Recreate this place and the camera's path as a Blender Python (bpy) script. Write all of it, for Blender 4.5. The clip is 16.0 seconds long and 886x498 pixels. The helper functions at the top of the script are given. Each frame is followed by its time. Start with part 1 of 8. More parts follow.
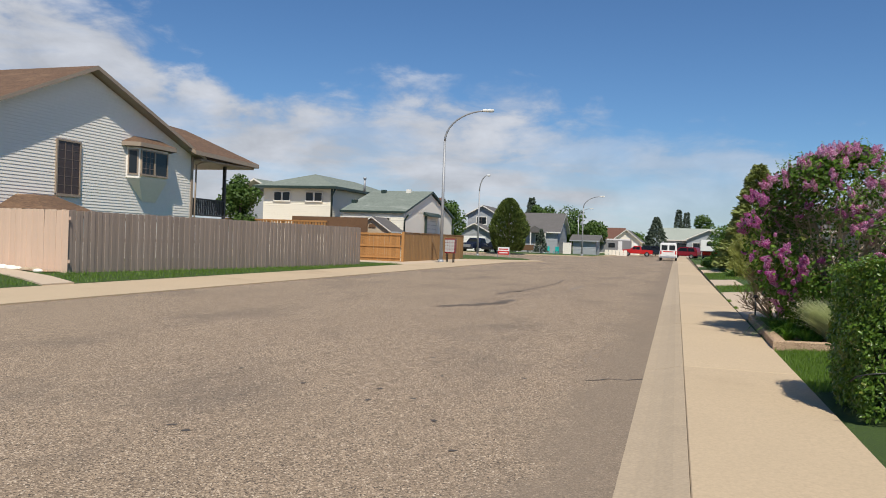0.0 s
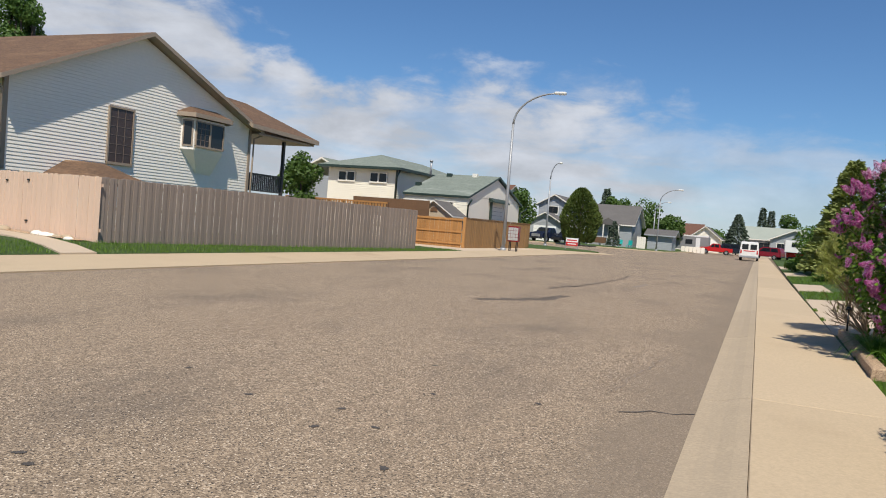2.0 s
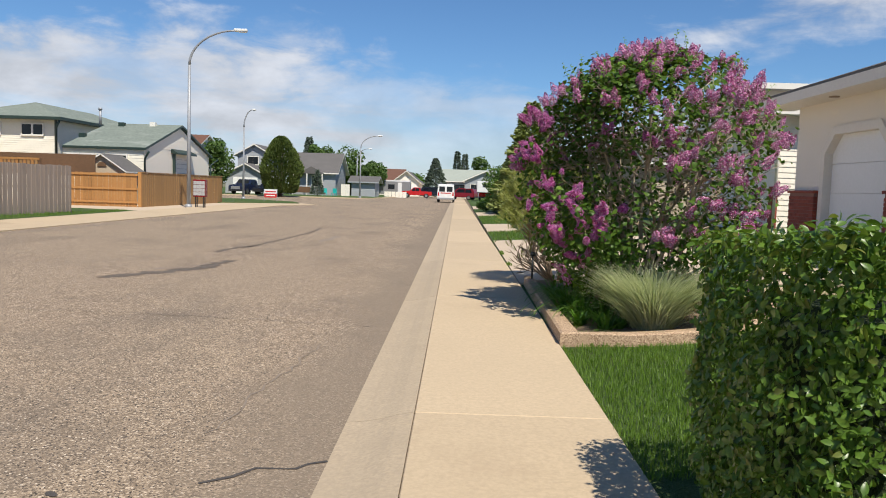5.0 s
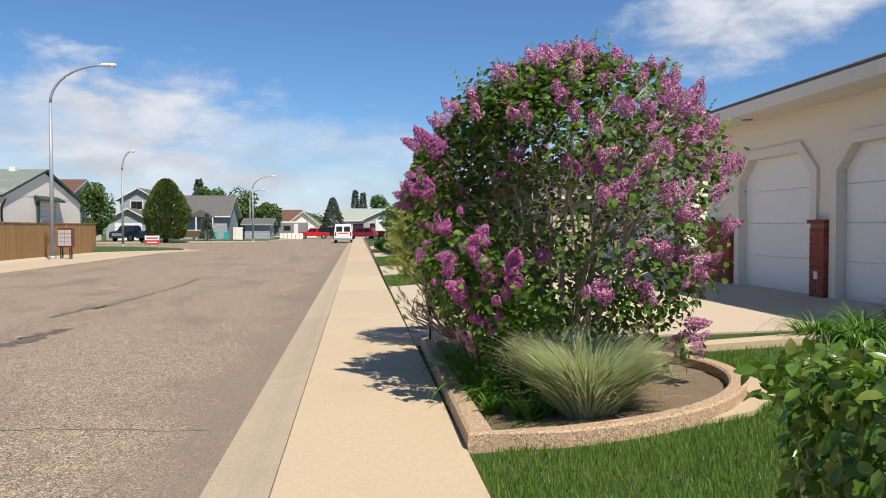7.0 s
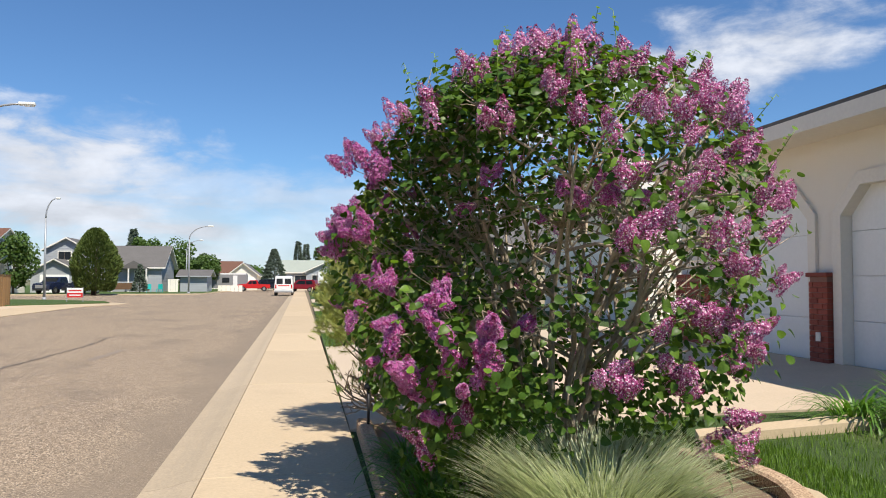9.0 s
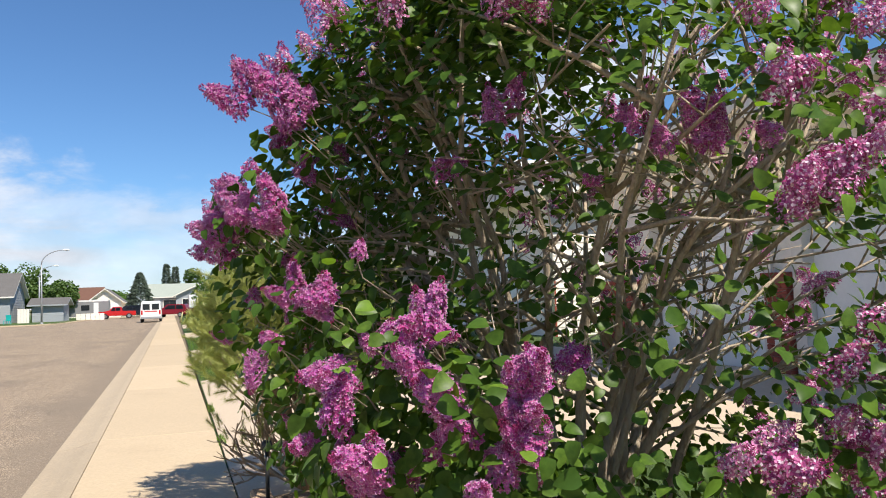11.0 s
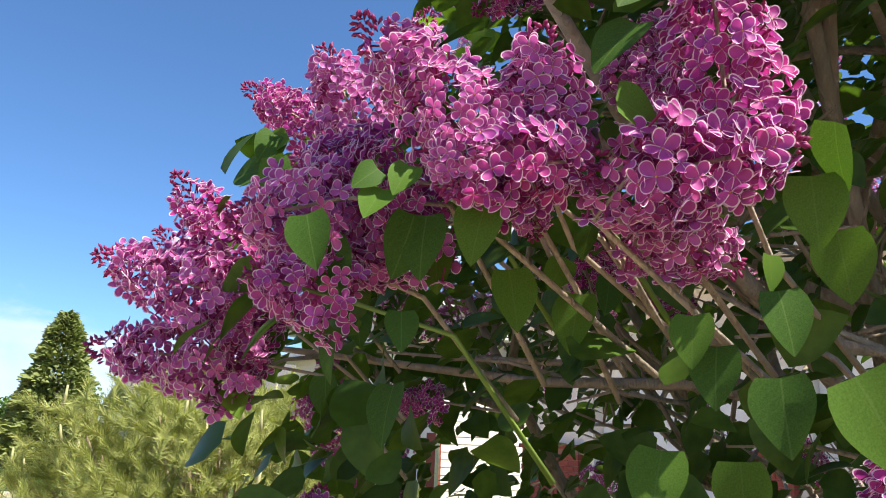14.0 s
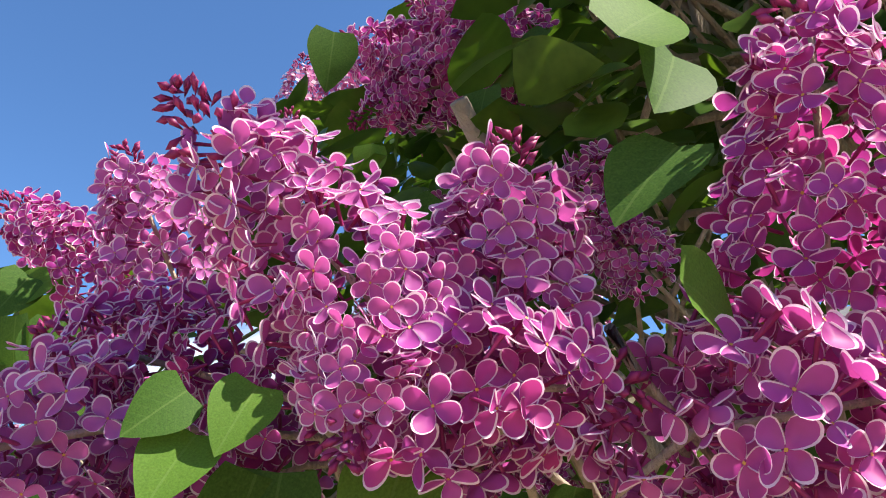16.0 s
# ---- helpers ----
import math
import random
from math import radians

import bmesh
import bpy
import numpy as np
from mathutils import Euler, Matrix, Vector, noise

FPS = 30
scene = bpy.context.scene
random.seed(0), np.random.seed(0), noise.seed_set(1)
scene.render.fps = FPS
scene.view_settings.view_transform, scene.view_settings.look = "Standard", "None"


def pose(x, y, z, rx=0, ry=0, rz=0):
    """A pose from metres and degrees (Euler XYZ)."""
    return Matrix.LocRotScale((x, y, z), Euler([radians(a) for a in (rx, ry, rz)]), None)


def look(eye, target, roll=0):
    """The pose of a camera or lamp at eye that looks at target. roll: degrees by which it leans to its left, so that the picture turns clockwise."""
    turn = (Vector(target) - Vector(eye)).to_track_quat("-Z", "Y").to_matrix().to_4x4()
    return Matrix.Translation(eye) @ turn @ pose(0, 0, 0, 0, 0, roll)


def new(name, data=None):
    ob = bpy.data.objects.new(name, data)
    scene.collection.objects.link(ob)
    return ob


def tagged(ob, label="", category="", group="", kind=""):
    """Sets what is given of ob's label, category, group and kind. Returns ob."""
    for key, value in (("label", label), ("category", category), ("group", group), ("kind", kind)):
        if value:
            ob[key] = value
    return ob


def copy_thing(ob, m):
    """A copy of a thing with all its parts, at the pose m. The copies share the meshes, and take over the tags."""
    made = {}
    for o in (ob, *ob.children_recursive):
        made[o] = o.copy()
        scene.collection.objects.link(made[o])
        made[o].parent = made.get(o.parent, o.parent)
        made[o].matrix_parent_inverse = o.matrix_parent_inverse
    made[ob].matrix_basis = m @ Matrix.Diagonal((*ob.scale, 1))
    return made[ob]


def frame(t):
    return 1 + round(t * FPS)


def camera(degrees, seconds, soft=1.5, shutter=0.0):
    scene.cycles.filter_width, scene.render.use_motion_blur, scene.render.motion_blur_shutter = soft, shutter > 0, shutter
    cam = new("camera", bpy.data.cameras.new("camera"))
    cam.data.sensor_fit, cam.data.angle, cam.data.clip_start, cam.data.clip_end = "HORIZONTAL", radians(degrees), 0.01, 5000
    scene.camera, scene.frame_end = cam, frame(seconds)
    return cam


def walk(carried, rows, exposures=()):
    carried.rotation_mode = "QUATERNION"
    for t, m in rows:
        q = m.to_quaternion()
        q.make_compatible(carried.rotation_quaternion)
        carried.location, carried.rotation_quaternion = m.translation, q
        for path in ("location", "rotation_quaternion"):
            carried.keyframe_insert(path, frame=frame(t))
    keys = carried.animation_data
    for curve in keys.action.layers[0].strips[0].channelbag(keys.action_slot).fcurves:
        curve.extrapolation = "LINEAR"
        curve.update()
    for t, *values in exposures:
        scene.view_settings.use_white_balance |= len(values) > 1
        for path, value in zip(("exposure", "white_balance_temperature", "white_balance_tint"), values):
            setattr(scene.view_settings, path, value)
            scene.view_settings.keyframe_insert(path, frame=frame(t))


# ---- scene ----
cam = camera(60.3, 16.0, soft=1.0)
METRES, EYE, TILT, LEAN, TURN = 13.6, 1.5, -1.0, 0.0, 17.3
ROWS = [
    (0.0, 0.0, 0.0, 0.0, -0.01, 0.31, -1.96),
    (0.5, 0.0085, 0.0296, -0.0002, 1.2, -0.1, -3.3),
    (1.0, 0.0199, 0.0667, -0.0012, 6.23, -1.0, -4.96),
    (1.5, 0.0357, 0.1029, -0.0022, 8.08, -1.82, -5.56),
    (2.0, 0.0472, 0.1364, 0.0012, 5.5, -0.99, -4.65),
    (2.5, 0.0581, 0.1699, 0.004, -0.36, -0.68, -3.51),
    (3.0, 0.0745, 0.1976, 0.0054, -3.35, -2.13, -4.0),
    (3.5, 0.0891, 0.2301, 0.0073, -8.78, -2.87, -2.2),
    (4.0, 0.1017, 0.2597, 0.0073, -13.49, -2.95, -1.54),
    (4.5, 0.1136, 0.2922, 0.0075, -15.21, -3.65, -1.52),
    (7.0, 0.1911, 0.4645, 0.0166, -23.41, -0.68, 0.43),
    (7.5, 0.2048, 0.4961, 0.0195, -26.47, 1.07, 1.44),
    (8.0, 0.2209, 0.5297, 0.0195, -25.5, 2.91, 1.41),
    (10.5, 0.2866, 0.7004, 0.0209, -33.83, 3.35, 0.51),
    (11.0, 0.2951, 0.735, 0.0207, -36.59, 4.26, 2.61),
    (11.5, 0.3045, 0.7681, 0.02, -40.88, 3.24, 3.59),
    (12.0, 0.3174, 0.8058, 0.0217, -40.01, 3.05, 3.92),
    (12.5, 0.3238, 0.8395, 0.0231, -40.89, 3.88, 3.50),
    (13.0, 0.3330, 0.8719, 0.0234, -42.17, 7.04, 1.57),
    (13.5, 0.3401, 0.8988, 0.0283, -43.32, 10.53, 0.17),
    (14.0, 0.3458, 0.9163, 0.0335, -49.51, 14.77, -0.95),
    (14.5, 0.3509, 0.9234, 0.0376, -56.13, 18.66, -0.84),
    (15.0, 0.3534, 0.9248, 0.0402, -59.63, 20.66, -0.34),
    (15.5, 0.3557, 0.9264, 0.0425, -60.93, 21.59, 0.96),
    (16.0, 0.3586, 0.9293, 0.0431, -62.06, 24.43, 0.75),
]
walk(cam, [(t, pose(0, 0, EYE, TILT, LEAN, TURN) @ pose(METRES * x, METRES * y, METRES * z, 90 + pitch, roll, yaw)) for t, x, y, z, yaw, pitch, roll in ROWS], [(0.0, 0.02), (4.5, 0.2), (7.0, 0.32), (10.5, 0.54), (13.0, 0.82), (14.0, 1.06), (16.0, 1.22)])

# ---- world and sun ----
SUN_AZ, SUN_EL = 155.0, 56.0
world = bpy.data.worlds.new("sky")
scene.world = world
world.use_nodes = True
wn, wl = world.node_tree.nodes, world.node_tree.links
wn.clear()
w_out = wn.new("ShaderNodeOutputWorld")
w_bg = wn.new("ShaderNodeBackground")
w_sky = wn.new("ShaderNodeTexSky")
w_sky.sky_type = "NISHITA"
w_sky.sun_disc = False
w_sky.sun_elevation, w_sky.sun_rotation = radians(SUN_EL), radians(SUN_AZ)
w_sky.altitude, w_sky.air_density, w_sky.dust_density, w_sky.ozone_density = 700, 1.0, 0.3, 2.5
w_bg.inputs["Strength"].default_value = 0.081


def wmath(op, a, b=None, c=None):
    n = wn.new("ShaderNodeMath")
    n.operation = op
    for i, v in enumerate((a, b, c)):
        if v is None:
            continue
        if isinstance(v, (int, float)):
            n.inputs[i].default_value = v
        else:
            wl.new(v, n.inputs[i])
    return n.outputs[0]


w_tc = wn.new("ShaderNodeTexCoord")
w_sep = wn.new("ShaderNodeSeparateXYZ")
wl.new(w_tc.outputs["Generated"], w_sep.inputs[0])
w_azd = wmath("MULTIPLY", wmath("ARCTAN2", w_sep.outputs["X"], w_sep.outputs["Y"]), 180 / math.pi)
w_eld = wmath("MULTIPLY", wmath("ARCSINE", w_sep.outputs["Z"]), 180 / math.pi)
w_comb = wn.new("ShaderNodeCombineXYZ")
wl.new(wmath("MULTIPLY", w_azd, 0.1), w_comb.inputs[0])
wl.new(wmath("MULTIPLY", w_eld, 0.1), w_comb.inputs[1])


def wnoise(scale, detail, rough, offset, stretch):
    m = wn.new("ShaderNodeMapping")
    m.inputs["Location"].default_value = offset
    m.inputs["Scale"].default_value = stretch
    wl.new(w_comb.outputs[0], m.inputs["Vector"])
    n = wn.new("ShaderNodeTexNoise")
    n.inputs["Scale"].default_value = scale
    n.inputs["Detail"].default_value = detail
    n.inputs["Roughness"].default_value = rough
    n.inputs["Distortion"].default_value = 0.25
    wl.new(m.outputs[0], n.inputs["Vector"])
    return n.outputs["Fac"]


# a cloud bank lies over the west and north, its upper edge following the azimuth; one loose cloud stands to the north-east
w_big = wnoise(0.9, 3, 0.5, (2.3, 0.7, 0), (0.8, 1.6, 1))
w_fine = wnoise(2.2, 9, 0.58, (0.4, 3.1, 0), (0.8, 1.7, 1))
w_streak = wnoise(1.1, 8, 0.6, (5.4, 1.3, 0), (0.7, 2.6, 1))
w_edge = wn.new("ShaderNodeValToRGB")
w_edge.color_ramp.interpolation = "EASE"
w_el = w_edge.color_ramp.elements
BANK = {-178: (14, 0.8), -90: (18, 0.85), -48: (15.6, 0.95), -41: (15.2, 0.95), -36.5: (12.6, 0.95), -32: (11.0, 0.95), -26: (11.6, 0.95), -20: (13.0, 0.95), -15: (11.5, 0.95), -7: (10.4, 0.95), -4: (8.6, 0.6), 2: (7.8, 0.5), 8: (8.6, 0.6), 13: (9.2, 0.6), 26: (7.0, 0.5), 90: (9, 0.6), 178: (12, 0.7)}
for k, (deg, (top, thick)) in enumerate(BANK.items()):
    e = w_el[k] if k < 2 else w_el.new((deg + 180) / 360)
    e.position, e.color = (deg + 180) / 360, (top / 40, thick, 0, 1)
wl.new(wmath("ADD", wmath("DIVIDE", w_azd, 360.0), 0.5), w_edge.inputs[0])
w_esep = wn.new("ShaderNodeSeparateColor")
wl.new(w_edge.outputs["Color"], w_esep.inputs[0])


def wsmooth(v, lo, hi, top=1.0):
    n = wn.new("ShaderNodeMapRange")
    n.interpolation_type = "SMOOTHSTEP"
    n.inputs["From Min"].default_value, n.inputs["From Max"].default_value, n.inputs["To Max"].default_value = lo, hi, top
    wl.new(v, n.inputs["Value"])
    return n.outputs[0]


w_under = wmath("SUBTRACT", wmath("MULTIPLY", w_esep.outputs[0], 40.0), w_eld)
w_rag = wmath("ADD", w_under, wmath("MULTIPLY", wmath("SUBTRACT", wmath("ADD", w_fine, w_big), 1.0), 11.0))
w_body = wmath("ADD", 0.5, wsmooth(w_streak, 0.36, 0.58, 0.5))
w_bank = wmath("MULTIPLY", wmath("MULTIPLY", wsmooth(w_rag, 0.0, 3.2), w_esep.outputs[1]), w_body)
w_u = wmath("DIVIDE", wmath("SUBTRACT", w_azd, 29.5), 16.0)
w_v = wmath("DIVIDE", wmath("SUBTRACT", w_eld, wmath("MULTIPLY_ADD", wmath("SUBTRACT", w_azd, 28.0), 0.26, 14.7)), 4.4)
w_rad = wmath("SUBTRACT", 1.0, wmath("ADD", wmath("MULTIPLY", w_u, w_u), wmath("MULTIPLY", w_v, w_v)))
w_loose = wsmooth(wmath("ADD", w_rad, wmath("MULTIPLY", wmath("SUBTRACT", wmath("ADD", w_fine, w_streak), 1.0), 2.6)), 0.0, 1.3, 0.92)
w_map = wmath("MAXIMUM", w_bank, w_loose)
w_shade = wn.new("ShaderNodeMapRange")
w_shade.inputs["From Min"].default_value = 0.38
w_shade.inputs["From Max"].default_value = 0.7
w_shade.inputs["To Min"].default_value = 6.3
w_shade.inputs["To Max"].default_value = 8.6
wl.new(w_fine, w_shade.inputs["Value"])
w_white = wn.new("ShaderNodeVectorMath")
w_white.operation = "SCALE"
w_white.inputs[0].default_value = (0.93, 0.97, 1.06)
wl.new(w_shade.outputs[0], w_white.inputs["Scale"])
w_tint = wn.new("ShaderNodeMix")
w_tint.data_type = "RGBA"
w_tint.blend_type = "MULTIPLY"
w_tint.inputs["Factor"].default_value = 1.0
w_tint.inputs["B"].default_value = (0.69, 0.95, 1.19, 1)
wl.new(w_sky.outputs["Color"], w_tint.inputs["A"])
w_mix = wn.new("ShaderNodeMix")
w_mix.data_type = "RGBA"
wl.new(w_map, w_mix.inputs["Factor"])
wl.new(w_tint.outputs["Result"], w_mix.inputs["A"])
wl.new(w_white.outputs[0], w_mix.inputs["B"])
wl.new(w_mix.outputs["Result"], w_bg.inputs["Color"])
wl.new(w_bg.outputs[0], w_out.inputs["Surface"])

sun_data = bpy.data.lights.new("sun", "SUN")
sun_data.energy, sun_data.angle, sun_data.color = 5.0, radians(0.55), (1.0, 0.93, 0.82)
sun = new("sun", sun_data)
_sd = Vector((math.sin(radians(SUN_AZ)) * math.cos(radians(SUN_EL)), math.cos(radians(SUN_AZ)) * math.cos(radians(SUN_EL)), math.sin(radians(SUN_EL))))
sun.matrix_world = look(_sd * 60, (0, 0, 0))

# ---- materials ----
def node_mat(name):
    m = bpy.data.materials.new(name)
    m.use_nodes = True
    nt = m.node_tree
    return m, nt, nt.nodes["Principled BSDF"]


def ramp_mix(nt, fac, a, b):
    mx = nt.nodes.new("ShaderNodeMix")
    mx.data_type = "RGBA"
    nt.links.new(fac, mx.inputs["Factor"])
    for key, v in (("A", a), ("B", b)):
        if isinstance(v, tuple):
            mx.inputs[key].default_value = (*v[:3], 1)
        else:
            nt.links.new(v, mx.inputs[key])
    return mx.outputs["Result"]


def noise_fac(nt, scale, detail=4, lo=0.35, hi=0.65, stretch=None, rough=0.55):
    tc = nt.nodes.new("ShaderNodeTexCoord")
    src = tc.outputs["Object"]
    if stretch:
        mp = nt.nodes.new("ShaderNodeMapping")
        mp.inputs["Scale"].default_value = stretch
        nt.links.new(src, mp.inputs["Vector"])
        src = mp.outputs[0]
    n = nt.nodes.new("ShaderNodeTexNoise")
    n.inputs["Scale"].default_value, n.inputs["Detail"].default_value, n.inputs["Roughness"].default_value = scale, detail, rough
    nt.links.new(src, n.inputs["Vector"])
    r = nt.nodes.new("ShaderNodeMapRange")
    r.inputs["From Min"].default_value, r.inputs["From Max"].default_value = lo, hi
    nt.links.new(n.outputs["Fac"], r.inputs["Value"])
    return r.outputs[0]


def mat(name, a, b, big=1.0, small=30.0, rough=0.7, bump=0.15, metal=0.0, stretch=None, dirt=None, island=0.0, obj=0.0, dist=0.01):
    """A worn surface: two colours mixed at a large and a small scale, with fine relief."""
    m, nt, bs = node_mat(name)
    f1 = noise_fac(nt, big, 5, 0.3, 0.7, stretch)
    f2 = noise_fac(nt, small, 6, 0.3, 0.7, stretch)
    half = tuple((x + y) / 2 for x, y in zip(a, b))
    c = ramp_mix(nt, f1, a, half)
    c = ramp_mix(nt, f2, c, b)
    if dirt:
        c = ramp_mix(nt, noise_fac(nt, big * 0.45, 7, 0.56, 0.78, stretch, 0.65), c, dirt)
    for amount, node_name, socket in ((obj, "ShaderNodeObjectInfo", "Random"), (island, "ShaderNodeNewGeometry", "Random Per Island")):
        if amount:
            info = nt.nodes.new(node_name)
            hs = nt.nodes.new("ShaderNodeHueSaturation")
            mr = nt.nodes.new("ShaderNodeMapRange")
            mr.inputs["To Min"].default_value, mr.inputs["To Max"].default_value = 1 - amount, 1 + amount
            nt.links.new(info.outputs[socket], mr.inputs["Value"])
            nt.links.new(mr.outputs[0], hs.inputs["Value"])
            nt.links.new(c, hs.inputs["Color"])
            c = hs.outputs[0]
    nt.links.new(c, bs.inputs["Base Color"])
    bs.inputs["Roughness"].default_value, bs.inputs["Metallic"].default_value = rough, metal
    if bump:
        bp = nt.nodes.new("ShaderNodeBump")
        bp.inputs["Strength"].default_value, bp.inputs["Distance"].default_value = bump, dist
        nt.links.new(f2, bp.inputs["Height"])
        nt.links.new(bp.outputs[0], bs.inputs["Normal"])
    return m


def leaf_mat(name, a, b, trans=0.35, rough=0.45, spread=0.25, tint=(1.25, 1.3, 0.5), pale=None):
    """Thin leaf or petal: varied by leaf, lets some light through."""
    m, nt, bs = node_mat(name)
    geo = nt.nodes.new("ShaderNodeNewGeometry")
    c = ramp_mix(nt, geo.outputs["Random Per Island"], a, b)
    c = ramp_mix(nt, noise_fac(nt, 45, 3, 0.3, 0.8), c, tuple(x * (1 - spread) for x in a))
    if pale:
        # mixes some whole heads paler at random, standing in for sunlit florets
        info = nt.nodes.new("ShaderNodeObjectInfo")
        mr = nt.nodes.new("ShaderNodeMapRange")
        mr.inputs["From Min"].default_value, mr.inputs["To Max"].default_value = 0.35, 0.5
        nt.links.new(info.outputs["Random"], mr.inputs["Value"])
        c = ramp_mix(nt, mr.outputs[0], c, pale)
    nt.links.new(c, bs.inputs["Base Color"])
    bs.inputs["Roughness"].default_value = rough
    bs.inputs["Specular IOR Level"].default_value = 0.35
    tr = nt.nodes.new("ShaderNodeBsdfTranslucent")
    mul = nt.nodes.new("ShaderNodeMix")
    mul.data_type, mul.blend_type = "RGBA", "MULTIPLY"
    mul.inputs["Factor"].default_value = 1
    mul.inputs["B"].default_value = (*tint, 1)
    nt.links.new(c, mul.inputs["A"])
    nt.links.new(mul.outputs["Result"], tr.inputs["Color"])
    mx = nt.nodes.new("ShaderNodeMixShader")
    mx.inputs[0].default_value = trans
    nt.links.new(bs.outputs[0], mx.inputs[1])
    nt.links.new(tr.outputs[0], mx.inputs[2])
    nt.links.new(mx.outputs[0], nt.nodes["Material Output"].inputs["Surface"])
    return m


def plain(name, c, rough=0.4, metal=0.0, spec=0.5):
    m = mat(name, c, tuple(v * 0.86 for v in c), 2.0, 24.0, rough, 0.03, metal)
    m.node_tree.nodes["Principled BSDF"].inputs["Specular IOR Level"].default_value = spec
    return m


def asphalt_mat():
    """Chip-sealed asphalt: pale and brown stone chips in a grey-brown binder, with worn lanes and darker stains."""
    m, nt, bs = node_mat("asphalt_chipseal")
    tc = nt.nodes.new("ShaderNodeTexCoord")
    vo = nt.nodes.new("ShaderNodeTexVoronoi")
    vo.inputs["Scale"].default_value = 92
    nt.links.new(tc.outputs["Object"], vo.inputs["Vector"])
    sep = nt.nodes.new("ShaderNodeSeparateColor")
    nt.links.new(vo.outputs["Color"], sep.inputs[0])
    r1 = nt.nodes.new("ShaderNodeValToRGB")
    e = r1.color_ramp.elements
    e[0].position, e[0].color = 0.0, (0.045, 0.037, 0.03, 1)
    e[1].position, e[1].color = 1.0, (0.66, 0.53, 0.39, 1)
    for p, c in ((0.14, (0.165, 0.126, 0.088, 1)), (0.6, (0.315, 0.237, 0.16, 1)), (0.86, (0.45, 0.345, 0.238, 1))):
        x = e.new(p)
        x.color = c
    nt.links.new(sep.outputs[0], r1.inputs[0])
    stone = ramp_mix(nt, noise_fac(nt, 210, 2, 0.5, 0.8), r1.outputs[0], (0.12, 0.092, 0.068))
    lanes = noise_fac(nt, 0.35, 5, 0.35, 0.7, (1.6, 0.35, 1))
    lm = nt.nodes.new("ShaderNodeMath")
    lm.operation = "MULTIPLY"
    lm.inputs[1].default_value = 0.3
    nt.links.new(lanes, lm.inputs[0])
    c = ramp_mix(nt, lm.outputs[0], stone, (0.23, 0.173, 0.12))
    mid = nt.nodes.new("ShaderNodeHueSaturation")
    mr = nt.nodes.new("ShaderNodeMapRange")
    mr.inputs["To Min"].default_value, mr.inputs["To Max"].default_value = 0.84, 1.16
    nt.links.new(noise_fac(nt, 7.0, 8, 0.3, 0.7, (1.5, 0.5, 1), 0.7), mr.inputs["Value"])
    nt.links.new(mr.outputs[0], mid.inputs["Value"])
    nt.links.new(c, mid.inputs["Color"])
    c = mid.outputs[0]
    patches = noise_fac(nt, 0.55, 8, 0.5, 0.7, (1.0, 0.5, 1), 0.62)
    pm = nt.nodes.new("ShaderNodeMath")
    pm.operation = "MULTIPLY"
    pm.inputs[1].default_value = 0.62
    nt.links.new(patches, pm.inputs[0])
    c = ramp_mix(nt, pm.outputs[0], c, (0.13, 0.105, 0.082))
    for scale, reach, tone in ((31, 0.2, (0.05, 0.042, 0.035)), (23, 0.15, (0.62, 0.52, 0.4)), (11, 0.07, (0.04, 0.034, 0.03))):
        sp = nt.nodes.new("ShaderNodeTexVoronoi")
        sp.inputs["Scale"].default_value = scale
        nt.links.new(tc.outputs["Object"], sp.inputs["Vector"])
        lt = nt.nodes.new("ShaderNodeMath")
        lt.operation, lt.inputs[1].default_value = "LESS_THAN", reach
        nt.links.new(sp.outputs["Distance"], lt.inputs[0])
        c = ramp_mix(nt, lt.outputs[0], c, tone)
    # smoother, chipless strip worn along the gutter, and a dull worn wheel track
    px = nt.nodes.new("ShaderNodeSeparateXYZ")
    nt.links.new(tc.outputs["Object"], px.inputs[0])
    wob = nt.nodes.new("ShaderNodeMath")
    wob.operation = "MULTIPLY_ADD"
    wob.inputs[1].default_value = 0.55
    nt.links.new(noise_fac(nt, 0.9, 5, 0.3, 0.7), wob.inputs[0])
    nt.links.new(px.outputs["X"], wob.inputs[2])
    strip = nt.nodes.new("ShaderNodeMapRange")
    strip.interpolation_type = "SMOOTHSTEP"
    strip.inputs["From Min"].default_value, strip.inputs["From Max"].default_value = -1.1, -0.35
    strip.inputs["To Max"].default_value = 0.72
    nt.links.new(wob.outputs[0], strip.inputs["Value"])
    c = ramp_mix(nt, strip.outputs[0], c, (0.21, 0.165, 0.12))
    nt.links.new(c, bs.inputs["Base Color"])
    bs.inputs["Roughness"].default_value = 0.85
    bs.inputs["Specular IOR Level"].default_value = 0.3
    bp = nt.nodes.new("ShaderNodeBump")
    bp.inputs["Strength"].default_value, bp.inputs["Distance"].default_value = 0.5, 0.006
    nt.links.new(vo.outputs["Distance"], bp.inputs["Height"])
    nt.links.new(bp.outputs[0], bs.inputs["Normal"])
    return m


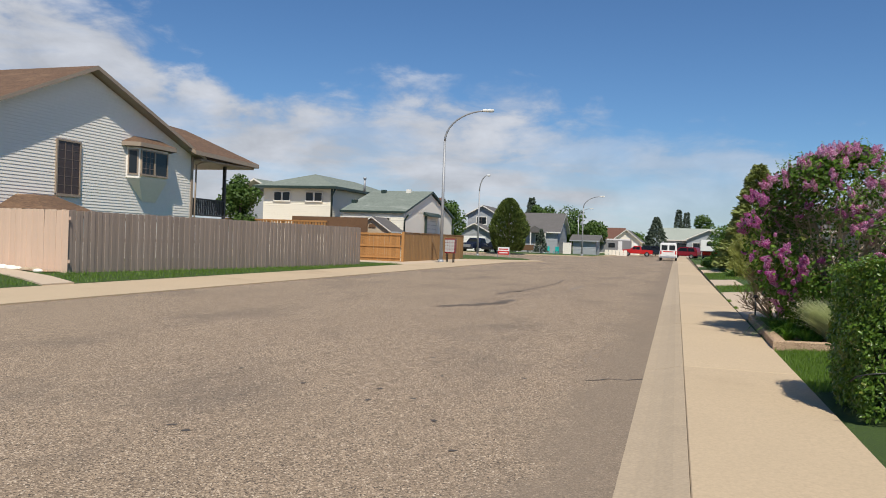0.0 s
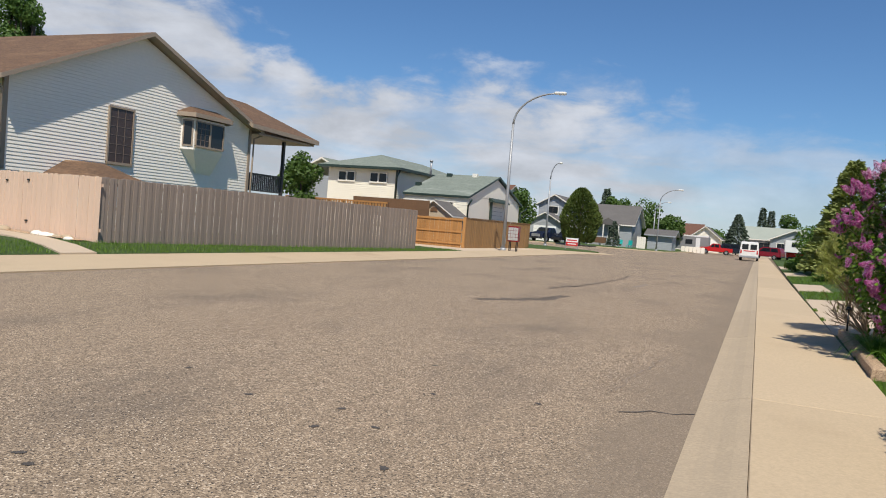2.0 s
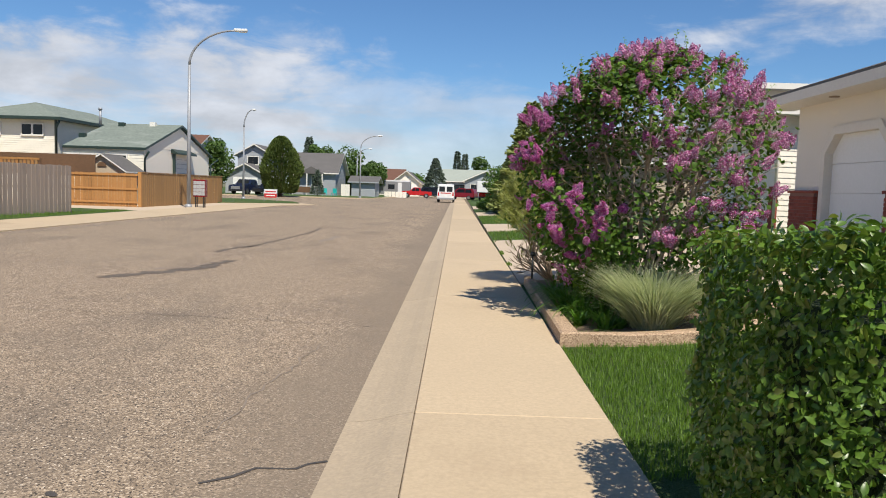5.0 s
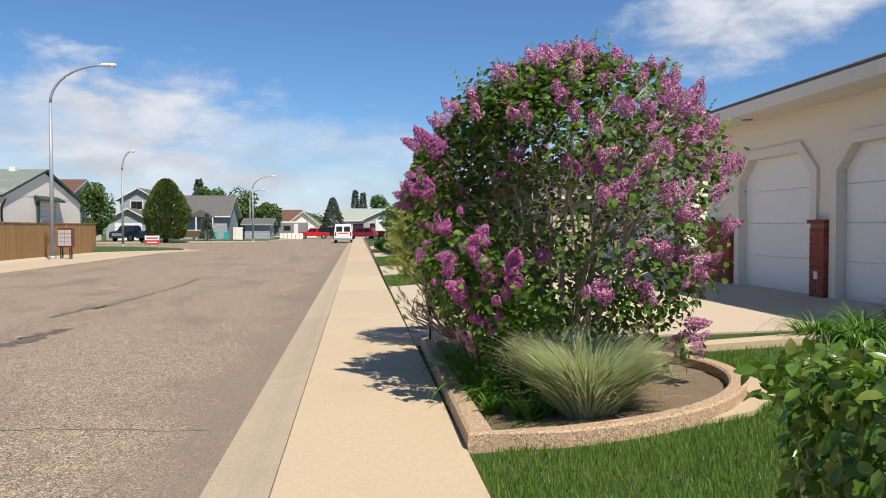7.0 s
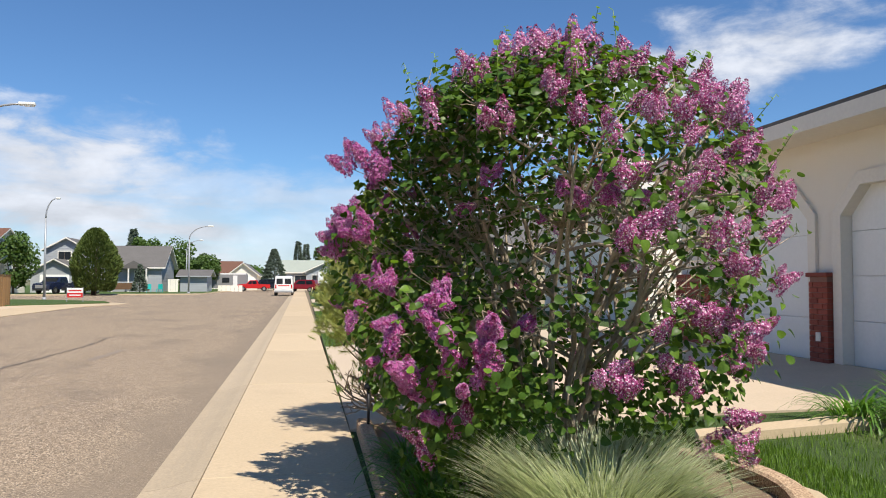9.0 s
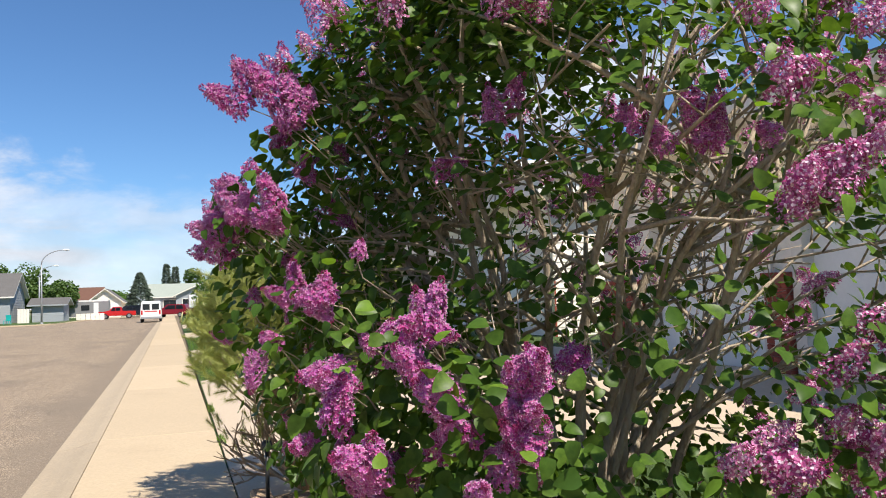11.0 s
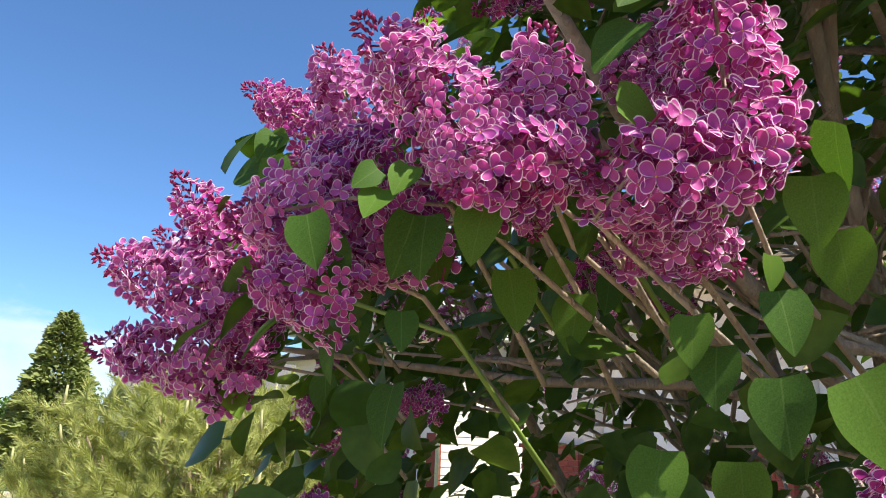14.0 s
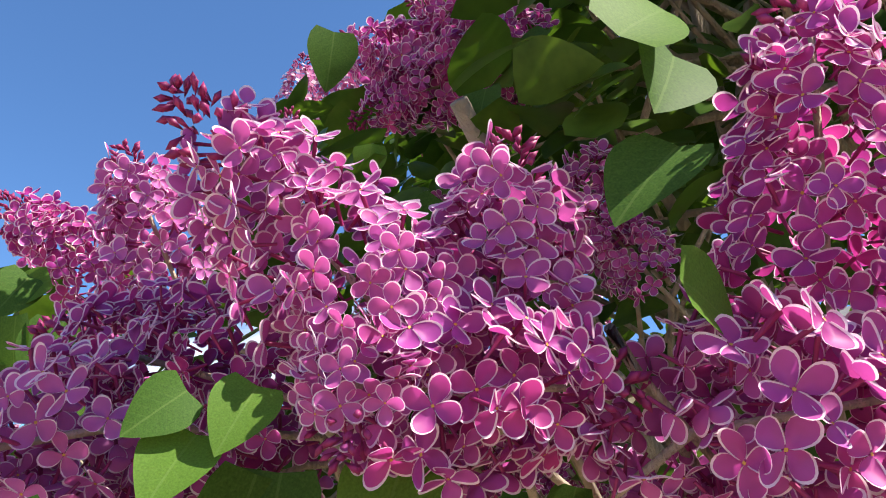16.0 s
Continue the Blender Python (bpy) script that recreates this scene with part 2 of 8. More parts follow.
def aggregate_mat():
    """Washed pebble aggregate in concrete."""
    m, nt, bs = node_mat("pebble_concrete")
    tc = nt.nodes.new("ShaderNodeTexCoord")
    vo = nt.nodes.new("ShaderNodeTexVoronoi")
    vo.inputs["Scale"].default_value = 110
    nt.links.new(tc.outputs["Object"], vo.inputs["Vector"])
    sep = nt.nodes.new("ShaderNodeSeparateColor")
    nt.links.new(vo.outputs["Color"], sep.inputs[0])
    c = ramp_mix(nt, sep.outputs[0], (0.2, 0.115, 0.065), (0.6, 0.44, 0.29))
    c = ramp_mix(nt, noise_fac(nt, 7, 5, 0.5, 0.75), c, (0.42, 0.29, 0.18))
    nt.links.new(c, bs.inputs["Base Color"])
    bs.inputs["Roughness"].default_value = 0.85
    bp = nt.nodes.new("ShaderNodeBump")
    bp.inputs["Strength"].default_value, bp.inputs["Distance"].default_value = 0.5, 0.004
    nt.links.new(vo.outputs["Distance"], bp.inputs["Height"])
    nt.links.new(bp.outputs[0], bs.inputs["Normal"])
    return m


ASPHALT = asphalt_mat()
TAR = mat("asphalt_tar", (0.045, 0.04, 0.036), (0.09, 0.075, 0.062), 2, 60, 0.7, 0.3)
STAIN = mat("oily_asphalt_stain", (0.21, 0.165, 0.12), (0.075, 0.06, 0.048), 2.5, 14, 0.8, 0.4)
TARSEAM = mat("worn_asphalt_patch", (0.19, 0.15, 0.115), (0.25, 0.2, 0.15), 1.5, 90, 0.85, 0.4)
CONCRETE = mat("concrete_pavement", (0.54, 0.42, 0.275), (0.43, 0.335, 0.22), 0.7, 40, 0.85, 0.14, dirt=(0.36, 0.27, 0.175), obj=0.06)
GUTTER = mat("concrete_gutter", (0.47, 0.37, 0.25), (0.35, 0.28, 0.195), 1.6, 40, 0.85, 0.15, dirt=(0.22, 0.178, 0.13), obj=0.05)
DRIVE = mat("concrete_driveway", (0.55, 0.44, 0.32), (0.47, 0.375, 0.27), 0.5, 35, 0.85, 0.12, dirt=(0.4, 0.32, 0.23))
JOINT = mat("joint_dirt", (0.22, 0.17, 0.115), (0.15, 0.115, 0.075), 3, 50, 0.95, 0.3)
PEBBLE = aggregate_mat()
SOIL = mat("dry_garden_soil", (0.3, 0.215, 0.14), (0.2, 0.14, 0.085), 2.5, 55, 0.95, 0.7, dirt=(0.15, 0.11, 0.07), dist=0.03)
GRASS_BASE = mat("lawn_ground", (0.075, 0.13, 0.02), (0.045, 0.085, 0.014), 1.1, 70, 0.95, 0.7, dirt=(0.11, 0.135, 0.03), dist=0.04)
FAR_GROUND = mat("distant_ground", (0.1, 0.12, 0.045), (0.15, 0.135, 0.075), 0.02, 0.4, 0.95, 0.1)
BLADE = leaf_mat("grass_blade", (0.16, 0.27, 0.035), (0.085, 0.17, 0.022), 0.35, 0.5)
SIDING = mat("pale_grey_vinyl_siding", (0.9, 0.845, 0.75), (0.85, 0.795, 0.7), 0.3, 8, 0.5, 0.04)
CREAM = mat("cream_siding", (0.81, 0.77, 0.65), (0.75, 0.71, 0.59), 0.3, 8, 0.55, 0.04)
WHITE = mat("white_painted_wall", (0.86, 0.8, 0.7), (0.79, 0.735, 0.64), 0.4, 12, 0.55, 0.05)
GREYSIDE = mat("grey_siding", (0.36, 0.38, 0.4), (0.3, 0.32, 0.335), 0.4, 10, 0.6, 0.05)
TANSIDE = mat("tan_siding", (0.5, 0.41, 0.3), (0.43, 0.35, 0.25), 0.4, 10, 0.6, 0.05)
STUCCO = mat("beige_stucco", (0.84, 0.785, 0.7), (0.77, 0.72, 0.635), 0.6, 110, 0.9, 0.5)
TRIM = mat("tan_trim", (0.36, 0.285, 0.21), (0.3, 0.235, 0.175), 1, 20, 0.5, 0.04)
WHITETRIM = mat("white_trim", (0.78, 0.75, 0.68), (0.72, 0.69, 0.62), 1, 20, 0.45, 0.04)
CREAMTRIM = mat("cream_soffit", (0.76, 0.71, 0.62), (0.7, 0.65, 0.57), 1, 20, 0.5, 0.04)
DARKTRIM = mat("dark_green_trim", (0.025, 0.05, 0.04), (0.02, 0.036, 0.03), 1, 20, 0.45, 0.04)


def brick_mat():
    m, nt, bs = node_mat("tan_brick_wall")
    tc = nt.nodes.new("ShaderNodeTexCoord")
    mp = nt.nodes.new("ShaderNodeMapping")
    mp.inputs["Rotation"].default_value = (radians(90), 0, 0)
    nt.links.new(tc.outputs["Object"], mp.inputs["Vector"])
    br = nt.nodes.new("ShaderNodeTexBrick")
    for key, val in (("Scale", 1.0), ("Brick Width", 0.3), ("Row Height", 0.1), ("Mortar Size", 0.012)):
        br.inputs[key].default_value = val
    br.inputs["Color1"].default_value, br.inputs["Color2"].default_value = (0.45, 0.32, 0.22, 1), (0.3, 0.2, 0.14, 1)
    br.inputs["Mortar"].default_value = (0.55, 0.46, 0.36, 1)
    nt.links.new(mp.outputs[0], br.inputs["Vector"])
    c = ramp_mix(nt, noise_fac(nt, 3, 5, 0.4, 0.8), br.outputs["Color"], (0.36, 0.26, 0.18))
    nt.links.new(c, bs.inputs["Base Color"])
    bs.inputs["Roughness"].default_value = 0.85
    return m


BRICKTAN = brick_mat()
REDBRICK = mat("red_brick", (0.33, 0.075, 0.045), (0.24, 0.05, 0.03), 3, 50, 0.8, 0.4, obj=0.16)
MORTAR = mat("mortar", (0.3, 0.16, 0.12), (0.24, 0.12, 0.09), 3, 60, 0.9, 0.3)
ROOFBROWN = mat("brown_shingles", (0.23, 0.135, 0.075), (0.065, 0.038, 0.024), 0.8, 5, 0.9, 0.5, stretch=(1.3, 1.3, 11), dirt=(0.24, 0.15, 0.085))
ROOFGREEN = mat("grey_green_shingles", (0.26, 0.295, 0.25), (0.12, 0.145, 0.122), 0.7, 5, 0.9, 0.5, stretch=(1.3, 1.3, 9), dirt=(0.35, 0.37, 0.33))
ROOFGREY = mat("grey_shingles", (0.15, 0.14, 0.135), (0.09, 0.085, 0.08), 0.7, 8, 0.9, 0.5, stretch=(1, 1, 4))
ROOFRED = mat("red_brown_shingles", (0.17, 0.08, 0.05), (0.11, 0.052, 0.034), 0.7, 8, 0.9, 0.5)
ROOFPALE = mat("pale_grey_green_shingles", (0.36, 0.39, 0.33), (0.27, 0.3, 0.26), 0.7, 8, 0.9, 0.5)
FENCEGREY = mat("weathered_grey_boards", (0.33, 0.265, 0.22), (0.25, 0.2, 0.165), 1.2, 22, 0.85, 0.3, stretch=(6, 6, 0.6), obj=0.1)
FENCEPINK = mat("pinkish_painted_boards", (0.72, 0.53, 0.4), (0.66, 0.48, 0.36), 1, 18, 0.7, 0.1, stretch=(5, 5, 0.6), obj=0.03)
CEDAR = mat("golden_cedar_boards", (0.46, 0.235, 0.075), (0.32, 0.15, 0.045), 1.5, 16, 0.75, 0.3, stretch=(6, 6, 0.6), obj=0.14)
CEDARDARK = mat("brown_stained_boards", (0.34, 0.195, 0.075), (0.25, 0.14, 0.053), 1.5, 16, 0.8, 0.3, stretch=(6, 6, 0.6), obj=0.1)
DECKWOOD = mat("dark_deck_wood", (0.17, 0.09, 0.045), (0.11, 0.06, 0.03), 1.5, 16, 0.8, 0.3)
RAILGREY = mat("dark_grey_rail", (0.06, 0.06, 0.062), (0.045, 0.045, 0.046), 2, 20, 0.6, 0.05)
STEEL = mat("galvanised_steel", (0.36, 0.375, 0.39), (0.29, 0.3, 0.315), 3, 30, 0.5, 0.05, 0.25)
LAMPGLASS = plain("lamp_lens", (0.8, 0.8, 0.76), 0.25)
MAILGREY = mat("grey_mailbox_metal", (0.5, 0.5, 0.49), (0.42, 0.42, 0.41), 3, 30, 0.45, 0.04, 0.2)
BLACK = plain("black_plastic", (0.018, 0.018, 0.018), 0.5)
RUBBER = plain("tyre_rubber", (0.02, 0.02, 0.02), 0.85)
CHROME = plain("wheel_alloy", (0.5, 0.5, 0.5), 0.3, 0.9)
CARWHITE = plain("white_vehicle_paint", (0.8, 0.8, 0.78), 0.25)
CARRED = plain("red_vehicle_paint", (0.5, 0.012, 0.012), 0.2)
CARMAROON = plain("maroon_vehicle_paint", (0.2, 0.01, 0.018), 0.2)
CARBLUE = plain("dark_blue_vehicle_paint", (0.015, 0.022, 0.05), 0.18)
CARBLACK = plain("black_vehicle_paint", (0.012, 0.013, 0.015), 0.18)
TRAILERGREY = plain("grey_trailer_panel", (0.25, 0.25, 0.25), 0.35)
REDLENS = plain("red_lens", (0.55, 0.01, 0.01), 0.25)
SIGNRED = plain("red_sign_face", (0.6, 0.03, 0.03), 0.5)
SIGNWHITE = plain("white_sign_face", (0.82, 0.82, 0.82), 0.5)
TEAL = plain("turquoise_plastic", (0.02, 0.45, 0.42), 0.4)
DOORWHITE = mat("white_garage_door", (0.82, 0.82, 0.8), (0.77, 0.77, 0.75), 0.5, 20, 0.45, 0.03)
GLAZEBAR = plain("glazing_bar", (0.2, 0.15, 0.12), 0.5)
BLINDS = mat("dark_window_blind", (0.05, 0.035, 0.03), (0.08, 0.055, 0.05), 1, 10, 0.35, 0.02)
BARK = mat("lilac_bark", (0.5, 0.41, 0.31), (0.31, 0.245, 0.175), 9, 80, 0.9, 0.6, stretch=(1, 1, 0.25))
TWIG = mat("bare_twig", (0.44, 0.33, 0.22), (0.3, 0.22, 0.145), 9, 60, 0.9, 0.4)
TRUNK = mat("tree_bark", (0.13, 0.095, 0.07), (0.08, 0.06, 0.045), 4, 30, 0.95, 0.6)
LILACLEAF = leaf_mat("lilac_leaf", (0.06, 0.125, 0.02), (0.13, 0.215, 0.032), 0.33, 0.38)
YOUNGLEAF = leaf_mat("young_leaf", (0.17, 0.3, 0.04), (0.2, 0.33, 0.05), 0.45, 0.4)
for _m in (LILACLEAF, YOUNGLEAF):
    _m.node_tree.nodes["Principled BSDF"].inputs["Specular IOR Level"].default_value = 0.16


def veined_leaf_mat(name, a, b, trans):
    """Broad leaf with a pale midrib and faint side veins, by its own length and width."""
    m = leaf_mat(name, a, b, trans, 0.55)
    nt = m.node_tree
    bs = nt.nodes["Principled BSDF"]
    bs.inputs["Specular IOR Level"].default_value = 0.07
    tc = nt.nodes.new("ShaderNodeTexCoord")
    sp = nt.nodes.new("ShaderNodeSeparateXYZ")
    nt.links.new(tc.outputs["Object"], sp.inputs[0])

    def mth(op, p, q=0.0):
        n = nt.nodes.new("ShaderNodeMath")
        n.operation = op
        for i, v in enumerate((p, q)):
            if isinstance(v, float):
                n.inputs[i].default_value = v
            else:
                nt.links.new(v, n.inputs[i])
        return n.outputs[0]
    ax = mth("ABSOLUTE", sp.outputs["X"])
    side = mth("SINE", mth("MULTIPLY", mth("SUBTRACT", sp.outputs["Y"], mth("MULTIPLY", ax, 0.9)), 44.0))
    side = mth("POWER", mth("MAXIMUM", side, 0.0), 14.0)
    rib = mth("LESS_THAN", ax, 0.012)
    vein = mth("MAXIMUM", rib, mth("MULTIPLY", side, 0.3))
    old = bs.inputs["Base Color"].links[0].from_socket
    c = ramp_mix(nt, mth("MULTIPLY", vein, 0.32), old, (0.2, 0.3, 0.08))
    nt.links.new(c, bs.inputs["Base Color"])
    bp = nt.nodes.new("ShaderNodeBump")
    bp.inputs["Strength"].default_value, bp.inputs["Distance"].default_value = 0.1, 0.001
    nt.links.new(mth("SUBTRACT", 1.0, vein), bp.inputs["Height"])
    nt.links.new(bp.outputs[0], bs.inputs["Normal"])
    return m


VEINED = veined_leaf_mat("veined_lilac_leaf", (0.05, 0.112, 0.022), (0.095, 0.185, 0.032), 0.3)
VEINED_YOUNG = veined_leaf_mat("veined_young_leaf", (0.1, 0.2, 0.03), (0.14, 0.25, 0.04), 0.38)
STALK = plain("green_stalk", (0.2, 0.3, 0.05), 0.5)
PETAL = leaf_mat("lilac_petal", (0.54, 0.05, 0.28), (0.42, 0.08, 0.42), 0.36, 0.55, 0.35, (1.25, 0.95, 1.15), (0.6, 0.2, 0.5))
PETALRIM = leaf_mat("pale_petal_edge", (0.87, 0.66, 0.79), (0.9, 0.78, 0.86), 0.38, 0.55, 0.1, (1.1, 1.0, 1.05))
BUD = leaf_mat("lilac_bud", (0.34, 0.025, 0.13), (0.42, 0.05, 0.21), 0.2, 0.5, 0.3, (1.2, 0.9, 1.0))
FLOREYE = plain("floret_eye", (0.6, 0.3, 0.06), 0.6)
FARPETAL = leaf_mat("lilac_petal_pale_mix", (0.4, 0.035, 0.2), (0.74, 0.27, 0.52), 0.28, 0.6, 0.4, (1.15, 0.95, 1.1), (0.68, 0.28, 0.5))
HEDGELEAF = leaf_mat("hedge_leaf", (0.085, 0.17, 0.025), (0.17, 0.275, 0.042), 0.26, 0.32)
HEDGEYOUNG = leaf_mat("hedge_young_leaf", (0.16, 0.22, 0.04), (0.2, 0.21, 0.055), 0.3, 0.28)
DARKLEAF = leaf_mat("tree_leaf", (0.07, 0.13, 0.028), (0.115, 0.19, 0.04), 0.3, 0.5)
CEDARLEAF = leaf_mat("cedar_foliage", (0.11, 0.15, 0.03), (0.065, 0.105, 0.022), 0.15, 0.7)
OLIVE = leaf_mat("olive_conifer_needles", (0.19, 0.24, 0.07), (0.28, 0.31, 0.1), 0.15, 0.7)
POPLAR = leaf_mat("poplar_leaf", (0.07, 0.14, 0.03), (0.11, 0.19, 0.045), 0.3, 0.5)
SPRUCE = leaf_mat("spruce_needles", (0.06, 0.09, 0.06), (0.12, 0.15, 0.11), 0.1, 0.7)
PINE = leaf_mat("pine_needles", (0.46, 0.47, 0.16), (0.24, 0.31, 0.09), 0.28, 0.6)
YOUNGTIP = plain("pine_candle", (0.42, 0.4, 0.2), 0.7)
SHRUBLEAF = leaf_mat("shrub_leaf", (0.1, 0.19, 0.03), (0.065, 0.13, 0.02), 0.3, 0.45)
LILYLEAF = leaf_mat("daylily_leaf", (0.1, 0.22, 0.028), (0.15, 0.29, 0.045), 0.35, 0.4)
VARIEGATED = leaf_mat("variegated_grass_leaf", (0.42, 0.48, 0.27), (0.85, 0.85, 0.64), 0.4, 0.45, 0.2, (1.05, 1.1, 0.8))


def glass_mat():
    m, nt, bs = node_mat("window_glass")
    bs.inputs["Base Color"].default_value = (0.02, 0.024, 0.028, 1)
    bs.inputs["Roughness"].default_value = 0.06
    bs.inputs["Specular IOR Level"].default_value = 0.32
    return m


GLASS = glass_mat()

# ---- building helpers ----
def mesh_ob(name, me, parent=None, label=""):
    ob = new(name, me)
    ob.parent = parent
    if label:
        ob["label"] = label
    return ob


def part(name, bm, material, parent=None, label="", smooth=False):
    me = bpy.data.meshes.new(name)
    bmesh.ops.recalc_face_normals(bm, faces=bm.faces)
    bm.to_mesh(me)
    bm.free()
    for mt in material if isinstance(material, (list, tuple)) else (material,):
        me.materials.append(mt)
    if smooth:
        me.polygons.foreach_set("use_smooth", [True] * len(me.polygons))
    return mesh_ob(name, me, parent, label)


def thing(name, label, category, at=(0, 0, 0), turn=0, group="", kind=""):
    ob = new(name)
    ob.empty_display_size = 0.1
    ob.matrix_world = pose(*at, 0, 0, turn)
    bpy.context.view_layer.update()
    return tagged(ob, label, category, group, kind)


def add_box(bm, x0, x1, y0, y1, z0, z1, m=None, bevel=0.0, mi=0):
    vs = [bm.verts.new(v) for v in ((x0, y0, z0), (x1, y0, z0), (x1, y1, z0), (x0, y1, z0), (x0, y0, z1), (x1, y0, z1), (x1, y1, z1), (x0, y1, z1))]
    fs = [bm.faces.new([vs[i] for i in f]) for f in ((3, 2, 1, 0), (4, 5, 6, 7), (0, 1, 5, 4), (1, 2, 6, 5), (2, 3, 7, 6), (3, 0, 4, 7))]
    for f in fs:
        f.material_index = mi
    if bevel:
        es = list({e for f in fs for e in f.edges})
        r = bmesh.ops.bevel(bm, geom=es, offset=bevel, segments=1, affect="EDGES")
        vs = list({v for f in r["faces"] for v in f.verts} | {v for v in vs if v.is_valid})
    if m is not None:
        bmesh.ops.transform(bm, matrix=m, verts=[v for v in vs if v.is_valid])
    return vs


def box(name, x0, x1, y0, y1, z0, z1, material, parent=None, bevel=0.0, label=""):
    bm = bmesh.new()
    add_box(bm, x0, x1, y0, y1, z0, z1, bevel=bevel)
    return part(name, bm, material, parent, label)


def prism(name, pts, lo, hi, axis, material, parent=None, label="", bevel=0.0):
    """A flat outline (two coordinates a point) pushed along an axis from lo to hi."""
    bm = bmesh.new()

    def at(p, v):
        return {"x": (v, p[0], p[1]), "y": (p[0], v, p[1]), "z": (p[0], p[1], v)}[axis]
    a = [bm.verts.new(at(p, lo)) for p in pts]
    b = [bm.verts.new(at(p, hi)) for p in pts]
    bm.faces.new(a)
    bm.faces.new(b[::-1])
    for i in range(len(pts)):
        j = (i + 1) % len(pts)
        bm.faces.new((a[i], b[i], b[j], a[j]))
    if bevel:
        bmesh.ops.bevel(bm, geom=list(bm.edges), offset=bevel, segments=2, affect="EDGES")
    return part(name, bm, material, parent, label)


def quad_slab(name, corners, thick, material, parent=None, label=""):
    """A slab with the given upper corners (a loop of points), thick downwards."""
    bm = bmesh.new()
    a = [bm.verts.new(p) for p in corners]
    b = [bm.verts.new((p[0], p[1], p[2] - thick)) for p in corners]
    bm.faces.new(a)
    bm.faces.new(b[::-1])
    for i in range(len(a)):
        j = (i + 1) % len(a)
        bm.faces.new((a[i], b[i], b[j], a[j]))
    return part(name, bm, material, parent, label)


def tube(bm, pts, r0, r1, sides=6, mi=0):
    """A tapering round bar along points."""
    rings = []
    n = len(pts)
    for i, p in enumerate(pts):
        p = Vector(p)
        d = (Vector(pts[min(i + 1, n - 1)]) - Vector(pts[max(i - 1, 0)]))
        d = d.normalized() if d.length > 1e-9 else Vector((0, 0, 1))
        u = d.orthogonal().normalized()
        if i:
            u = (last - d * last.dot(d))
            u = u.normalized() if u.length > 1e-6 else d.orthogonal().normalized()
        last = u
        w = d.cross(u)
        r = r0 + (r1 - r0) * i / max(1, n - 1)
        rings.append([bm.verts.new(p + (u * math.cos(a) + w * math.sin(a)) * r) for a in [2 * math.pi * k / sides for k in range(sides)]])
    for a, b in zip(rings, rings[1:]):
        for k in range(sides):
            f = bm.faces.new((a[k], a[(k + 1) % sides], b[(k + 1) % sides], b[k]))
            f.material_index, f.smooth = mi, True
    for ring in (rings[0][::-1], rings[-1]):
        f = bm.faces.new(ring)
        f.material_index = mi
    return rings


def merged(name, template, mats4, materials, parent=None, label="", kind="", smooth=True):
    """One mesh of many placed copies of a small template (verts, faces, face materials)."""
    tv, tf, tm = template
    v = np.array(tv, dtype=float)
    m = np.array([[list(r) for r in x] for x in mats4], dtype=float)
    allv = (np.einsum("nij,kj->nki", m[:, :3, :3], v) + m[:, None, :3, 3]).reshape(-1, 3)
    faces = []
    k = len(tv)
    for i in range(len(m)):
        o = i * k
        faces.extend([tuple(o + a for a in f) for f in tf])
    me = bpy.data.meshes.new(name)
    me.from_pydata(allv.tolist(), [], faces)
    for mt in materials:
        me.materials.append(mt)
    if any(tm):
        me.polygons.foreach_set("material_index", list(tm) * len(m))
    if smooth:
        me.polygons.foreach_set("use_smooth", [True] * len(me.polygons))
    ob = mesh_ob(name, me, parent, label)
    if kind:
        ob["kind"] = kind
    return ob


def place(p, direction, roll, s):
    """Pose with local z along a direction, local x and y turned by roll, scaled."""
    q = Vector(direction).to_track_quat("Z", "Y").to_matrix().to_4x4()
    return Matrix.Translation(p) @ q @ Matrix.Rotation(roll, 4, "Z") @ Matrix.Diagonal((s, s, s, 1))


def leaf_template(w=0.6, heart=0.0, fold=0.12, droop=0.15, seg=5):
    """A leaf of length 1 along y from its stalk, folded on the midrib, drooping at the tip."""
    rows = []
    for i in range(seg + 1):
        t = i / seg
        half = w * 0.5 * (math.sin(math.pi * min(1, t ** (0.62 if heart else 0.85)))) ** 0.8 if 0 < t < 1 else 0.0
        y = t - heart * (1 - t) * 0.0
        rows.append((half, y, -droop * t * t))
    v, f = [], []
    for half, y, z in rows:
        back = heart * 0.16 * max(0, 1 - y * 3.2) if half else 0
        v += [(0, y, z), (-half, y - back, z + fold * half), (half, y - back, z + fold * half)]
    for i in range(seg):
        a, b = 3 * i, 3 * i + 3
        if i == 0:
            f += [(a, b, b + 1), (a, b + 2, b)]
        elif i == seg - 1:
            f += [(a, b, a + 1), (a, a + 2, b)]
        else:
            f += [(a, b, b + 1, a + 1), (a, a + 2, b + 2, b)]
    return v, f, [0] * len(f)


def blob_points(n, rng, radius=1.0):
    out = []
    while len(out) < n:
        p = Vector((rng.uniform(-1, 1), rng.uniform(-1, 1), rng.uniform(-1, 1)))
        if 0.2 < p.length <= 1:
            out.append(p.normalized() * radius * p.length ** 0.5)
    return out


# ---- ground, road and pavements ----
def ground_z_right(x):
    return min(0.5, 0.06 + 0.067 * max(0, x - 1.3))


def ground_z_left(x, y):
    k = max(0.0, min(1.0, (40 - y) / 22))
    return max(0.0, min(1.0, (-14.2 - x) / 2.4)) * (0.03 + 0.11 * k)


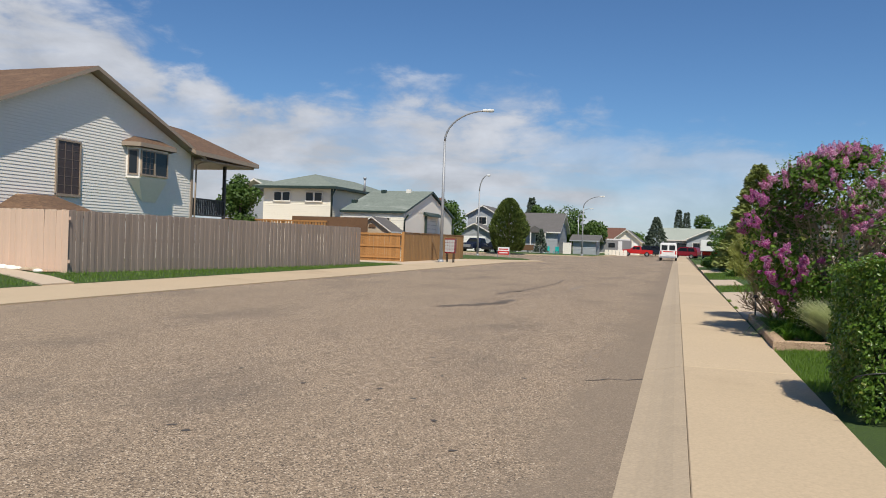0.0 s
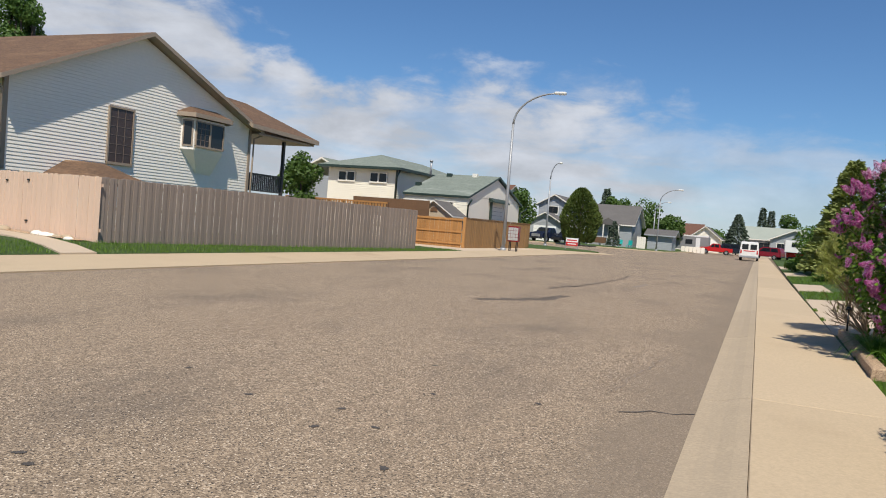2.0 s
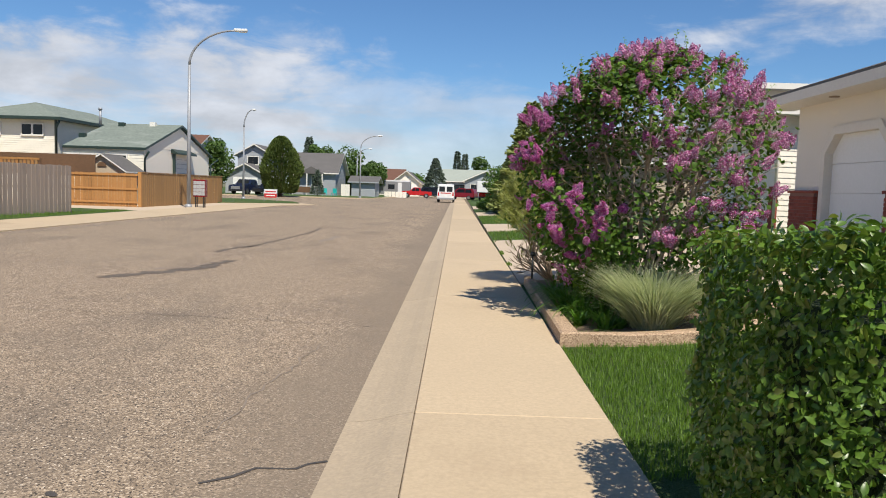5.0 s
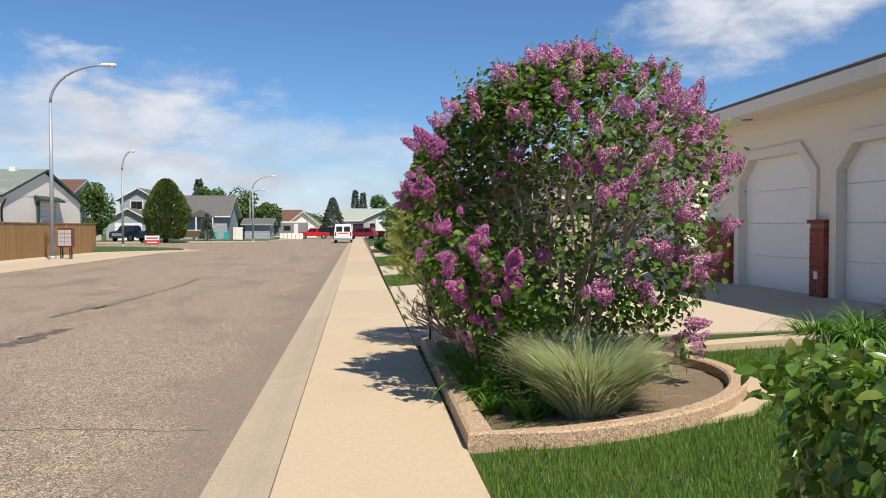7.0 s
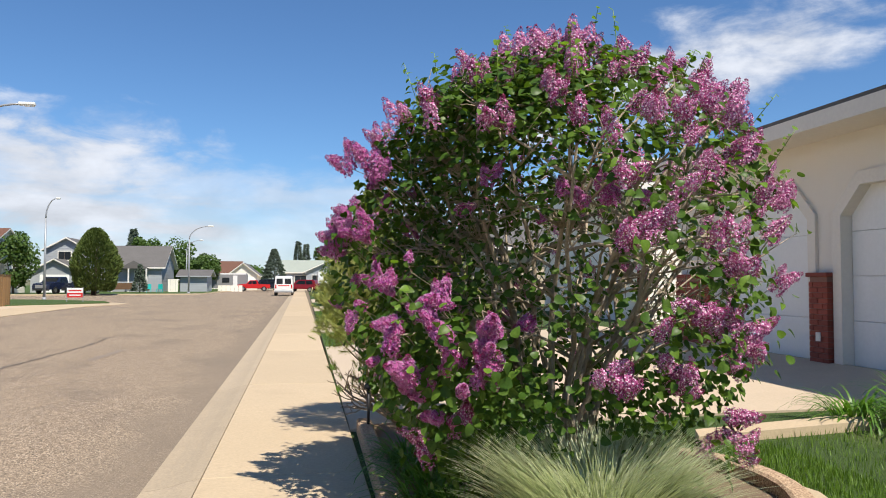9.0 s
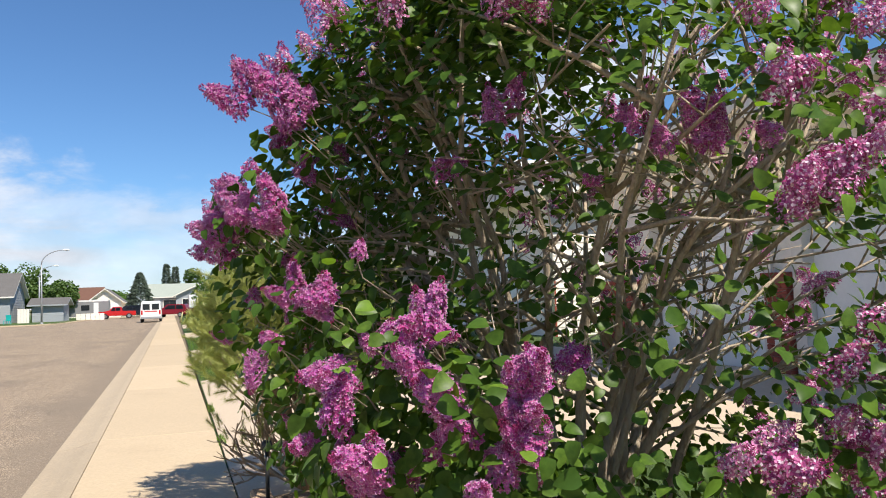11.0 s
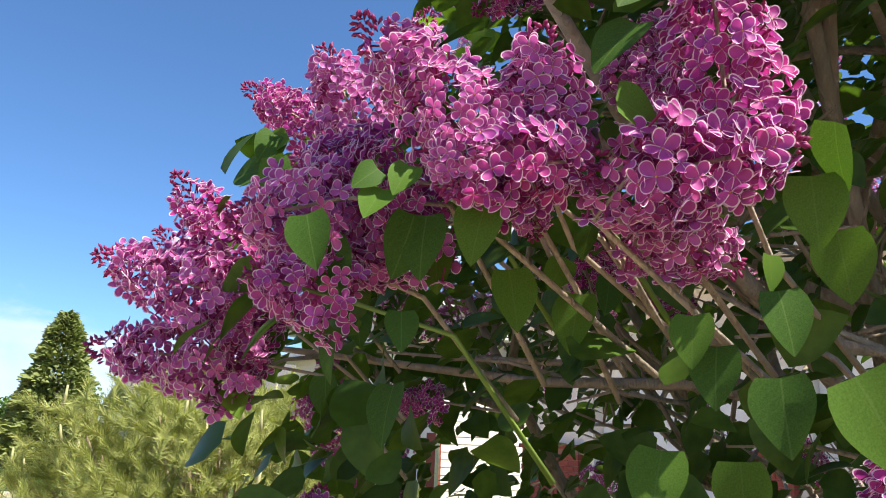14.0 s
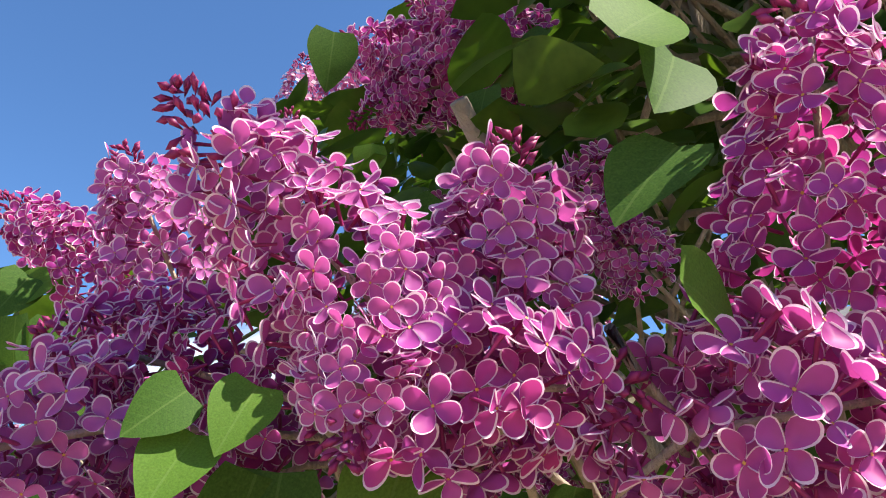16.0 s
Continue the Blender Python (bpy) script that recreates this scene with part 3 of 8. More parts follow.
def sheet(name, xs, ys, fz, material, label="", category="", kind="structure"):
    me = bpy.data.meshes.new(name)
    v = [(x, y, fz(x, y)) for y in ys for x in xs]
    n = len(xs)
    f = [(j * n + i, j * n + i + 1, (j + 1) * n + i + 1, (j + 1) * n + i) for j in range(len(ys) - 1) for i in range(n - 1)]
    me.from_pydata(v, [], f)
    me.materials.append(material)
    ob = new(name, me)
    return tagged(ob, label, category, "", kind)


sheet("ground", [-1500, -300, -60, 60, 300, 1500], [-1500, -300, -60, 220, 500, 2500], lambda x, y: -0.12, FAR_GROUND, "dry grassy ground reaching the horizon", "ground")
tagged(box("road", -90, -0.16, -45, 128, -0.3, 0.0, ASPHALT), "grey-brown chip-sealed asphalt street", "road", kind="structure")
# dark tar stains and mended seams on the road


def ragged(name, cx, cy, rx, ry, z, material, label, turn=0.0, seed=1):
    r = random.Random(seed)
    bm = bmesh.new()
    pts = []
    for i in range(26):
        a = 2 * math.pi * i / 26
        k = r.uniform(0.6, 1.1)
        x, y = rx * k * math.cos(a), ry * k * math.sin(a)
        pts.append(bm.verts.new((cx + x * math.cos(turn) - y * math.sin(turn), cy + x * math.sin(turn) + y * math.cos(turn), z)))
    bm.faces.new(pts)
    return tagged(part(name, bm, material), label, "road stain", kind="structure")


def crack(name, pts, width, seed, material=TAR, z=0.004):
    r = random.Random(seed)
    bm = bmesh.new()
    prev = None
    path = []
    for (x0, y0), (x1, y1) in zip(pts, pts[1:]):
        n = max(2, int(math.hypot(x1 - x0, y1 - y0) / 0.12))
        for i in range(n):
            k = i / n
            path.append((x0 + (x1 - x0) * k + r.gauss(0, 0.025), y0 + (y1 - y0) * k + r.gauss(0, 0.025)))
    path.append(pts[-1])
    for i, (x, y) in enumerate(path):
        a, b = path[max(0, i - 1)], path[min(len(path) - 1, i + 1)]
        dx, dy = b[0] - a[0], b[1] - a[1]
        l = math.hypot(dx, dy) or 1
        w = width * r.uniform(0.3, 1.2)
        pair = [bm.verts.new((x - dy / l * w, y + dx / l * w, z)), bm.verts.new((x + dy / l * w, y - dx / l * w, z))]
        if prev:
            bm.faces.new((prev[0], prev[1], pair[1], pair[0]))
        prev = pair
    return tagged(part(name, bm, material), "dark crack in the asphalt", "road crack", kind="structure")


for k, (pts, wide, stuff) in enumerate((
        ([(-5.15, 16.3), (-4.9, 16.8), (-4.55, 17.3), (-4.2, 18.2), (-4.15, 19.5)], 0.2, STAIN),
        ([(-4.9, 17.6), (-4.5, 18.2), (-4.3, 18.8)], 0.1, TARSEAM), ([(-4.95, 21.2), (-4.85, 22.5), (-4.6, 23.4)], 0.12, STAIN),
        ([(-4.7, 22.6), (-4.55, 25.0), (-4.4, 28.8), (-4.55, 31.5)], 0.05, STAIN), ([(-3.4, 25.2), (-3.3, 27.5)], 0.12, TARSEAM))):
    tagged(crack("road_stain", pts, wide, 31 + k, stuff, 0.005), "dark worn tar streak on the asphalt", "road stain", kind="structure")
crack("road_crack", [(-0.36, 8.85), (-0.5, 8.76), (-0.72, 8.72), (-0.95, 8.5)], 0.014, 3)
for i, (x, y) in enumerate(((-3.5, 4.9), (-3.7, 5.0), (-2.7, 6.5), (-1.9, 6.0), (-2.35, 6.75), (-3.6, 6.95), (-2.8, 7.05), (-2.45, 8.0), (-1.6, 8.3), (-2.95, 9.2), (-1.5, 5.2), (-4.6, 7.4))):
    ragged("road_pit", x, y, 0.045, 0.03, 0.004, TAR, "small dark pit in the asphalt", i * 0.7, 60 + i)
crack("road_crack", [(-11.5, 12.7), (-7.5, 13.05), (-6.2, 13.35), (-3.3, 13.35), (-1.2, 13.1), (-0.6, 13.0)], 0.011, 4, TARSEAM)
crack("road_crack", [(-1.15, 9.3), (-1.1, 10.4), (-0.95, 12.0)], 0.012, 5, TARSEAM)
crack("road_crack", [(-11, 20.5), (-7, 19.4), (-4.5, 20.0), (-2.2, 22.4)], 0.018, 6, TARSEAM)

# near pavement: rolled kerb with its gutter, and slabs behind it
kerb = thing("kerb", "pale concrete rolled kerb and gutter beside the pavement", "kerb", kind="structure")
walkway = thing("pavement_near", "pale sandy concrete pavement slabs with tooled joints", "pavement", kind="structure")
KERB_PROFILE = ((-0.31, 0.004), (-0.2, 0.014), (-0.08, 0.038), (0.03, 0.07), (0.128, 0.087))


def profile_mesh(name, prof, length, material):
    bm = bmesh.new()
    lo = [bm.verts.new((x, 0.004, z)) for x, z in prof] + [bm.verts.new((prof[-1][0], 0.004, -0.1)), bm.verts.new((prof[0][0], 0.004, -0.1))]
    hi = [bm.verts.new((v.co.x, length - 0.004, v.co.z)) for v in lo]
    bm.faces.new(lo)
    bm.faces.new(hi[::-1])
    for i in range(len(lo)):
        j = (i + 1) % len(lo)
        bm.faces.new((lo[i], lo[j], hi[j], hi[i]))
    bmesh.ops.recalc_face_normals(bm, faces=bm.faces)
    me = bpy.data.meshes.new(name)
    bm.to_mesh(me)
    bm.free()
    me.materials.append(material)
    return me


KERB_ME = profile_mesh("kerb_section", KERB_PROFILE, 5.4, GUTTER)
bm = bmesh.new()
add_box(bm, 0.132, 1.385, 0.005, 5.395, -0.1, 0.088, bevel=0.007)
SLAB_ME = bpy.data.meshes.new("slab")
bmesh.ops.recalc_face_normals(bm, faces=bm.faces)
bm.to_mesh(SLAB_ME)
bm.free()
SLAB_ME.materials.append(CONCRETE)
for i in range(-4, 23):
    ob = mesh_ob("kerb_section", KERB_ME, kerb)
    ob.location = (0, i * 5.4 + 4.19, 0)
for i in range(-4, 23):
    ob = mesh_ob("slab", SLAB_ME, walkway)
    ob.location = (0, i * 5.4 + 4.19, 0)
kerb.rotation_euler[2] = walkway.rotation_euler[2] = radians(0.29)
tagged(box("joint_bed", -0.15, 1.34, -20, 128, -0.12, -0.004, JOINT), "dark earth in the pavement joints", "joint", kind="structure")

# right-hand lots: rising lawn, driveways
RIGHT_Y = [-40, -20, -8, 0, 4, 8, 12, 16, 20, 26, 34, 44, 60, 90, 140, 220]
sheet("lawn_right", [1.29, 2, 3, 4, 5, 6, 7, 8, 12, 20, 40, 90], RIGHT_Y, lambda x, y: ground_z_right(x), GRASS_BASE, "green mown front lawn rising to the houses", "lawn")


def driveway(name, y0, y1, x1=7.9, y0b=None):
    y0b = y0 if y0b is None else y0b
    e = 0.02
    return tagged(quad_slab(name, [(1.31, y0, 0.09), (1.31, y1, 0.09), (x1, y1, ground_z_right(x1) + e), (x1, y0b, ground_z_right(x1) + e)], 0.12, DRIVE), "pale concrete driveway sloping up to the garage", "driveway", kind="structure")


driveway("driveway_1", 16.75, 26.6, 7.9, 14.9)
driveway("driveway_2", 31.5, 37.0, 12)
driveway("driveway_3", 47.0, 53.0, 12)
driveway("driveway_4", 62.0, 70.0, 14)
crack("driveway_joint", [(1.34, 20.2), (3.0, 20.2), (7.8, 20.3)], 0.008, 11, JOINT, 0.1)

# far side: pavement, verge, and the corner of the side street
far_walk = thing("pavement_far", "pale concrete pavement with low kerb across the street", "pavement", kind="structure")
quad_slab("pavement_slab", [(-12.0, -45, 0.03), (-12.0, 57, 0.03), (-14.3, 57, 0.1), (-14.3, -45, 0.1)], 0.3, CONCRETE, far_walk)
sheet("lawn_left", [-90, -40, -25, -18, -16.6, -15.4, -14.29], [-45, 0, 8, 14, 18, 24, 30, 36, 39], lambda x, y: 0.1 + ground_z_left(x, y), GRASS_BASE, "green grass verge beneath the board fence", "lawn")
sheet("yard_left", [-90, -40, -25, -18, -14.29], [39, 44.2, 50, 57.5], lambda x, y: 0.06, DRIVE, "pale concrete pad before the wooden gate", "driveway")
quad_slab("corner_lawn", [(-16.3, 57, 0.1), (-11.9, 62.5, 0.1), (-13.2, 66.5, 0.1), (-18, 71, 0.1), (-26, 74, 0.1), (-60, 76, 0.1), (-60, 57, 0.1)], 0.3, GRASS_BASE)
tagged(bpy.data.objects["corner_lawn"], "green grass at the street corner", "lawn", kind="structure")
quad_slab("corner_pavement", [(-14.3, 57, 0.07), (-12.0, 57, 0.03), (-10.9, 60.5, 0.03), (-10.7, 62.5, 0.03), (-12.3, 64.0, 0.07), (-15.6, 58.6, 0.07), (-16.2, 57, 0.08)], 0.3, CONCRETE)
tagged(bpy.data.objects["corner_pavement"], "rounded concrete pavement at the street corner", "pavement", kind="structure")
PATH_A = ((-14.29, 14.3), (-15.6, 14.9), (-17.5, 15.6), (-21.5, 16.5), (-27, 17.3))
PATH_B = ((-14.29, 15.3), (-15.6, 15.9), (-17.5, 16.6), (-21.5, 17.5), (-27, 18.2))
bm = bmesh.new()
rows = [[bm.verts.new((x, y, 0.135 + ground_z_left(x, y))) for x, y in side] for side in (PATH_A, PATH_B)]
for k in range(4):
    bm.faces.new((rows[0][k], rows[0][k + 1], rows[1][k + 1], rows[1][k]))
low = [[bm.verts.new((v.co.x, v.co.y, v.co.z - 0.1)) for v in side] for side in rows]
for k in range(4):
    for s in (0, 1):
        bm.faces.new((rows[s][k], rows[s][k + 1], low[s][k + 1], low[s][k]))
bm.faces.new((rows[0][0], rows[1][0], low[1][0], low[0][0]))
bmesh.ops.recalc_face_normals(bm, faces=bm.faces)
tagged(part("path_left", bm, DRIVE), "concrete garden path to the front door", "path", kind="structure")
bm = bmesh.new()
vs = [bm.verts.new((x, y, 0.262)) for x, y in ((-16.5, 16.6), (-16.4, 17.05), (-19.6, 17.78), (-22.9, 18.5), (-22.9, 17.9), (-19.5, 17.2))]
bm.faces.new(vs)
tagged(part("gravel_bed", bm, PEBBLE), "pale gravel bed beside the gate", "gravel", kind="structure")
quad_slab("verge_north", [(-10.5, 99, 0.1), (-11.8, 96, 0.1), (-40, 90.5, 0.1), (-90, 92, 0.1), (-90, 220, 0.1), (-9, 220, 0.1), (-9.5, 128, 0.1)], 0.3, GRASS_BASE)
tagged(bpy.data.objects["verge_north"], "green front lawns beyond the side street", "lawn", kind="structure")
quad_slab("pavement_north", [(-10.2, 99, 0.08), (-11.3, 95, 0.08), (-40, 88.8, 0.08), (-40, 90.6, 0.104), (-12.2, 96.4, 0.104), (-11, 100, 0.104), (-9.4, 128, 0.104), (-8.4, 128, 0.08)], 0.3, CONCRETE)
tagged(bpy.data.objects["pavement_north"], "pale concrete pavement beyond the side street", "pavement", kind="structure")
quad_slab("lawn_end", [(-9, 128, 0.06), (1.4, 128, 0.06), (1.4, 220, 0.06), (-9, 220, 0.06)], 0.2, DRIVE)
tagged(bpy.data.objects["lawn_end"], "pale concrete forecourts at the street's end", "driveway", kind="structure")


# ---- houses ----
def siding_wall(name, axis, at, lo, hi, z0, z1, material, parent, out, lap=0.125, gable=None, thick=0.15):
    """Lapped horizontal boards on a wall plane. gable: (eave z, ridge position, ridge z) cuts it to a gable."""
    bm = bmesh.new()

    def span(z):
        if gable is None or z <= gable[0]:
            return lo, hi
        k = (z - gable[0]) / (gable[2] - gable[0])
        return lo + (gable[1] - lo) * k, hi + (gable[1] - hi) * k

    def put(u, z, d):
        return bm.verts.new((at + out * d, u, z) if axis == "x" else (u, at + out * d, z))
    z = z0
    prev = None
    while z < z1 - 1e-4:
        t = min(z + lap, z1)
        a0, b0 = span(z)
        a1, b1 = span(t)
        v = [put(a0, z, 0.022), put(b0, z, 0.022), put(b1, t, 0.004), put(a1, t, 0.004)]
        bm.faces.new(v)
        if prev:
            bm.faces.new((prev[0], prev[1], v[1], v[0]))
        prev = (v[3], v[2])
        z = t
    part("siding", bm, material, parent)
    bm = bmesh.new()
    a0, b0 = span(z0)
    back = [(a0, z0), (b0, z0)]
    if gable:
        back += [(hi, gable[0]), (gable[1], gable[2]), (lo, gable[0])]
    else:
        back += [(b0, z1), (a0, z1)]
    f = [put(u, zz, -0.02) for u, zz in back]
    g = [put(u, zz, -thick) for u, zz in back]
    bm.faces.new(f)
    bm.faces.new(g)
    for i in range(len(f)):
        j = (i + 1) % len(f)
        bm.faces.new((f[i], f[j], g[j], g[i]))
    return part(name, bm, material, parent)


def window(parent, axis, at, u0, u1, z0, z1, out, frame_mat=TRIM, fill=GLASS, cols=1, rows=1, fw=0.07):
    """A framed window standing proud of a wall plane."""
    def bx(bm, a, b, c, d, e, f):
        if axis == "x":
            add_box(bm, min(at + out * a, at + out * b), max(at + out * a, at + out * b), c, d, e, f)
        else:
            add_box(bm, c, d, min(at + out * a, at + out * b), max(at + out * a, at + out * b), e, f)
    bm = bmesh.new()
    bx(bm, 0.0, 0.07, u0 - fw, u0, z0 - fw, z1 + fw)
    bx(bm, 0.0, 0.07, u1, u1 + fw, z0 - fw, z1 + fw)
    bx(bm, 0.0, 0.07, u0, u1, z1, z1 + fw)
    bx(bm, 0.0, 0.09, u0 - fw, u1 + fw, z0 - fw - 0.03, z0)
    win = part("window", bm, frame_mat, parent)
    bm = bmesh.new()
    bx(bm, 0.01, 0.04, u0, u1, z0, z1)
    part("pane", bm, fill, win, "dark glass pane")
    if cols > 1 or rows > 1:
        bm = bmesh.new()
        for i in range(1, cols):
            u = u0 + (u1 - u0) * i / cols
            bx(bm, 0.035, 0.052, u - 0.012, u + 0.012, z0, z1)
        for i in range(1, rows):
            z = z0 + (z1 - z0) * i / rows
            bx(bm, 0.035, 0.05, u0, u1, z - 0.009, z + 0.009)
        part("glazing_bar", bm, GLAZEBAR, win)
    return win


def roof_slab(name, corners, thick, material, parent, fascia=None):
    ob = quad_slab(name, corners, thick, [material] if fascia is None else [material, fascia], parent)
    if fascia is not None:
        for p in ob.data.polygons:
            if abs(p.normal.z) < 0.3 or p.normal.z < -0.3:
                p.material_index = 1
    return ob


def gable_roof(parent, ridge_axis, a0, a1, b0, b1, eave, ridge_b, ridge_z, material, fascia, over=0.5, thick=0.2):
    """Ridge along an axis from a0 to a1; eaves at b0 and b1."""
    s0 = (ridge_z - eave) / (ridge_b - b0)
    s1 = (ridge_z - eave) / (b1 - ridge_b)
    for b, s, sg in ((b0, s0, -1), (b1, s1, 1)):
        e = b + sg * over
        ez = eave - s * over
        pts = [(a0 - over, e, ez), (a1 + over, e, ez), (a1 + over, ridge_b, ridge_z), (a0 - over, ridge_b, ridge_z)]
        if ridge_axis == "y":
            pts = [(p[1], p[0], p[2]) for p in pts]
        roof_slab("roof", [(p[0], p[1], p[2] + thick) for p in pts], thick, material, parent, fascia)


def hip_roof(parent, x0, x1, y0, y1, eave, ridge, material, fascia, over=0.6, thick=0.18):
    x0, x1, y0, y1 = x0 - over, x1 + over, y0 - over, y1 + over
    bm = bmesh.new()
    w, d = x1 - x0, y1 - y0
    if w >= d:
        r = [((x0 + d / 2), (y0 + y1) / 2), ((x1 - d / 2), (y0 + y1) / 2)]
    else:
        r = [((x0 + x1) / 2, y0 + w / 2), ((x0 + x1) / 2, y1 - w / 2)]
    base = [(x0, y0), (x1, y0), (x1, y1), (x0, y1)]
    lo = [bm.verts.new((*p, eave)) for p in base]
    mid = [bm.verts.new((*p, eave + thick)) for p in base]
    top = [bm.verts.new((*p, ridge)) for p in r]
    side = [bm.faces.new((lo[i], lo[(i + 1) % 4], mid[(i + 1) % 4], mid[i])) for i in range(4)] + [bm.faces.new(lo[::-1])]
    if w >= d:
        bm.faces.new((mid[0], mid[1], top[1], top[0]))
        bm.faces.new((mid[1], mid[2], top[1]))
        bm.faces.new((mid[2], mid[3], top[0], top[1]))
        bm.faces.new((mid[3], mid[0], top[0]))
    else:
        bm.faces.new((mid[0], mid[1], top[0]))
        bm.faces.new((mid[1], mid[2], top[1], top[0]))
        bm.faces.new((mid[2], mid[3], top[1]))
        bm.faces.new((mid[3], mid[0], top[0], top[1]))
    for f in side:
        f.material_index = 1
    return part("roof", bm, [material, fascia], parent)


def downpipe(parent, pts, material, r=0.04):
    bm = bmesh.new()
    tube(bm, pts, r, r, 6)
    return part("downpipe", bm, material, parent)


# corner house with pale grey siding and a brown roof
h1 = thing("corner_house", "two-storey house with pale grey siding and brown shingle roof", "house")
siding_wall("wall", "x", -23.2, 19.4, 32.3, 0.1, 7.9, SIDING, h1, 1, gable=(5.2, 25.3, 7.85))
siding_wall("wall", "y", 19.4, -34, -23.2, 2.1, 5.2, CREAM, h1, -1)
box("brick_wall", -34, -23.22, 19.3, 19.6, 0, 2.1, BRICKTAN, h1)
box("wall", -34, -33.8, 19.4, 32.3, 0, 5.2, SIDING, h1)
box("wall", -34, -23.36, 32.1, 32.3, 0, 5.2, SIDING, h1)
gable_roof(h1, "x", -34, -23.2, 19.4, 32.3, 5.2, 25.3, 7.9, ROOFBROWN, TRIM, 0.5, 0.16)
box("bay", -31, -24.1, 18.75, 19.39, 2.15, 5.0, CREAM, h1)
box("bay_trim", -31.05, -24.05, 18.7, 19.39, 2.05, 2.2, WHITETRIM, h1)
window(h1, "y", 18.75, -25.1, -24.35, 2.9, 4.85, -1, TRIM, BLINDS, 3, 6)
window(h1, "y", 18.75, -28.2, -26.0, 2.9, 4.85, -1, TRIM, BLINDS, 3, 6)
window(h1, "y", 19.3, -26.0, -24.6, 0.75, 1.75, -1, TRIM, GLASS, 2, 1)
box("brick_sill", -26.2, -24.4, 19.12, 19.3, 0.55, 0.68, BRICKTAN, h1)
prism("roof", [(-31.6, 5.05), (-27.6, 6.5), (-23.7, 5.05)], 18.2, 22.0, "y", [ROOFBROWN], h1)
prism("gable_trim", [(-31.75, 4.95), (-27.6, 6.45), (-23.55, 4.95), (-23.55, 5.12), (-27.6, 6.62), (-31.75, 5.12)], 18.1, 18.22, "y", CREAMTRIM, h1)
window(h1, "x", -23.18, 23.75, 24.88, 2.8, 4.85, 1, TRIM, BLINDS, 3, 6)
# corner boards and the oriel on the side wall
box("corner_board", -23.24, -23.14, 32.2, 32.36, 0.1, 5.2, TRIM, h1)
box("corner_board", -23.24, -23.14, 19.34, 19.5, 2.1, 5.2, TRIM, h1)
downpipe(h1, [(-23.0, 18.8, 5.1), (-23.05, 19.2, 4.7), (-23.05, 19.22, 0.4)], TRIM, 0.045)
downpipe(h1, [(-22.9, 32.9, 5.0), (-23.08, 32.5, 4.8), (-23.08, 32.42, 0.4)], TRIM, 0.045)
oriel = prism("oriel", [(-23.18, 27.6), (-22.75, 27.95), (-22.75, 29.85), (-23.18, 30.3)], 3.75, 5.1, "z", SIDING, h1)
bm = bmesh.new()
a = [bm.verts.new(p) for p in ((-23.18, 27.6, 3.75), (-22.75, 27.95, 3.75), (-22.75, 29.85, 3.75), (-23.18, 30.3, 3.75))]
b = [bm.verts.new(p) for p in ((-23.18, 28.7, 2.75), (-23.17, 28.7, 2.75), (-23.17, 29.6, 2.75), (-23.18, 29.6, 2.75))]
for i in range(4):
    bm.faces.new((a[i], a[(i + 1) % 4], b[(i + 1) % 4], b[i]))
part("oriel_foot", bm, SIDING, h1)
window(h1, "x", -22.75, 28.05, 28.85, 3.95, 4.95, 1, TRIM, GLASS, 3, 4, 0.05)
window(h1, "x", -22.75, 28.95, 29.75, 3.95, 4.95, 1, TRIM, GLASS, 1, 1, 0.05)
prism("oriel_side_frame", [(-23.12, 27.636), (-22.78, 27.913), (-22.767, 27.897), (-23.107, 27.62)], 3.88, 5.0, "z", TRIM, h1)
prism("oriel_side_pane", [(-23.065, 27.654), (-22.82, 27.854), (-22.812, 27.845), (-23.057, 27.645)], 3.96, 4.94, "z", GLASS, h1)
bm = bmesh.new()
a = [bm.verts.new(p) for p in ((-23.18, 27.3, 5.12), (-22.5, 27.7, 5.12), (-22.5, 30.15, 5.12), (-23.18, 30.6, 5.12))]
a2 = [bm.verts.new((p.co.x, p.co.y, 5.3)) for p in a]
b = [bm.verts.new(p) for p in ((-23.18, 28.1, 5.62), (-23.18, 29.8, 5.62))]
bm.faces.new(a)
for i in range(3):
    f = bm.faces.new((a[i], a[i + 1], a2[i + 1], a2[i]))
    f.material_index = 1
bm.faces.new((a2[0], a2[1], b[0]))
bm.faces.new((a2[1], a2[2], b[1], b[0]))
bm.faces.new((a2[2], a2[3], b[1]))
part("oriel_roof", bm, [ROOFBROWN, TRIM], h1)
# low roof of the side entry behind the gate
bm = bmesh.new()
a = [bm.verts.new(p) for p in ((-23.18, 21.0, 2.1), (-21.3, 21.3, 2.1), (-21.3, 23.8, 2.1), (-23.18, 24.2, 2.1))]
b = [bm.verts.new(p) for p in ((-23.18, 21.9, 2.65), (-22.5, 22.1, 2.65), (-22.5, 23.0, 2.65), (-23.18, 23.2, 2.65))]
for i in range(3):
    bm.faces.new((a[i], a[i + 1], b[i + 1], b[i]))
bm.faces.new(b)
bm.faces.new(a[::-1])
part("entry_roof", bm, ROOFBROWN, h1)
box("entry_wall", -23.18, -21.6, 21.5, 23.6, 0, 2.1, SIDING, h1)
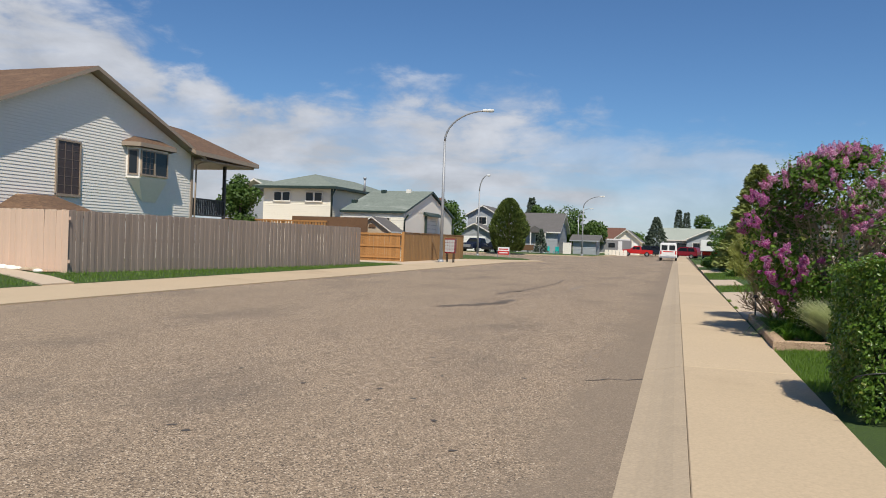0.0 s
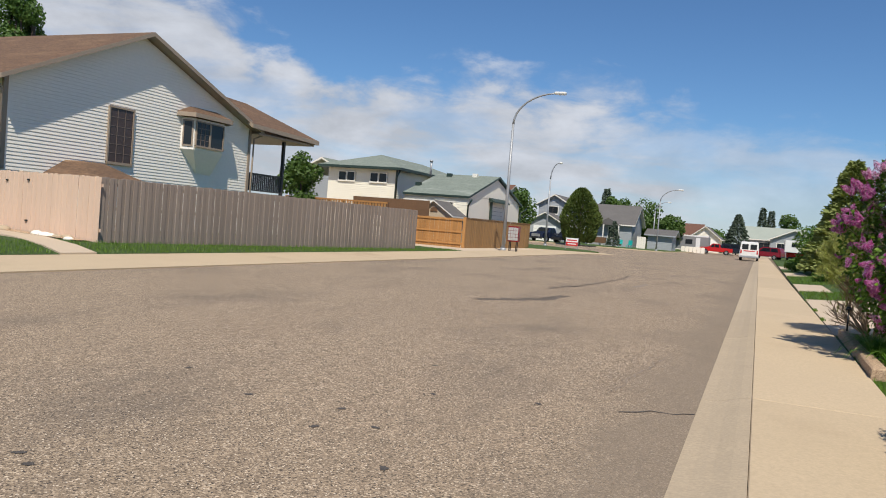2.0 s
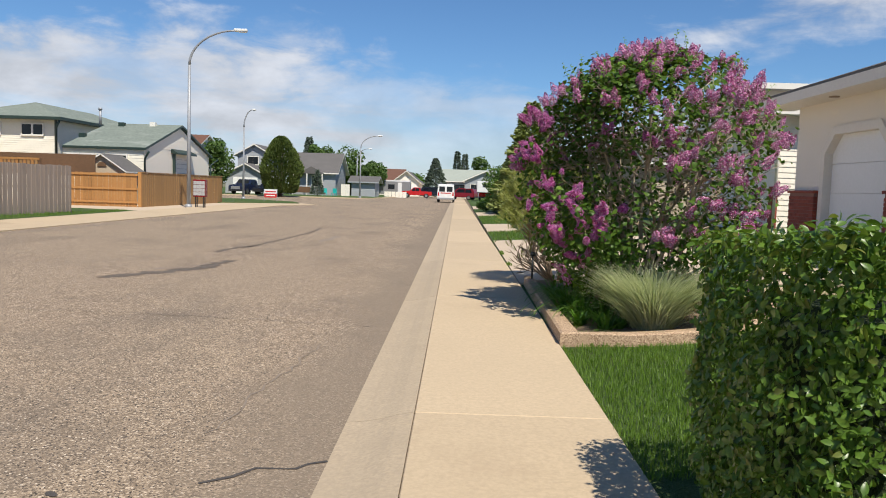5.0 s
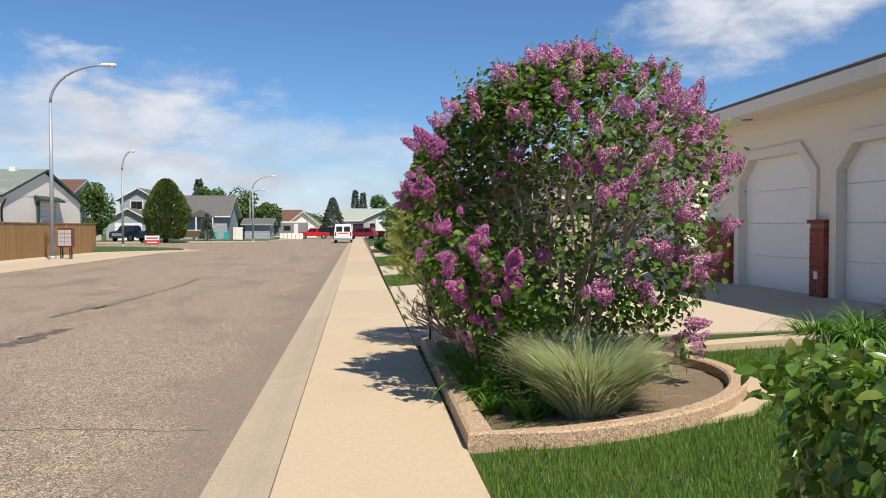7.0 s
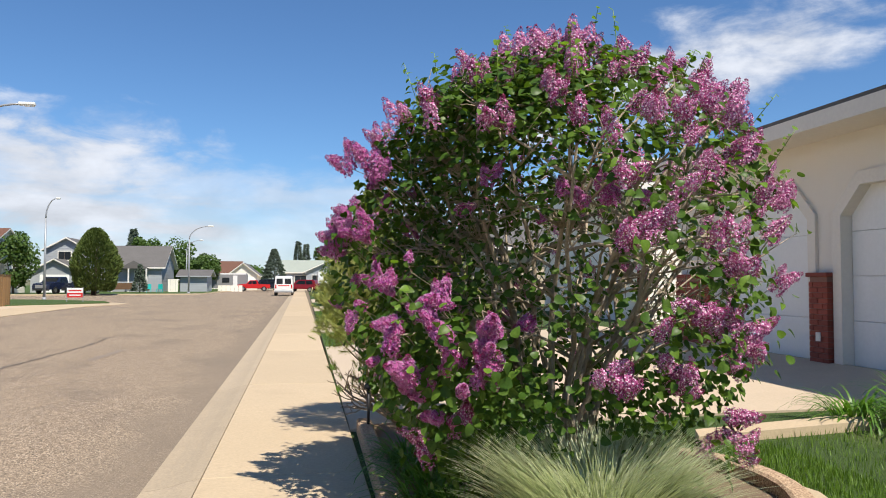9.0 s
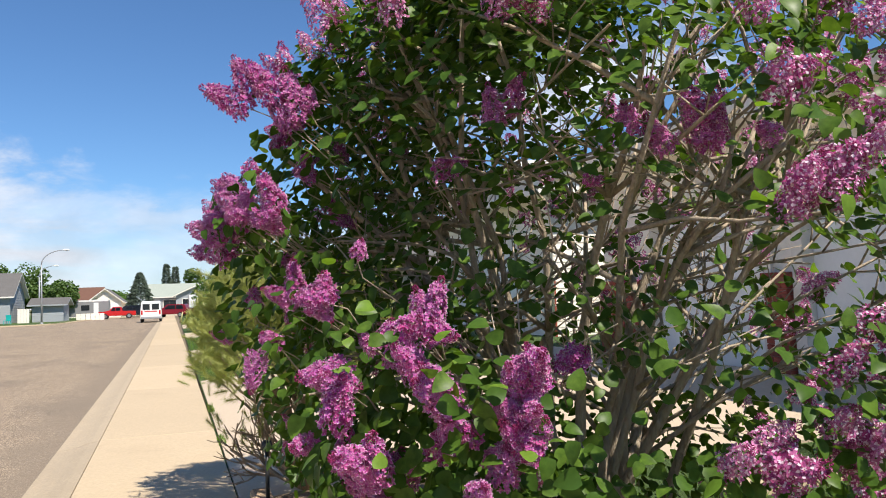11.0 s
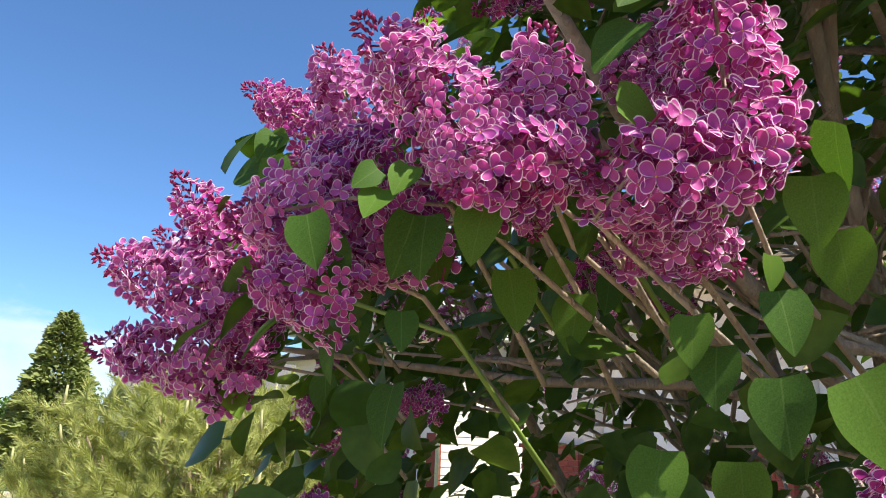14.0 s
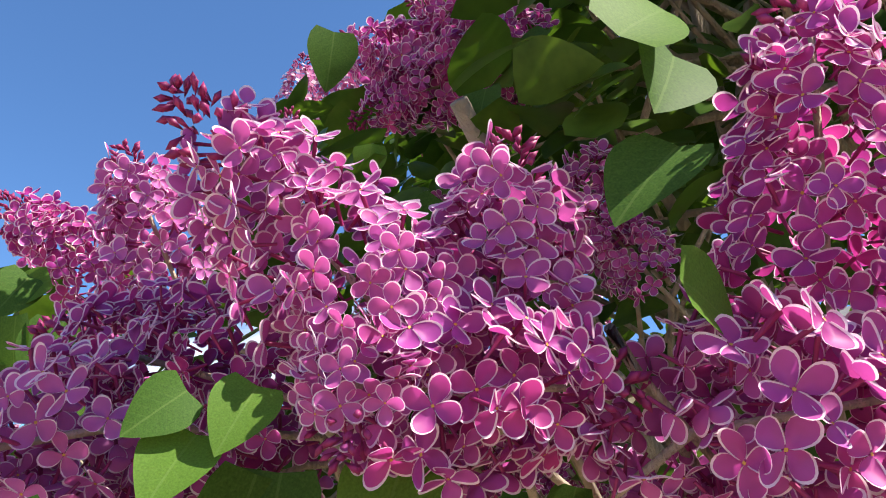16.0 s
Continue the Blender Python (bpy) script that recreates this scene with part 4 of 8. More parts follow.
# covered deck behind
roof_slab("deck_roof", [(-22.5, 31.6, 5.42), (-22.5, 37.4, 5.3), (-25.6, 35.0, 6.9), (-25.6, 31.6, 7.0)], 0.2, ROOFBROWN, h1, TRIM)
roof_slab("deck_roof", [(-22.5, 37.4, 5.3), (-34, 37.4, 5.3), (-34, 35.0, 6.9), (-25.6, 35.0, 6.9)], 0.2, ROOFBROWN, h1, TRIM)
box("deck_ceiling", -34, -22.7, 32.35, 37.2, 5.0, 5.08, TRIM, h1)
box("deck_floor", -30, -23.2, 32.32, 35.6, 1.95, 2.2, TRIM, h1)
siding_wall("deck_skirt", "x", -23.2, 32.35, 35.5, 0.1, 1.95, SIDING, h1, 1)
box("deck_post", -23.42, -23.28, 35.3, 35.44, 2.2, 5.2, RAILGREY, h1)
rail = box("deck_rail", -23.4, -23.3, 32.4, 35.4, 3.1, 3.18, RAILGREY, h1)
box("rail_foot", -23.4, -23.3, 32.4, 35.4, 2.3, 2.36, RAILGREY, rail)
bm = bmesh.new()
add_box(bm, -23.37, -23.33, -0.045, 0.045, 2.36, 3.1)
BAL = bpy.data.meshes.new("baluster")
bm.to_mesh(BAL)
bm.free()
BAL.materials.append(RAILGREY)
for i in range(19):
    ob = mesh_ob("baluster", BAL, rail)
    ob.location = (0, 32.55 + i * 0.155, 0)

# split-level house with green-grey roofs
h2 = thing("split_level_house", "split-level cream house with grey-green shingle roofs", "house")
siding_wall("wall", "y", 54.0, -32.0, -26.0, 0, 5.15, CREAM, h2, -1, 0.14)
siding_wall("wall", "x", -26.0, 54.0, 68, 0, 5.15, CREAM, h2, 1, 0.14)
box("wall", -32.0, -31.8, 54.02, 68, 0, 5.15, CREAM, h2)
hip_roof(h2, -32.0, -26.0, 54.0, 68, 5.15, 6.55, ROOFGREEN, DARKTRIM, 0.65)
for a0 in (-31.0, -28.2):
    window(h2, "y", 53.97, a0, a0 + 0.62, 4.2, 4.85, -1, WHITETRIM, GLASS)
    window(h2, "y", 53.97, a0 + 0.75, a0 + 1.37, 4.2, 4.85, -1, WHITETRIM, GLASS)
box("corner_board", -26.06, -25.94, 53.93, 54.07, 0, 5.15, DARKTRIM, h2)
downpipe(h2, [(-25.5, 53.5, 5.1), (-25.9, 53.8, 4.6), (-25.9, 53.85, 2.5)], DARKTRIM, 0.07)
siding_wall("wall", "x", -18.0, 48.6, 60.0, 0, 4.85, WHITE, h2, 1, 1.7, gable=(3.25, 54.3, 4.85))
siding_wall("wall", "y", 48.6, -22.7, -18.0, 0, 3.25, CREAM, h2, -1, 0.16)
box("wall", -25.4, -18.15, 59.8, 60.0, 0, 3.25, CREAM, h2)
gable_roof(h2, "x", -22.5, -18.0, 48.6, 60.0, 3.25, 54.3, 4.95, ROOFGREEN, DARKTRIM, 0.18, 0.14)
for a0, a1 in ((-22.4, -21.8), (-21.6, -20.9), (-20.3, -19.0)):
    window(h2, "y", 48.57, a0, a1, 2.0, 2.85, -1, WHITETRIM, GLASS)
window(h2, "x", -17.97, 53.4, 55.6, 1.4, 3.15, 1, WHITETRIM, WHITE, 1, 6)
prism("window_hood", [(-18.0, 3.5), (-17.55, 3.25), (-17.55, 3.15), (-18.0, 3.25)], 52.7, 56.2, "y", DARKTRIM, h2)
box("hood_bracket", -17.95, -17.8, 52.9, 53.05, 1.6, 3.2, DARKTRIM, h2)
downpipe(h2, [(-17.5, 48.1, 3.1), (-17.9, 48.5, 2.7), (-17.9, 48.5, 0.2)], DARKTRIM, 0.06)
downpipe(h2, [(-17.5, 60.5, 3.1), (-17.9, 60.1, 2.7), (-17.9, 60.1, 0.2)], DARKTRIM, 0.06)
bm = bmesh.new()
tube(bm, [(-25.0, 58, 5.2), (-25.0, 58, 6.25)], 0.09, 0.09, 10)
tube(bm, [(-25.0, 58, 6.25), (-25.0, 58, 6.4)], 0.14, 0.14, 10)
part("flue", bm, STEEL, h2, "galvanised flue pipe")
for x, y in ((-21.5, 53.6), (-22.5, 50.5), (-19.6, 53.9)):
    z = 3.25 + (y - 48.6) * 1.7 / 5.7 + 0.14
    box("roof_vent", x - 0.18, x + 0.18, y - 0.15, y + 0.15, z - 0.05, z + 0.22, WHITETRIM if x > -21 else DARKTRIM, h2)
box("porch_rail", -25.5, -19.0, 46.9, 47.0, 1.7, 2.5, DECKWOOD, h2)
# grey neighbour glimpsed behind
h2b = thing("grey_house", "grey sided house half hidden behind the trees", "house")
siding_wall("wall", "y", 62, -40.5, -34.5, 0, 4.9, GREYSIDE, h2b, -1, 0.16)
box("wall", -34.7, -34.5, 62.02, 72, 0, 4.9, GREYSIDE, h2b)
gable_roof(h2b, "y", 62, 72, -40.5, -34.5, 4.9, -37.5, 6.4, ROOFGREEN, WHITETRIM, 0.5, 0.15)
window(h2b, "y", 61.97, -35.6, -35.0, 2.2, 3.9, -1, WHITETRIM, GLASS)

# wooden deck rail and pergola in the yard
deck = thing("garden_deck", "brown wooden deck rail with lattice in the back yard", "deck")
for i in range(36):
    box("slat", -28.2 + i * 0.2, -28.08 + i * 0.2, 43.0, 43.05, 1.9, 2.42, CEDARDARK if i % 2 else CEDAR, deck)
box("rail", -28.3, -21.0, 42.98, 43.1, 2.34, 2.44, CEDAR, deck)
box("screen", -24.6, -19.2, 45.2, 45.26, 1.6, 2.75, DECKWOOD, deck)
for i in range(8):
    box("post", -28.2 + i * 1.02, -28.1 + i * 1.02, 43.06, 43.16, 0.0, 2.44, DECKWOOD, deck)

shed = thing("garden_shed", "small shed with dark roof behind the gate", "shed")
prism("wall", [(-20.4, 0), (-18.0, 0), (-18.0, 1.95), (-19.2, 2.75), (-20.4, 1.95)], 46.0, 48.2, "y", TANSIDE, shed)
for sg in (-1, 1):
    e = -19.2 + sg * 1.4
    roof_slab("roof", [(e, 45.8, 1.92), (-19.2, 45.8, 2.86), (-19.2, 48.4, 2.86), (e, 48.4, 1.92)], 0.08, ROOFGREY, shed, WHITETRIM)
prism("vent", [(-19.45, 2.15), (-18.95, 2.15), (-18.98, 2.3), (-19.1, 2.4), (-19.3, 2.4), (-19.42, 2.3)], 45.95, 45.99, "y", DECKWOOD, shed)

# ---- fences ----
def fence_run(name, label, p0, p1, z0a, z0b, h, material, board=0.14, gap=0.006, alt=0.02, rails=None, group=""):
    p0, p1 = Vector(p0), Vector(p1)
    d = p1 - p0
    n = int(d.length / (board + gap))
    ang = math.degrees(math.atan2(d.y, d.x))
    th = thing(name, label, "fence", (p0.x, p0.y, 0), ang, group)
    bm = bmesh.new()
    add_box(bm, 0, board, -0.009, 0.009, 0, h, bevel=0.003)
    bmesh.ops.recalc_face_normals(bm, faces=bm.faces)
    me = bpy.data.meshes.new("board")
    bm.to_mesh(me)
    bm.free()
    me.materials.append(material)
    r = random.Random(name)
    for i in range(n):
        ob = mesh_ob("board", me, th)
        k = i / n
        ob.location = (i * (board + gap), alt * (1 if i % 2 else -1) + r.gauss(0, 0.002), z0a + (z0b - z0a) * k + r.gauss(0, 0.008))
        ob.rotation_euler = (0, r.gauss(0, 0.004), 0)
    return th, d.length


fz = lambda y: 0.1 + ground_z_left(-17, y)
fence1, L1 = fence_run("board_fence", "weathered grey-brown board fence along the verge", (-16.26, 17.13), (-15.14, 34.86), 0.14, 0.13, 1.83, FENCEGREY, 0.14, -0.007, 0.011)
for z in (0.3, 1.0, 1.65):
    box("rail", 0, L1, 0.03, 0.07, z + 0.1, z + 0.19, FENCEGREY, fence1)
fence_p, Lp = fence_run("front_fence", "pinkish painted board fence with a gate beside the house", (-23.1, 18.62), (-16.17, 17.06), 0.2, 0.14, 1.83, FENCEPINK, 0.135, 0.004, 0.004)
for z in (0.4, 1.6):
    box("rail", 0.02, Lp, 0.02, 0.06, z + 0.1, z + 0.19, FENCEPINK, fence_p)
for x, z in ((3.2, 1.75), (3.2, 0.55), (1.9, 1.7)):
    box("hinge", x, x + 0.12, -0.04, -0.012, z, z + 0.05, BLACK, fence_p)
gate, Lg = fence_run("wooden_gate", "golden cedar board gate with cross rails", (-20.2, 44.4), (-16.45, 44.4), 0.05, 0.05, 1.75, CEDAR, 0.14, 0.01, 0.0)
for z in (0.25, 0.95, 1.68):
    box("rail", 0, Lg, -0.06, -0.012, z, z + 0.1, CEDAR, gate)
box("gate_post", Lg - 0.06, Lg + 0.1, -0.1, 0.06, -0.05, 1.9, CEDAR, gate)
fence2, L2 = fence_run("brown_fence", "brown stained board fence beside the pavement", (-16.4, 44.5), (-16.4, 58.1), 0.03, 0.03, 1.83, CEDARDARK, 0.14, 0.004, 0.006)
box("cap_rail", 0, L2, -0.04, 0.04, 1.865, 1.9, CEDARDARK, fence2)

# ---- garage house on the right ----
gar = thing("garage_house", "beige stucco double garage with white doors and brick piers", "house")
GX, GZ = 7.9, 0.5
D1, D2 = (18.5, 20.88), (15.45, 17.83)
DT = 2.88
for y0, y1, z0, z1 in ((20.88, 22.3, GZ - 0.3, 3.6), (17.83, 18.5, GZ - 0.3, 3.6), (9.0, 15.45, GZ - 0.3, 3.6), (18.5, 20.88, DT, 3.6), (15.45, 17.83, DT, 3.6)):
    box("front_wall", GX, GX + 0.25, y0, y1, z0, z1, STUCCO, gar)
box("side_wall", GX + 0.25, GX + 10, 22.05, 22.3, GZ - 0.3, 3.6, STUCCO, gar)
box("side_wall", GX + 0.25, GX + 10, 9.0, 9.25, GZ - 0.3, 3.6, STUCCO, gar)
box("back_wall", GX + 9.8, GX + 10, 9.25, 22.05, GZ - 0.3, 3.6, STUCCO, gar)
for d0, d1 in (D1, D2):
    # cut-off upper corners of the opening, with a moulded surround
    for y, sg in ((d0, 1), (d1, -1)):
        prism("corner_fillet", [(y, DT), (y + sg * 0.38, DT), (y, DT - 0.38)], GX + 0.002, GX + 0.11, "x", STUCCO, gar)
    c = 0.38
    e = 0.006
    path = [(d0 + e, GZ - 0.1), (d0 + e, DT - c - e), (d0 + c + e, DT - e), (d1 - c - e, DT - e), (d1 - e, DT - c - e), (d1 - e, GZ - 0.1)]
    mid = (d0 + d1) / 2
    outp = [(d0 - 0.16, GZ - 0.1), (d0 - 0.16, DT - c + 0.06), (d0 + c - 0.06, DT + 0.16), (d1 - c + 0.06, DT + 0.16), (d1 + 0.16, DT - c + 0.06), (d1 + 0.16, GZ - 0.1)]
    bm = bmesh.new()
    vs = [[bm.verts.new((x, *p)) for p in pp] for x, pp in ((GX - 0.05, path), (GX - 0.05, outp), (GX + 0.125, path), (GX - 0.003, outp))]
    for i in range(len(path) - 1):
        bm.faces.new((vs[0][i], vs[0][i + 1], vs[1][i + 1], vs[1][i]))
        bm.faces.new((vs[0][i], vs[0][i + 1], vs[2][i + 1], vs[2][i]))
        bm.faces.new((vs[1][i], vs[1][i + 1], vs[3][i + 1], vs[3][i]))
    part("door_surround", bm, CREAMTRIM, gar)
    door = thing("garage_door", "", "")
    door.parent = gar
    for k in ("label", "category"):
        if k in door:
            del door[k]
    for i in range(4):
        h = (DT - GZ) / 4
        box("door_panel", GX + 0.12, GX + 0.16, d0 + 0.01, d1 - 0.01, GZ + i * h + 0.0025, GZ + (i + 1) * h - 0.0025, DOORWHITE, door, 0.004)
    box("door_seal", GX + 0.165, GX + 0.18, d0 + 0.02, d1 - 0.02, GZ - 0.02, DT - 0.02, DOORWHITE, door)


def brick_pier(y0, y1, x0, x1, z0, z1):
    pier = box("brick_pier", x0 + 0.012, x1 - 0.005, y0 + 0.012, y1 - 0.012, z0, z1, MORTAR, gar)
    h, l = 0.065, 0.2
    bm = bmesh.new()
    add_box(bm, x0, x0 + 0.09, 0, l - 0.01, 0, h, bevel=0.004)
    bmesh.ops.recalc_face_normals(bm, faces=bm.faces)
    me = bpy.data.meshes.new("brick")
    bm.to_mesh(me)
    bm.free()
    me.materials.append(REDBRICK)
    rows = int((z1 - z0) / (h + 0.01))
    for r in range(rows):
        y = y0 - (0.1 if r % 2 else 0)
        while y < y1 - 0.02:
            a, b = max(y, y0), min(y + l - 0.01, y1)
            if b - a > 0.03:
                ob = mesh_ob("brick", me, pier)
                ob.location = (0, a, z0 + r * (h + 0.01))
                ob.scale = (1, (b - a) / (l - 0.01), 1)
            y += l
    box("pier_cap", x0 - 0.03, x1, y0 - 0.03, y1 + 0.03, z1, z1 + 0.06, REDBRICK, gar, 0.008)


brick_pier(18.02, 18.4, 7.78, 7.9, 0.42, 1.68)
brick_pier(21.1, 22.3, 7.78, 7.9, 0.42, 1.68)
box("outlet", 7.765, 7.785, 18.16, 18.25, 0.8, 0.92, WHITETRIM, gar)
roof_slab("roof", [(7.25, 8.4, 3.84), (13, 8.4, 5.8), (13, 22.9, 5.8), (7.25, 22.9, 3.84)], 0.06, ROOFGREY, gar)
roof_slab("roof", [(13, 8.4, 5.8), (18.6, 8.4, 3.84), (18.6, 22.9, 3.84), (13, 22.9, 5.8)], 0.06, ROOFGREY, gar)
for y in (9.1, 22.2):
    prism("gable_wall", [(7.95, 3.55), (17.9, 3.55), (13, 5.5)], y - 0.1, y + 0.1, "y", STUCCO, gar)
box("fascia", 7.22, 7.3, 8.4, 22.9, 3.58, 3.78, CREAMTRIM, gar)
box("soffit", 7.3, 8.0, 8.4, 22.9, 3.58, 3.62, CREAMTRIM, gar)
for y in (16.2, 20.1):
    bm = bmesh.new()
    tube(bm, [(7.6, y, 3.56), (7.6, y, 3.59)], 0.1, 0.1, 14)
    part("soffit_light", bm, TRIM, gar)

# white two-storey neighbour beyond the garage
nb = thing("white_house", "white two-storey house with dark grey hip roofs", "house")
siding_wall("wall", "x", 9.6, 27.5, 36, 0.4, 4.1, WHITE, nb, -1, 0.16)
siding_wall("wall", "y", 27.5, 9.6, 18, 0.4, 4.1, WHITE, nb, -1, 0.16)
hip_roof(nb, 9.6, 18, 27.5, 36, 3.95, 4.75, ROOFGREY, WHITETRIM, 0.6)
siding_wall("wall", "y", 29.5, 9.9, 18, 4.2, 4.95, WHITE, nb, -1, 0.16)
siding_wall("wall", "x", 9.9, 29.5, 36, 4.2, 4.95, WHITE, nb, -1, 0.16)
hip_roof(nb, 9.9, 18, 29.5, 37, 4.95, 5.7, ROOFGREY, WHITETRIM, 0.5)
box("garage_door", 9.5, 9.56, 29.2, 33.6, 0.45, 2.7, DOORWHITE, nb)
downpipe(nb, [(9.3, 27.2, 4.0), (9.55, 27.4, 3.7), (9.55, 27.45, 0.5)], WHITETRIM, 0.05)
box("wall_base", 9.55, 9.62, 27.4, 27.9, 0.4, 1.9, REDBRICK, nb)

# ---- street lamps ----
def street_lamp(x, y, h, reach, label, r=0.1, group="street lamps"):
    th = thing("street_lamp", label, "street lamp", (x, y, 0), 0, group)
    bm = bmesh.new()
    tube(bm, [(0, 0, 0), (0, 0, h * 0.8)], r, r * 0.62, 10)
    part("pole", bm, STEEL, th, smooth=True)
    bm = bmesh.new()
    pts = []
    for i in range(11):
        a = math.radians(90 * i / 10)
        pts.append((reach * 0.86 * (1 - math.cos(a)), 0, h * 0.8 + (h * 0.2 - 0.06) * math.sin(a)))
    tube(bm, pts, r * 0.62, r * 0.4, 8)
    part("arm", bm, STEEL, th, smooth=True)
    bm = bmesh.new()
    vs = add_box(bm, reach * 0.8, reach + 0.12, -0.13, 0.13, h - 0.12, h + 0.03, bevel=0.04)
    head = part("lamp_head", bm, LAMPGLASS, th)
    box("lens", reach * 0.88, reach + 0.08, -0.09, 0.09, h - 0.15, h - 0.118, LAMPGLASS, head)
    bm = bmesh.new()
    tube(bm, [(0, 0, -0.02), (0, 0, 0.25)], r * 1.7, r * 1.5, 10)
    part("base", bm, STEEL, th)
    box("access_plate", r * 0.8, r * 1.02, -0.05, 0.05, 0.5, 0.8, STEEL, th)
    return th


street_lamp(-14.45, 46.0, 9.65, 3.0, "tall galvanised street lamp with curved arm beside the fence", 0.115)
street_lamp(-18.9, 72.0, 7.95, 0.9, "galvanised street lamp on the corner lawn", 0.1)
street_lamp(-12.0, 98.0, 7.7, 2.5, "galvanised street lamp on the far pavement", 0.1)
street_lamp(-14.6, 114.0, 6.9, 2.0, "distant galvanised street lamp", 0.1)

# community mailbox
mb = thing("community_mailbox", "grey metal community mailbox on legs by the lamp", "mailbox", (-13.95, 46.2, 0), 0)
mb.scale = (0.8, 0.9, 1.0)
box("cabinet", -0.42, 0.42, 0, 0.42, 0.66, 1.6, CARMAROON, mb, 0.015, "dark red-brown housing")
for i in range(4):
    for j in range(4):
        box("door", -0.39 + i * 0.198, -0.208 + i * 0.198, -0.015, 0.0, 0.74 + j * 0.2, 0.92 + j * 0.2, MAILGREY, mb, 0.004)
for x in (-0.3, 0.24):
    for y in (0.05, 0.33):
        box("leg", x, x + 0.06, y, y + 0.06, 0, 0.72, BLACK, mb)

# lawn sign
sg = thing("lawn_sign", "red and white sign on metal legs in the grass", "sign", (-14.6, 64.5, 0.1), 8)
box("face_upper", -0.5, 0.5, -0.02, 0.02, 0.62, 0.95, SIGNWHITE, sg)
box("face_lower", -0.5, 0.5, -0.02, 0.02, 0.3, 0.62, SIGNRED, sg)
box("lettering", -0.4, 0.4, -0.024, -0.021, 0.72, 0.82, SIGNRED, sg, label="red bar of lettering")
box("lettering", -0.35, 0.35, -0.024, -0.021, 0.42, 0.5, SIGNWHITE, sg, label="white bar of lettering")
for x in (-0.52, 0.48):
    box("leg", x, x + 0.04, -0.02, 0.02, 0, 0.98, STEEL, sg)

# ---- vehicles ----
def vehicle(name, label, at, turn, L, W, H, prof, paint, glass, wheel_r=0.33, wheels=(0.18, 0.8), cat="car", z=0.0):
    """Side outline extruded to the width, tapered at the cabin; glass: quads along the side, plus front and rear screens."""
    th = thing(name, label, cat, (at[0], at[1], z), turn)
    bm = bmesh.new()
    a, b = [], []
    for px, pz in prof:
        w = W / 2 * (1 if pz < H * 0.6 else 1 - 0.28 * (pz - H * 0.6) / H)
        a.append(bm.verts.new((px * L - L / 2, -w, pz)))
        b.append(bm.verts.new((px * L - L / 2, w, pz)))
    bm.faces.new(a)
    bm.faces.new(b[::-1])
    for i in range(len(a)):
        j = (i + 1) % len(a)
        bm.faces.new((a[i], b[i], b[j], a[j]))
    bmesh.ops.bevel(bm, geom=[e for e in bm.edges], offset=0.04, segments=2, affect="EDGES")
    body = part("body", bm, paint, th, smooth=False)
    for sgn in (-1, 1):
        for g in glass:
            bm = bmesh.new()
            vs = []
            for px, pz in g:
                w = W / 2 * (1 if pz < H * 0.6 else 1 - 0.28 * (pz - H * 0.6) / H) + 0.008
                vs.append(bm.verts.new((px * L - L / 2, sgn * w, pz)))
            f = bm.faces.new(vs)
            bmesh.ops.solidify(bm, geom=[f], thickness=0.012)
            part("side_window", bm, GLASS, body)
        for wx in wheels:
            bm = bmesh.new()
            x = wx * L - L / 2
            tube(bm, [(x, sgn * (W / 2 - 0.2), wheel_r), (x, sgn * (W / 2 + 0.01), wheel_r)], wheel_r, wheel_r, 20)
            wh = part("wheel", bm, RUBBER, th)
            bm = bmesh.new()
            tube(bm, [(x, sgn * (W / 2 - 0.1), wheel_r), (x, sgn * (W / 2 + 0.02), wheel_r)], wheel_r * 0.62, wheel_r * 0.58, 14)
            part("rim", bm, CHROME, wh)
    box("bumper", -L / 2 - 0.06, -L / 2 + 0.06, -W / 2 + 0.06, W / 2 - 0.06, 0.35, 0.55, BLACK if paint is not CARWHITE else STEEL, th, 0.02)
    box("bumper", L / 2 - 0.06, L / 2 + 0.06, -W / 2 + 0.06, W / 2 - 0.06, 0.35, 0.55, BLACK, th, 0.02)
    return th


# white panel van, rear towards the walker
VAN = [(0, 0.35), (0, 1.0), (0.02, 1.95), (0.06, 2.02), (0.66, 2.02), (0.8, 1.25), (0.97, 1.05), (1.0, 0.85), (1.0, 0.35)]
van = vehicle("van", "white work van parked by the kerb with red lettering", (-1.3, 90.3), 90, 5.0, 1.85, 2.02, VAN, CARWHITE, [[(0.06, 1.2), (0.3, 1.2), (0.3, 1.78), (0.06, 1.78)], [(0.6, 1.2), (0.76, 1.2), (0.67, 1.78), (0.6, 1.78)]], 0.34, cat="van")
for y in (-0.72, 0.1):
    box("rear_window", -2.49, -2.455, y, y + 0.62, 1.2, 1.75, GLASS, van)
for y in (-0.86, 0.72):
    box("tail_light", -2.52, -2.47, y, y + 0.14, 0.75, 1.15, REDLENS, van)
box("lettering", -2.515, -2.5, -0.55, 0.55, 1.0, 1.1, SIGNRED, van, label="red bar of lettering")
box("plate", -2.53, -2.5, -0.16, 0.16, 0.65, 0.78, SIGNWHITE, van)
bm = bmesh.new()
for y in (-0.6, 0.6):
    tube(bm, [(-2.2, y, 2.0), (-2.2, y, 2.18), (0.6, y, 2.18), (0.6, y, 2.0)], 0.025, 0.025, 6)
part("roof_rack", bm, STEEL, van)

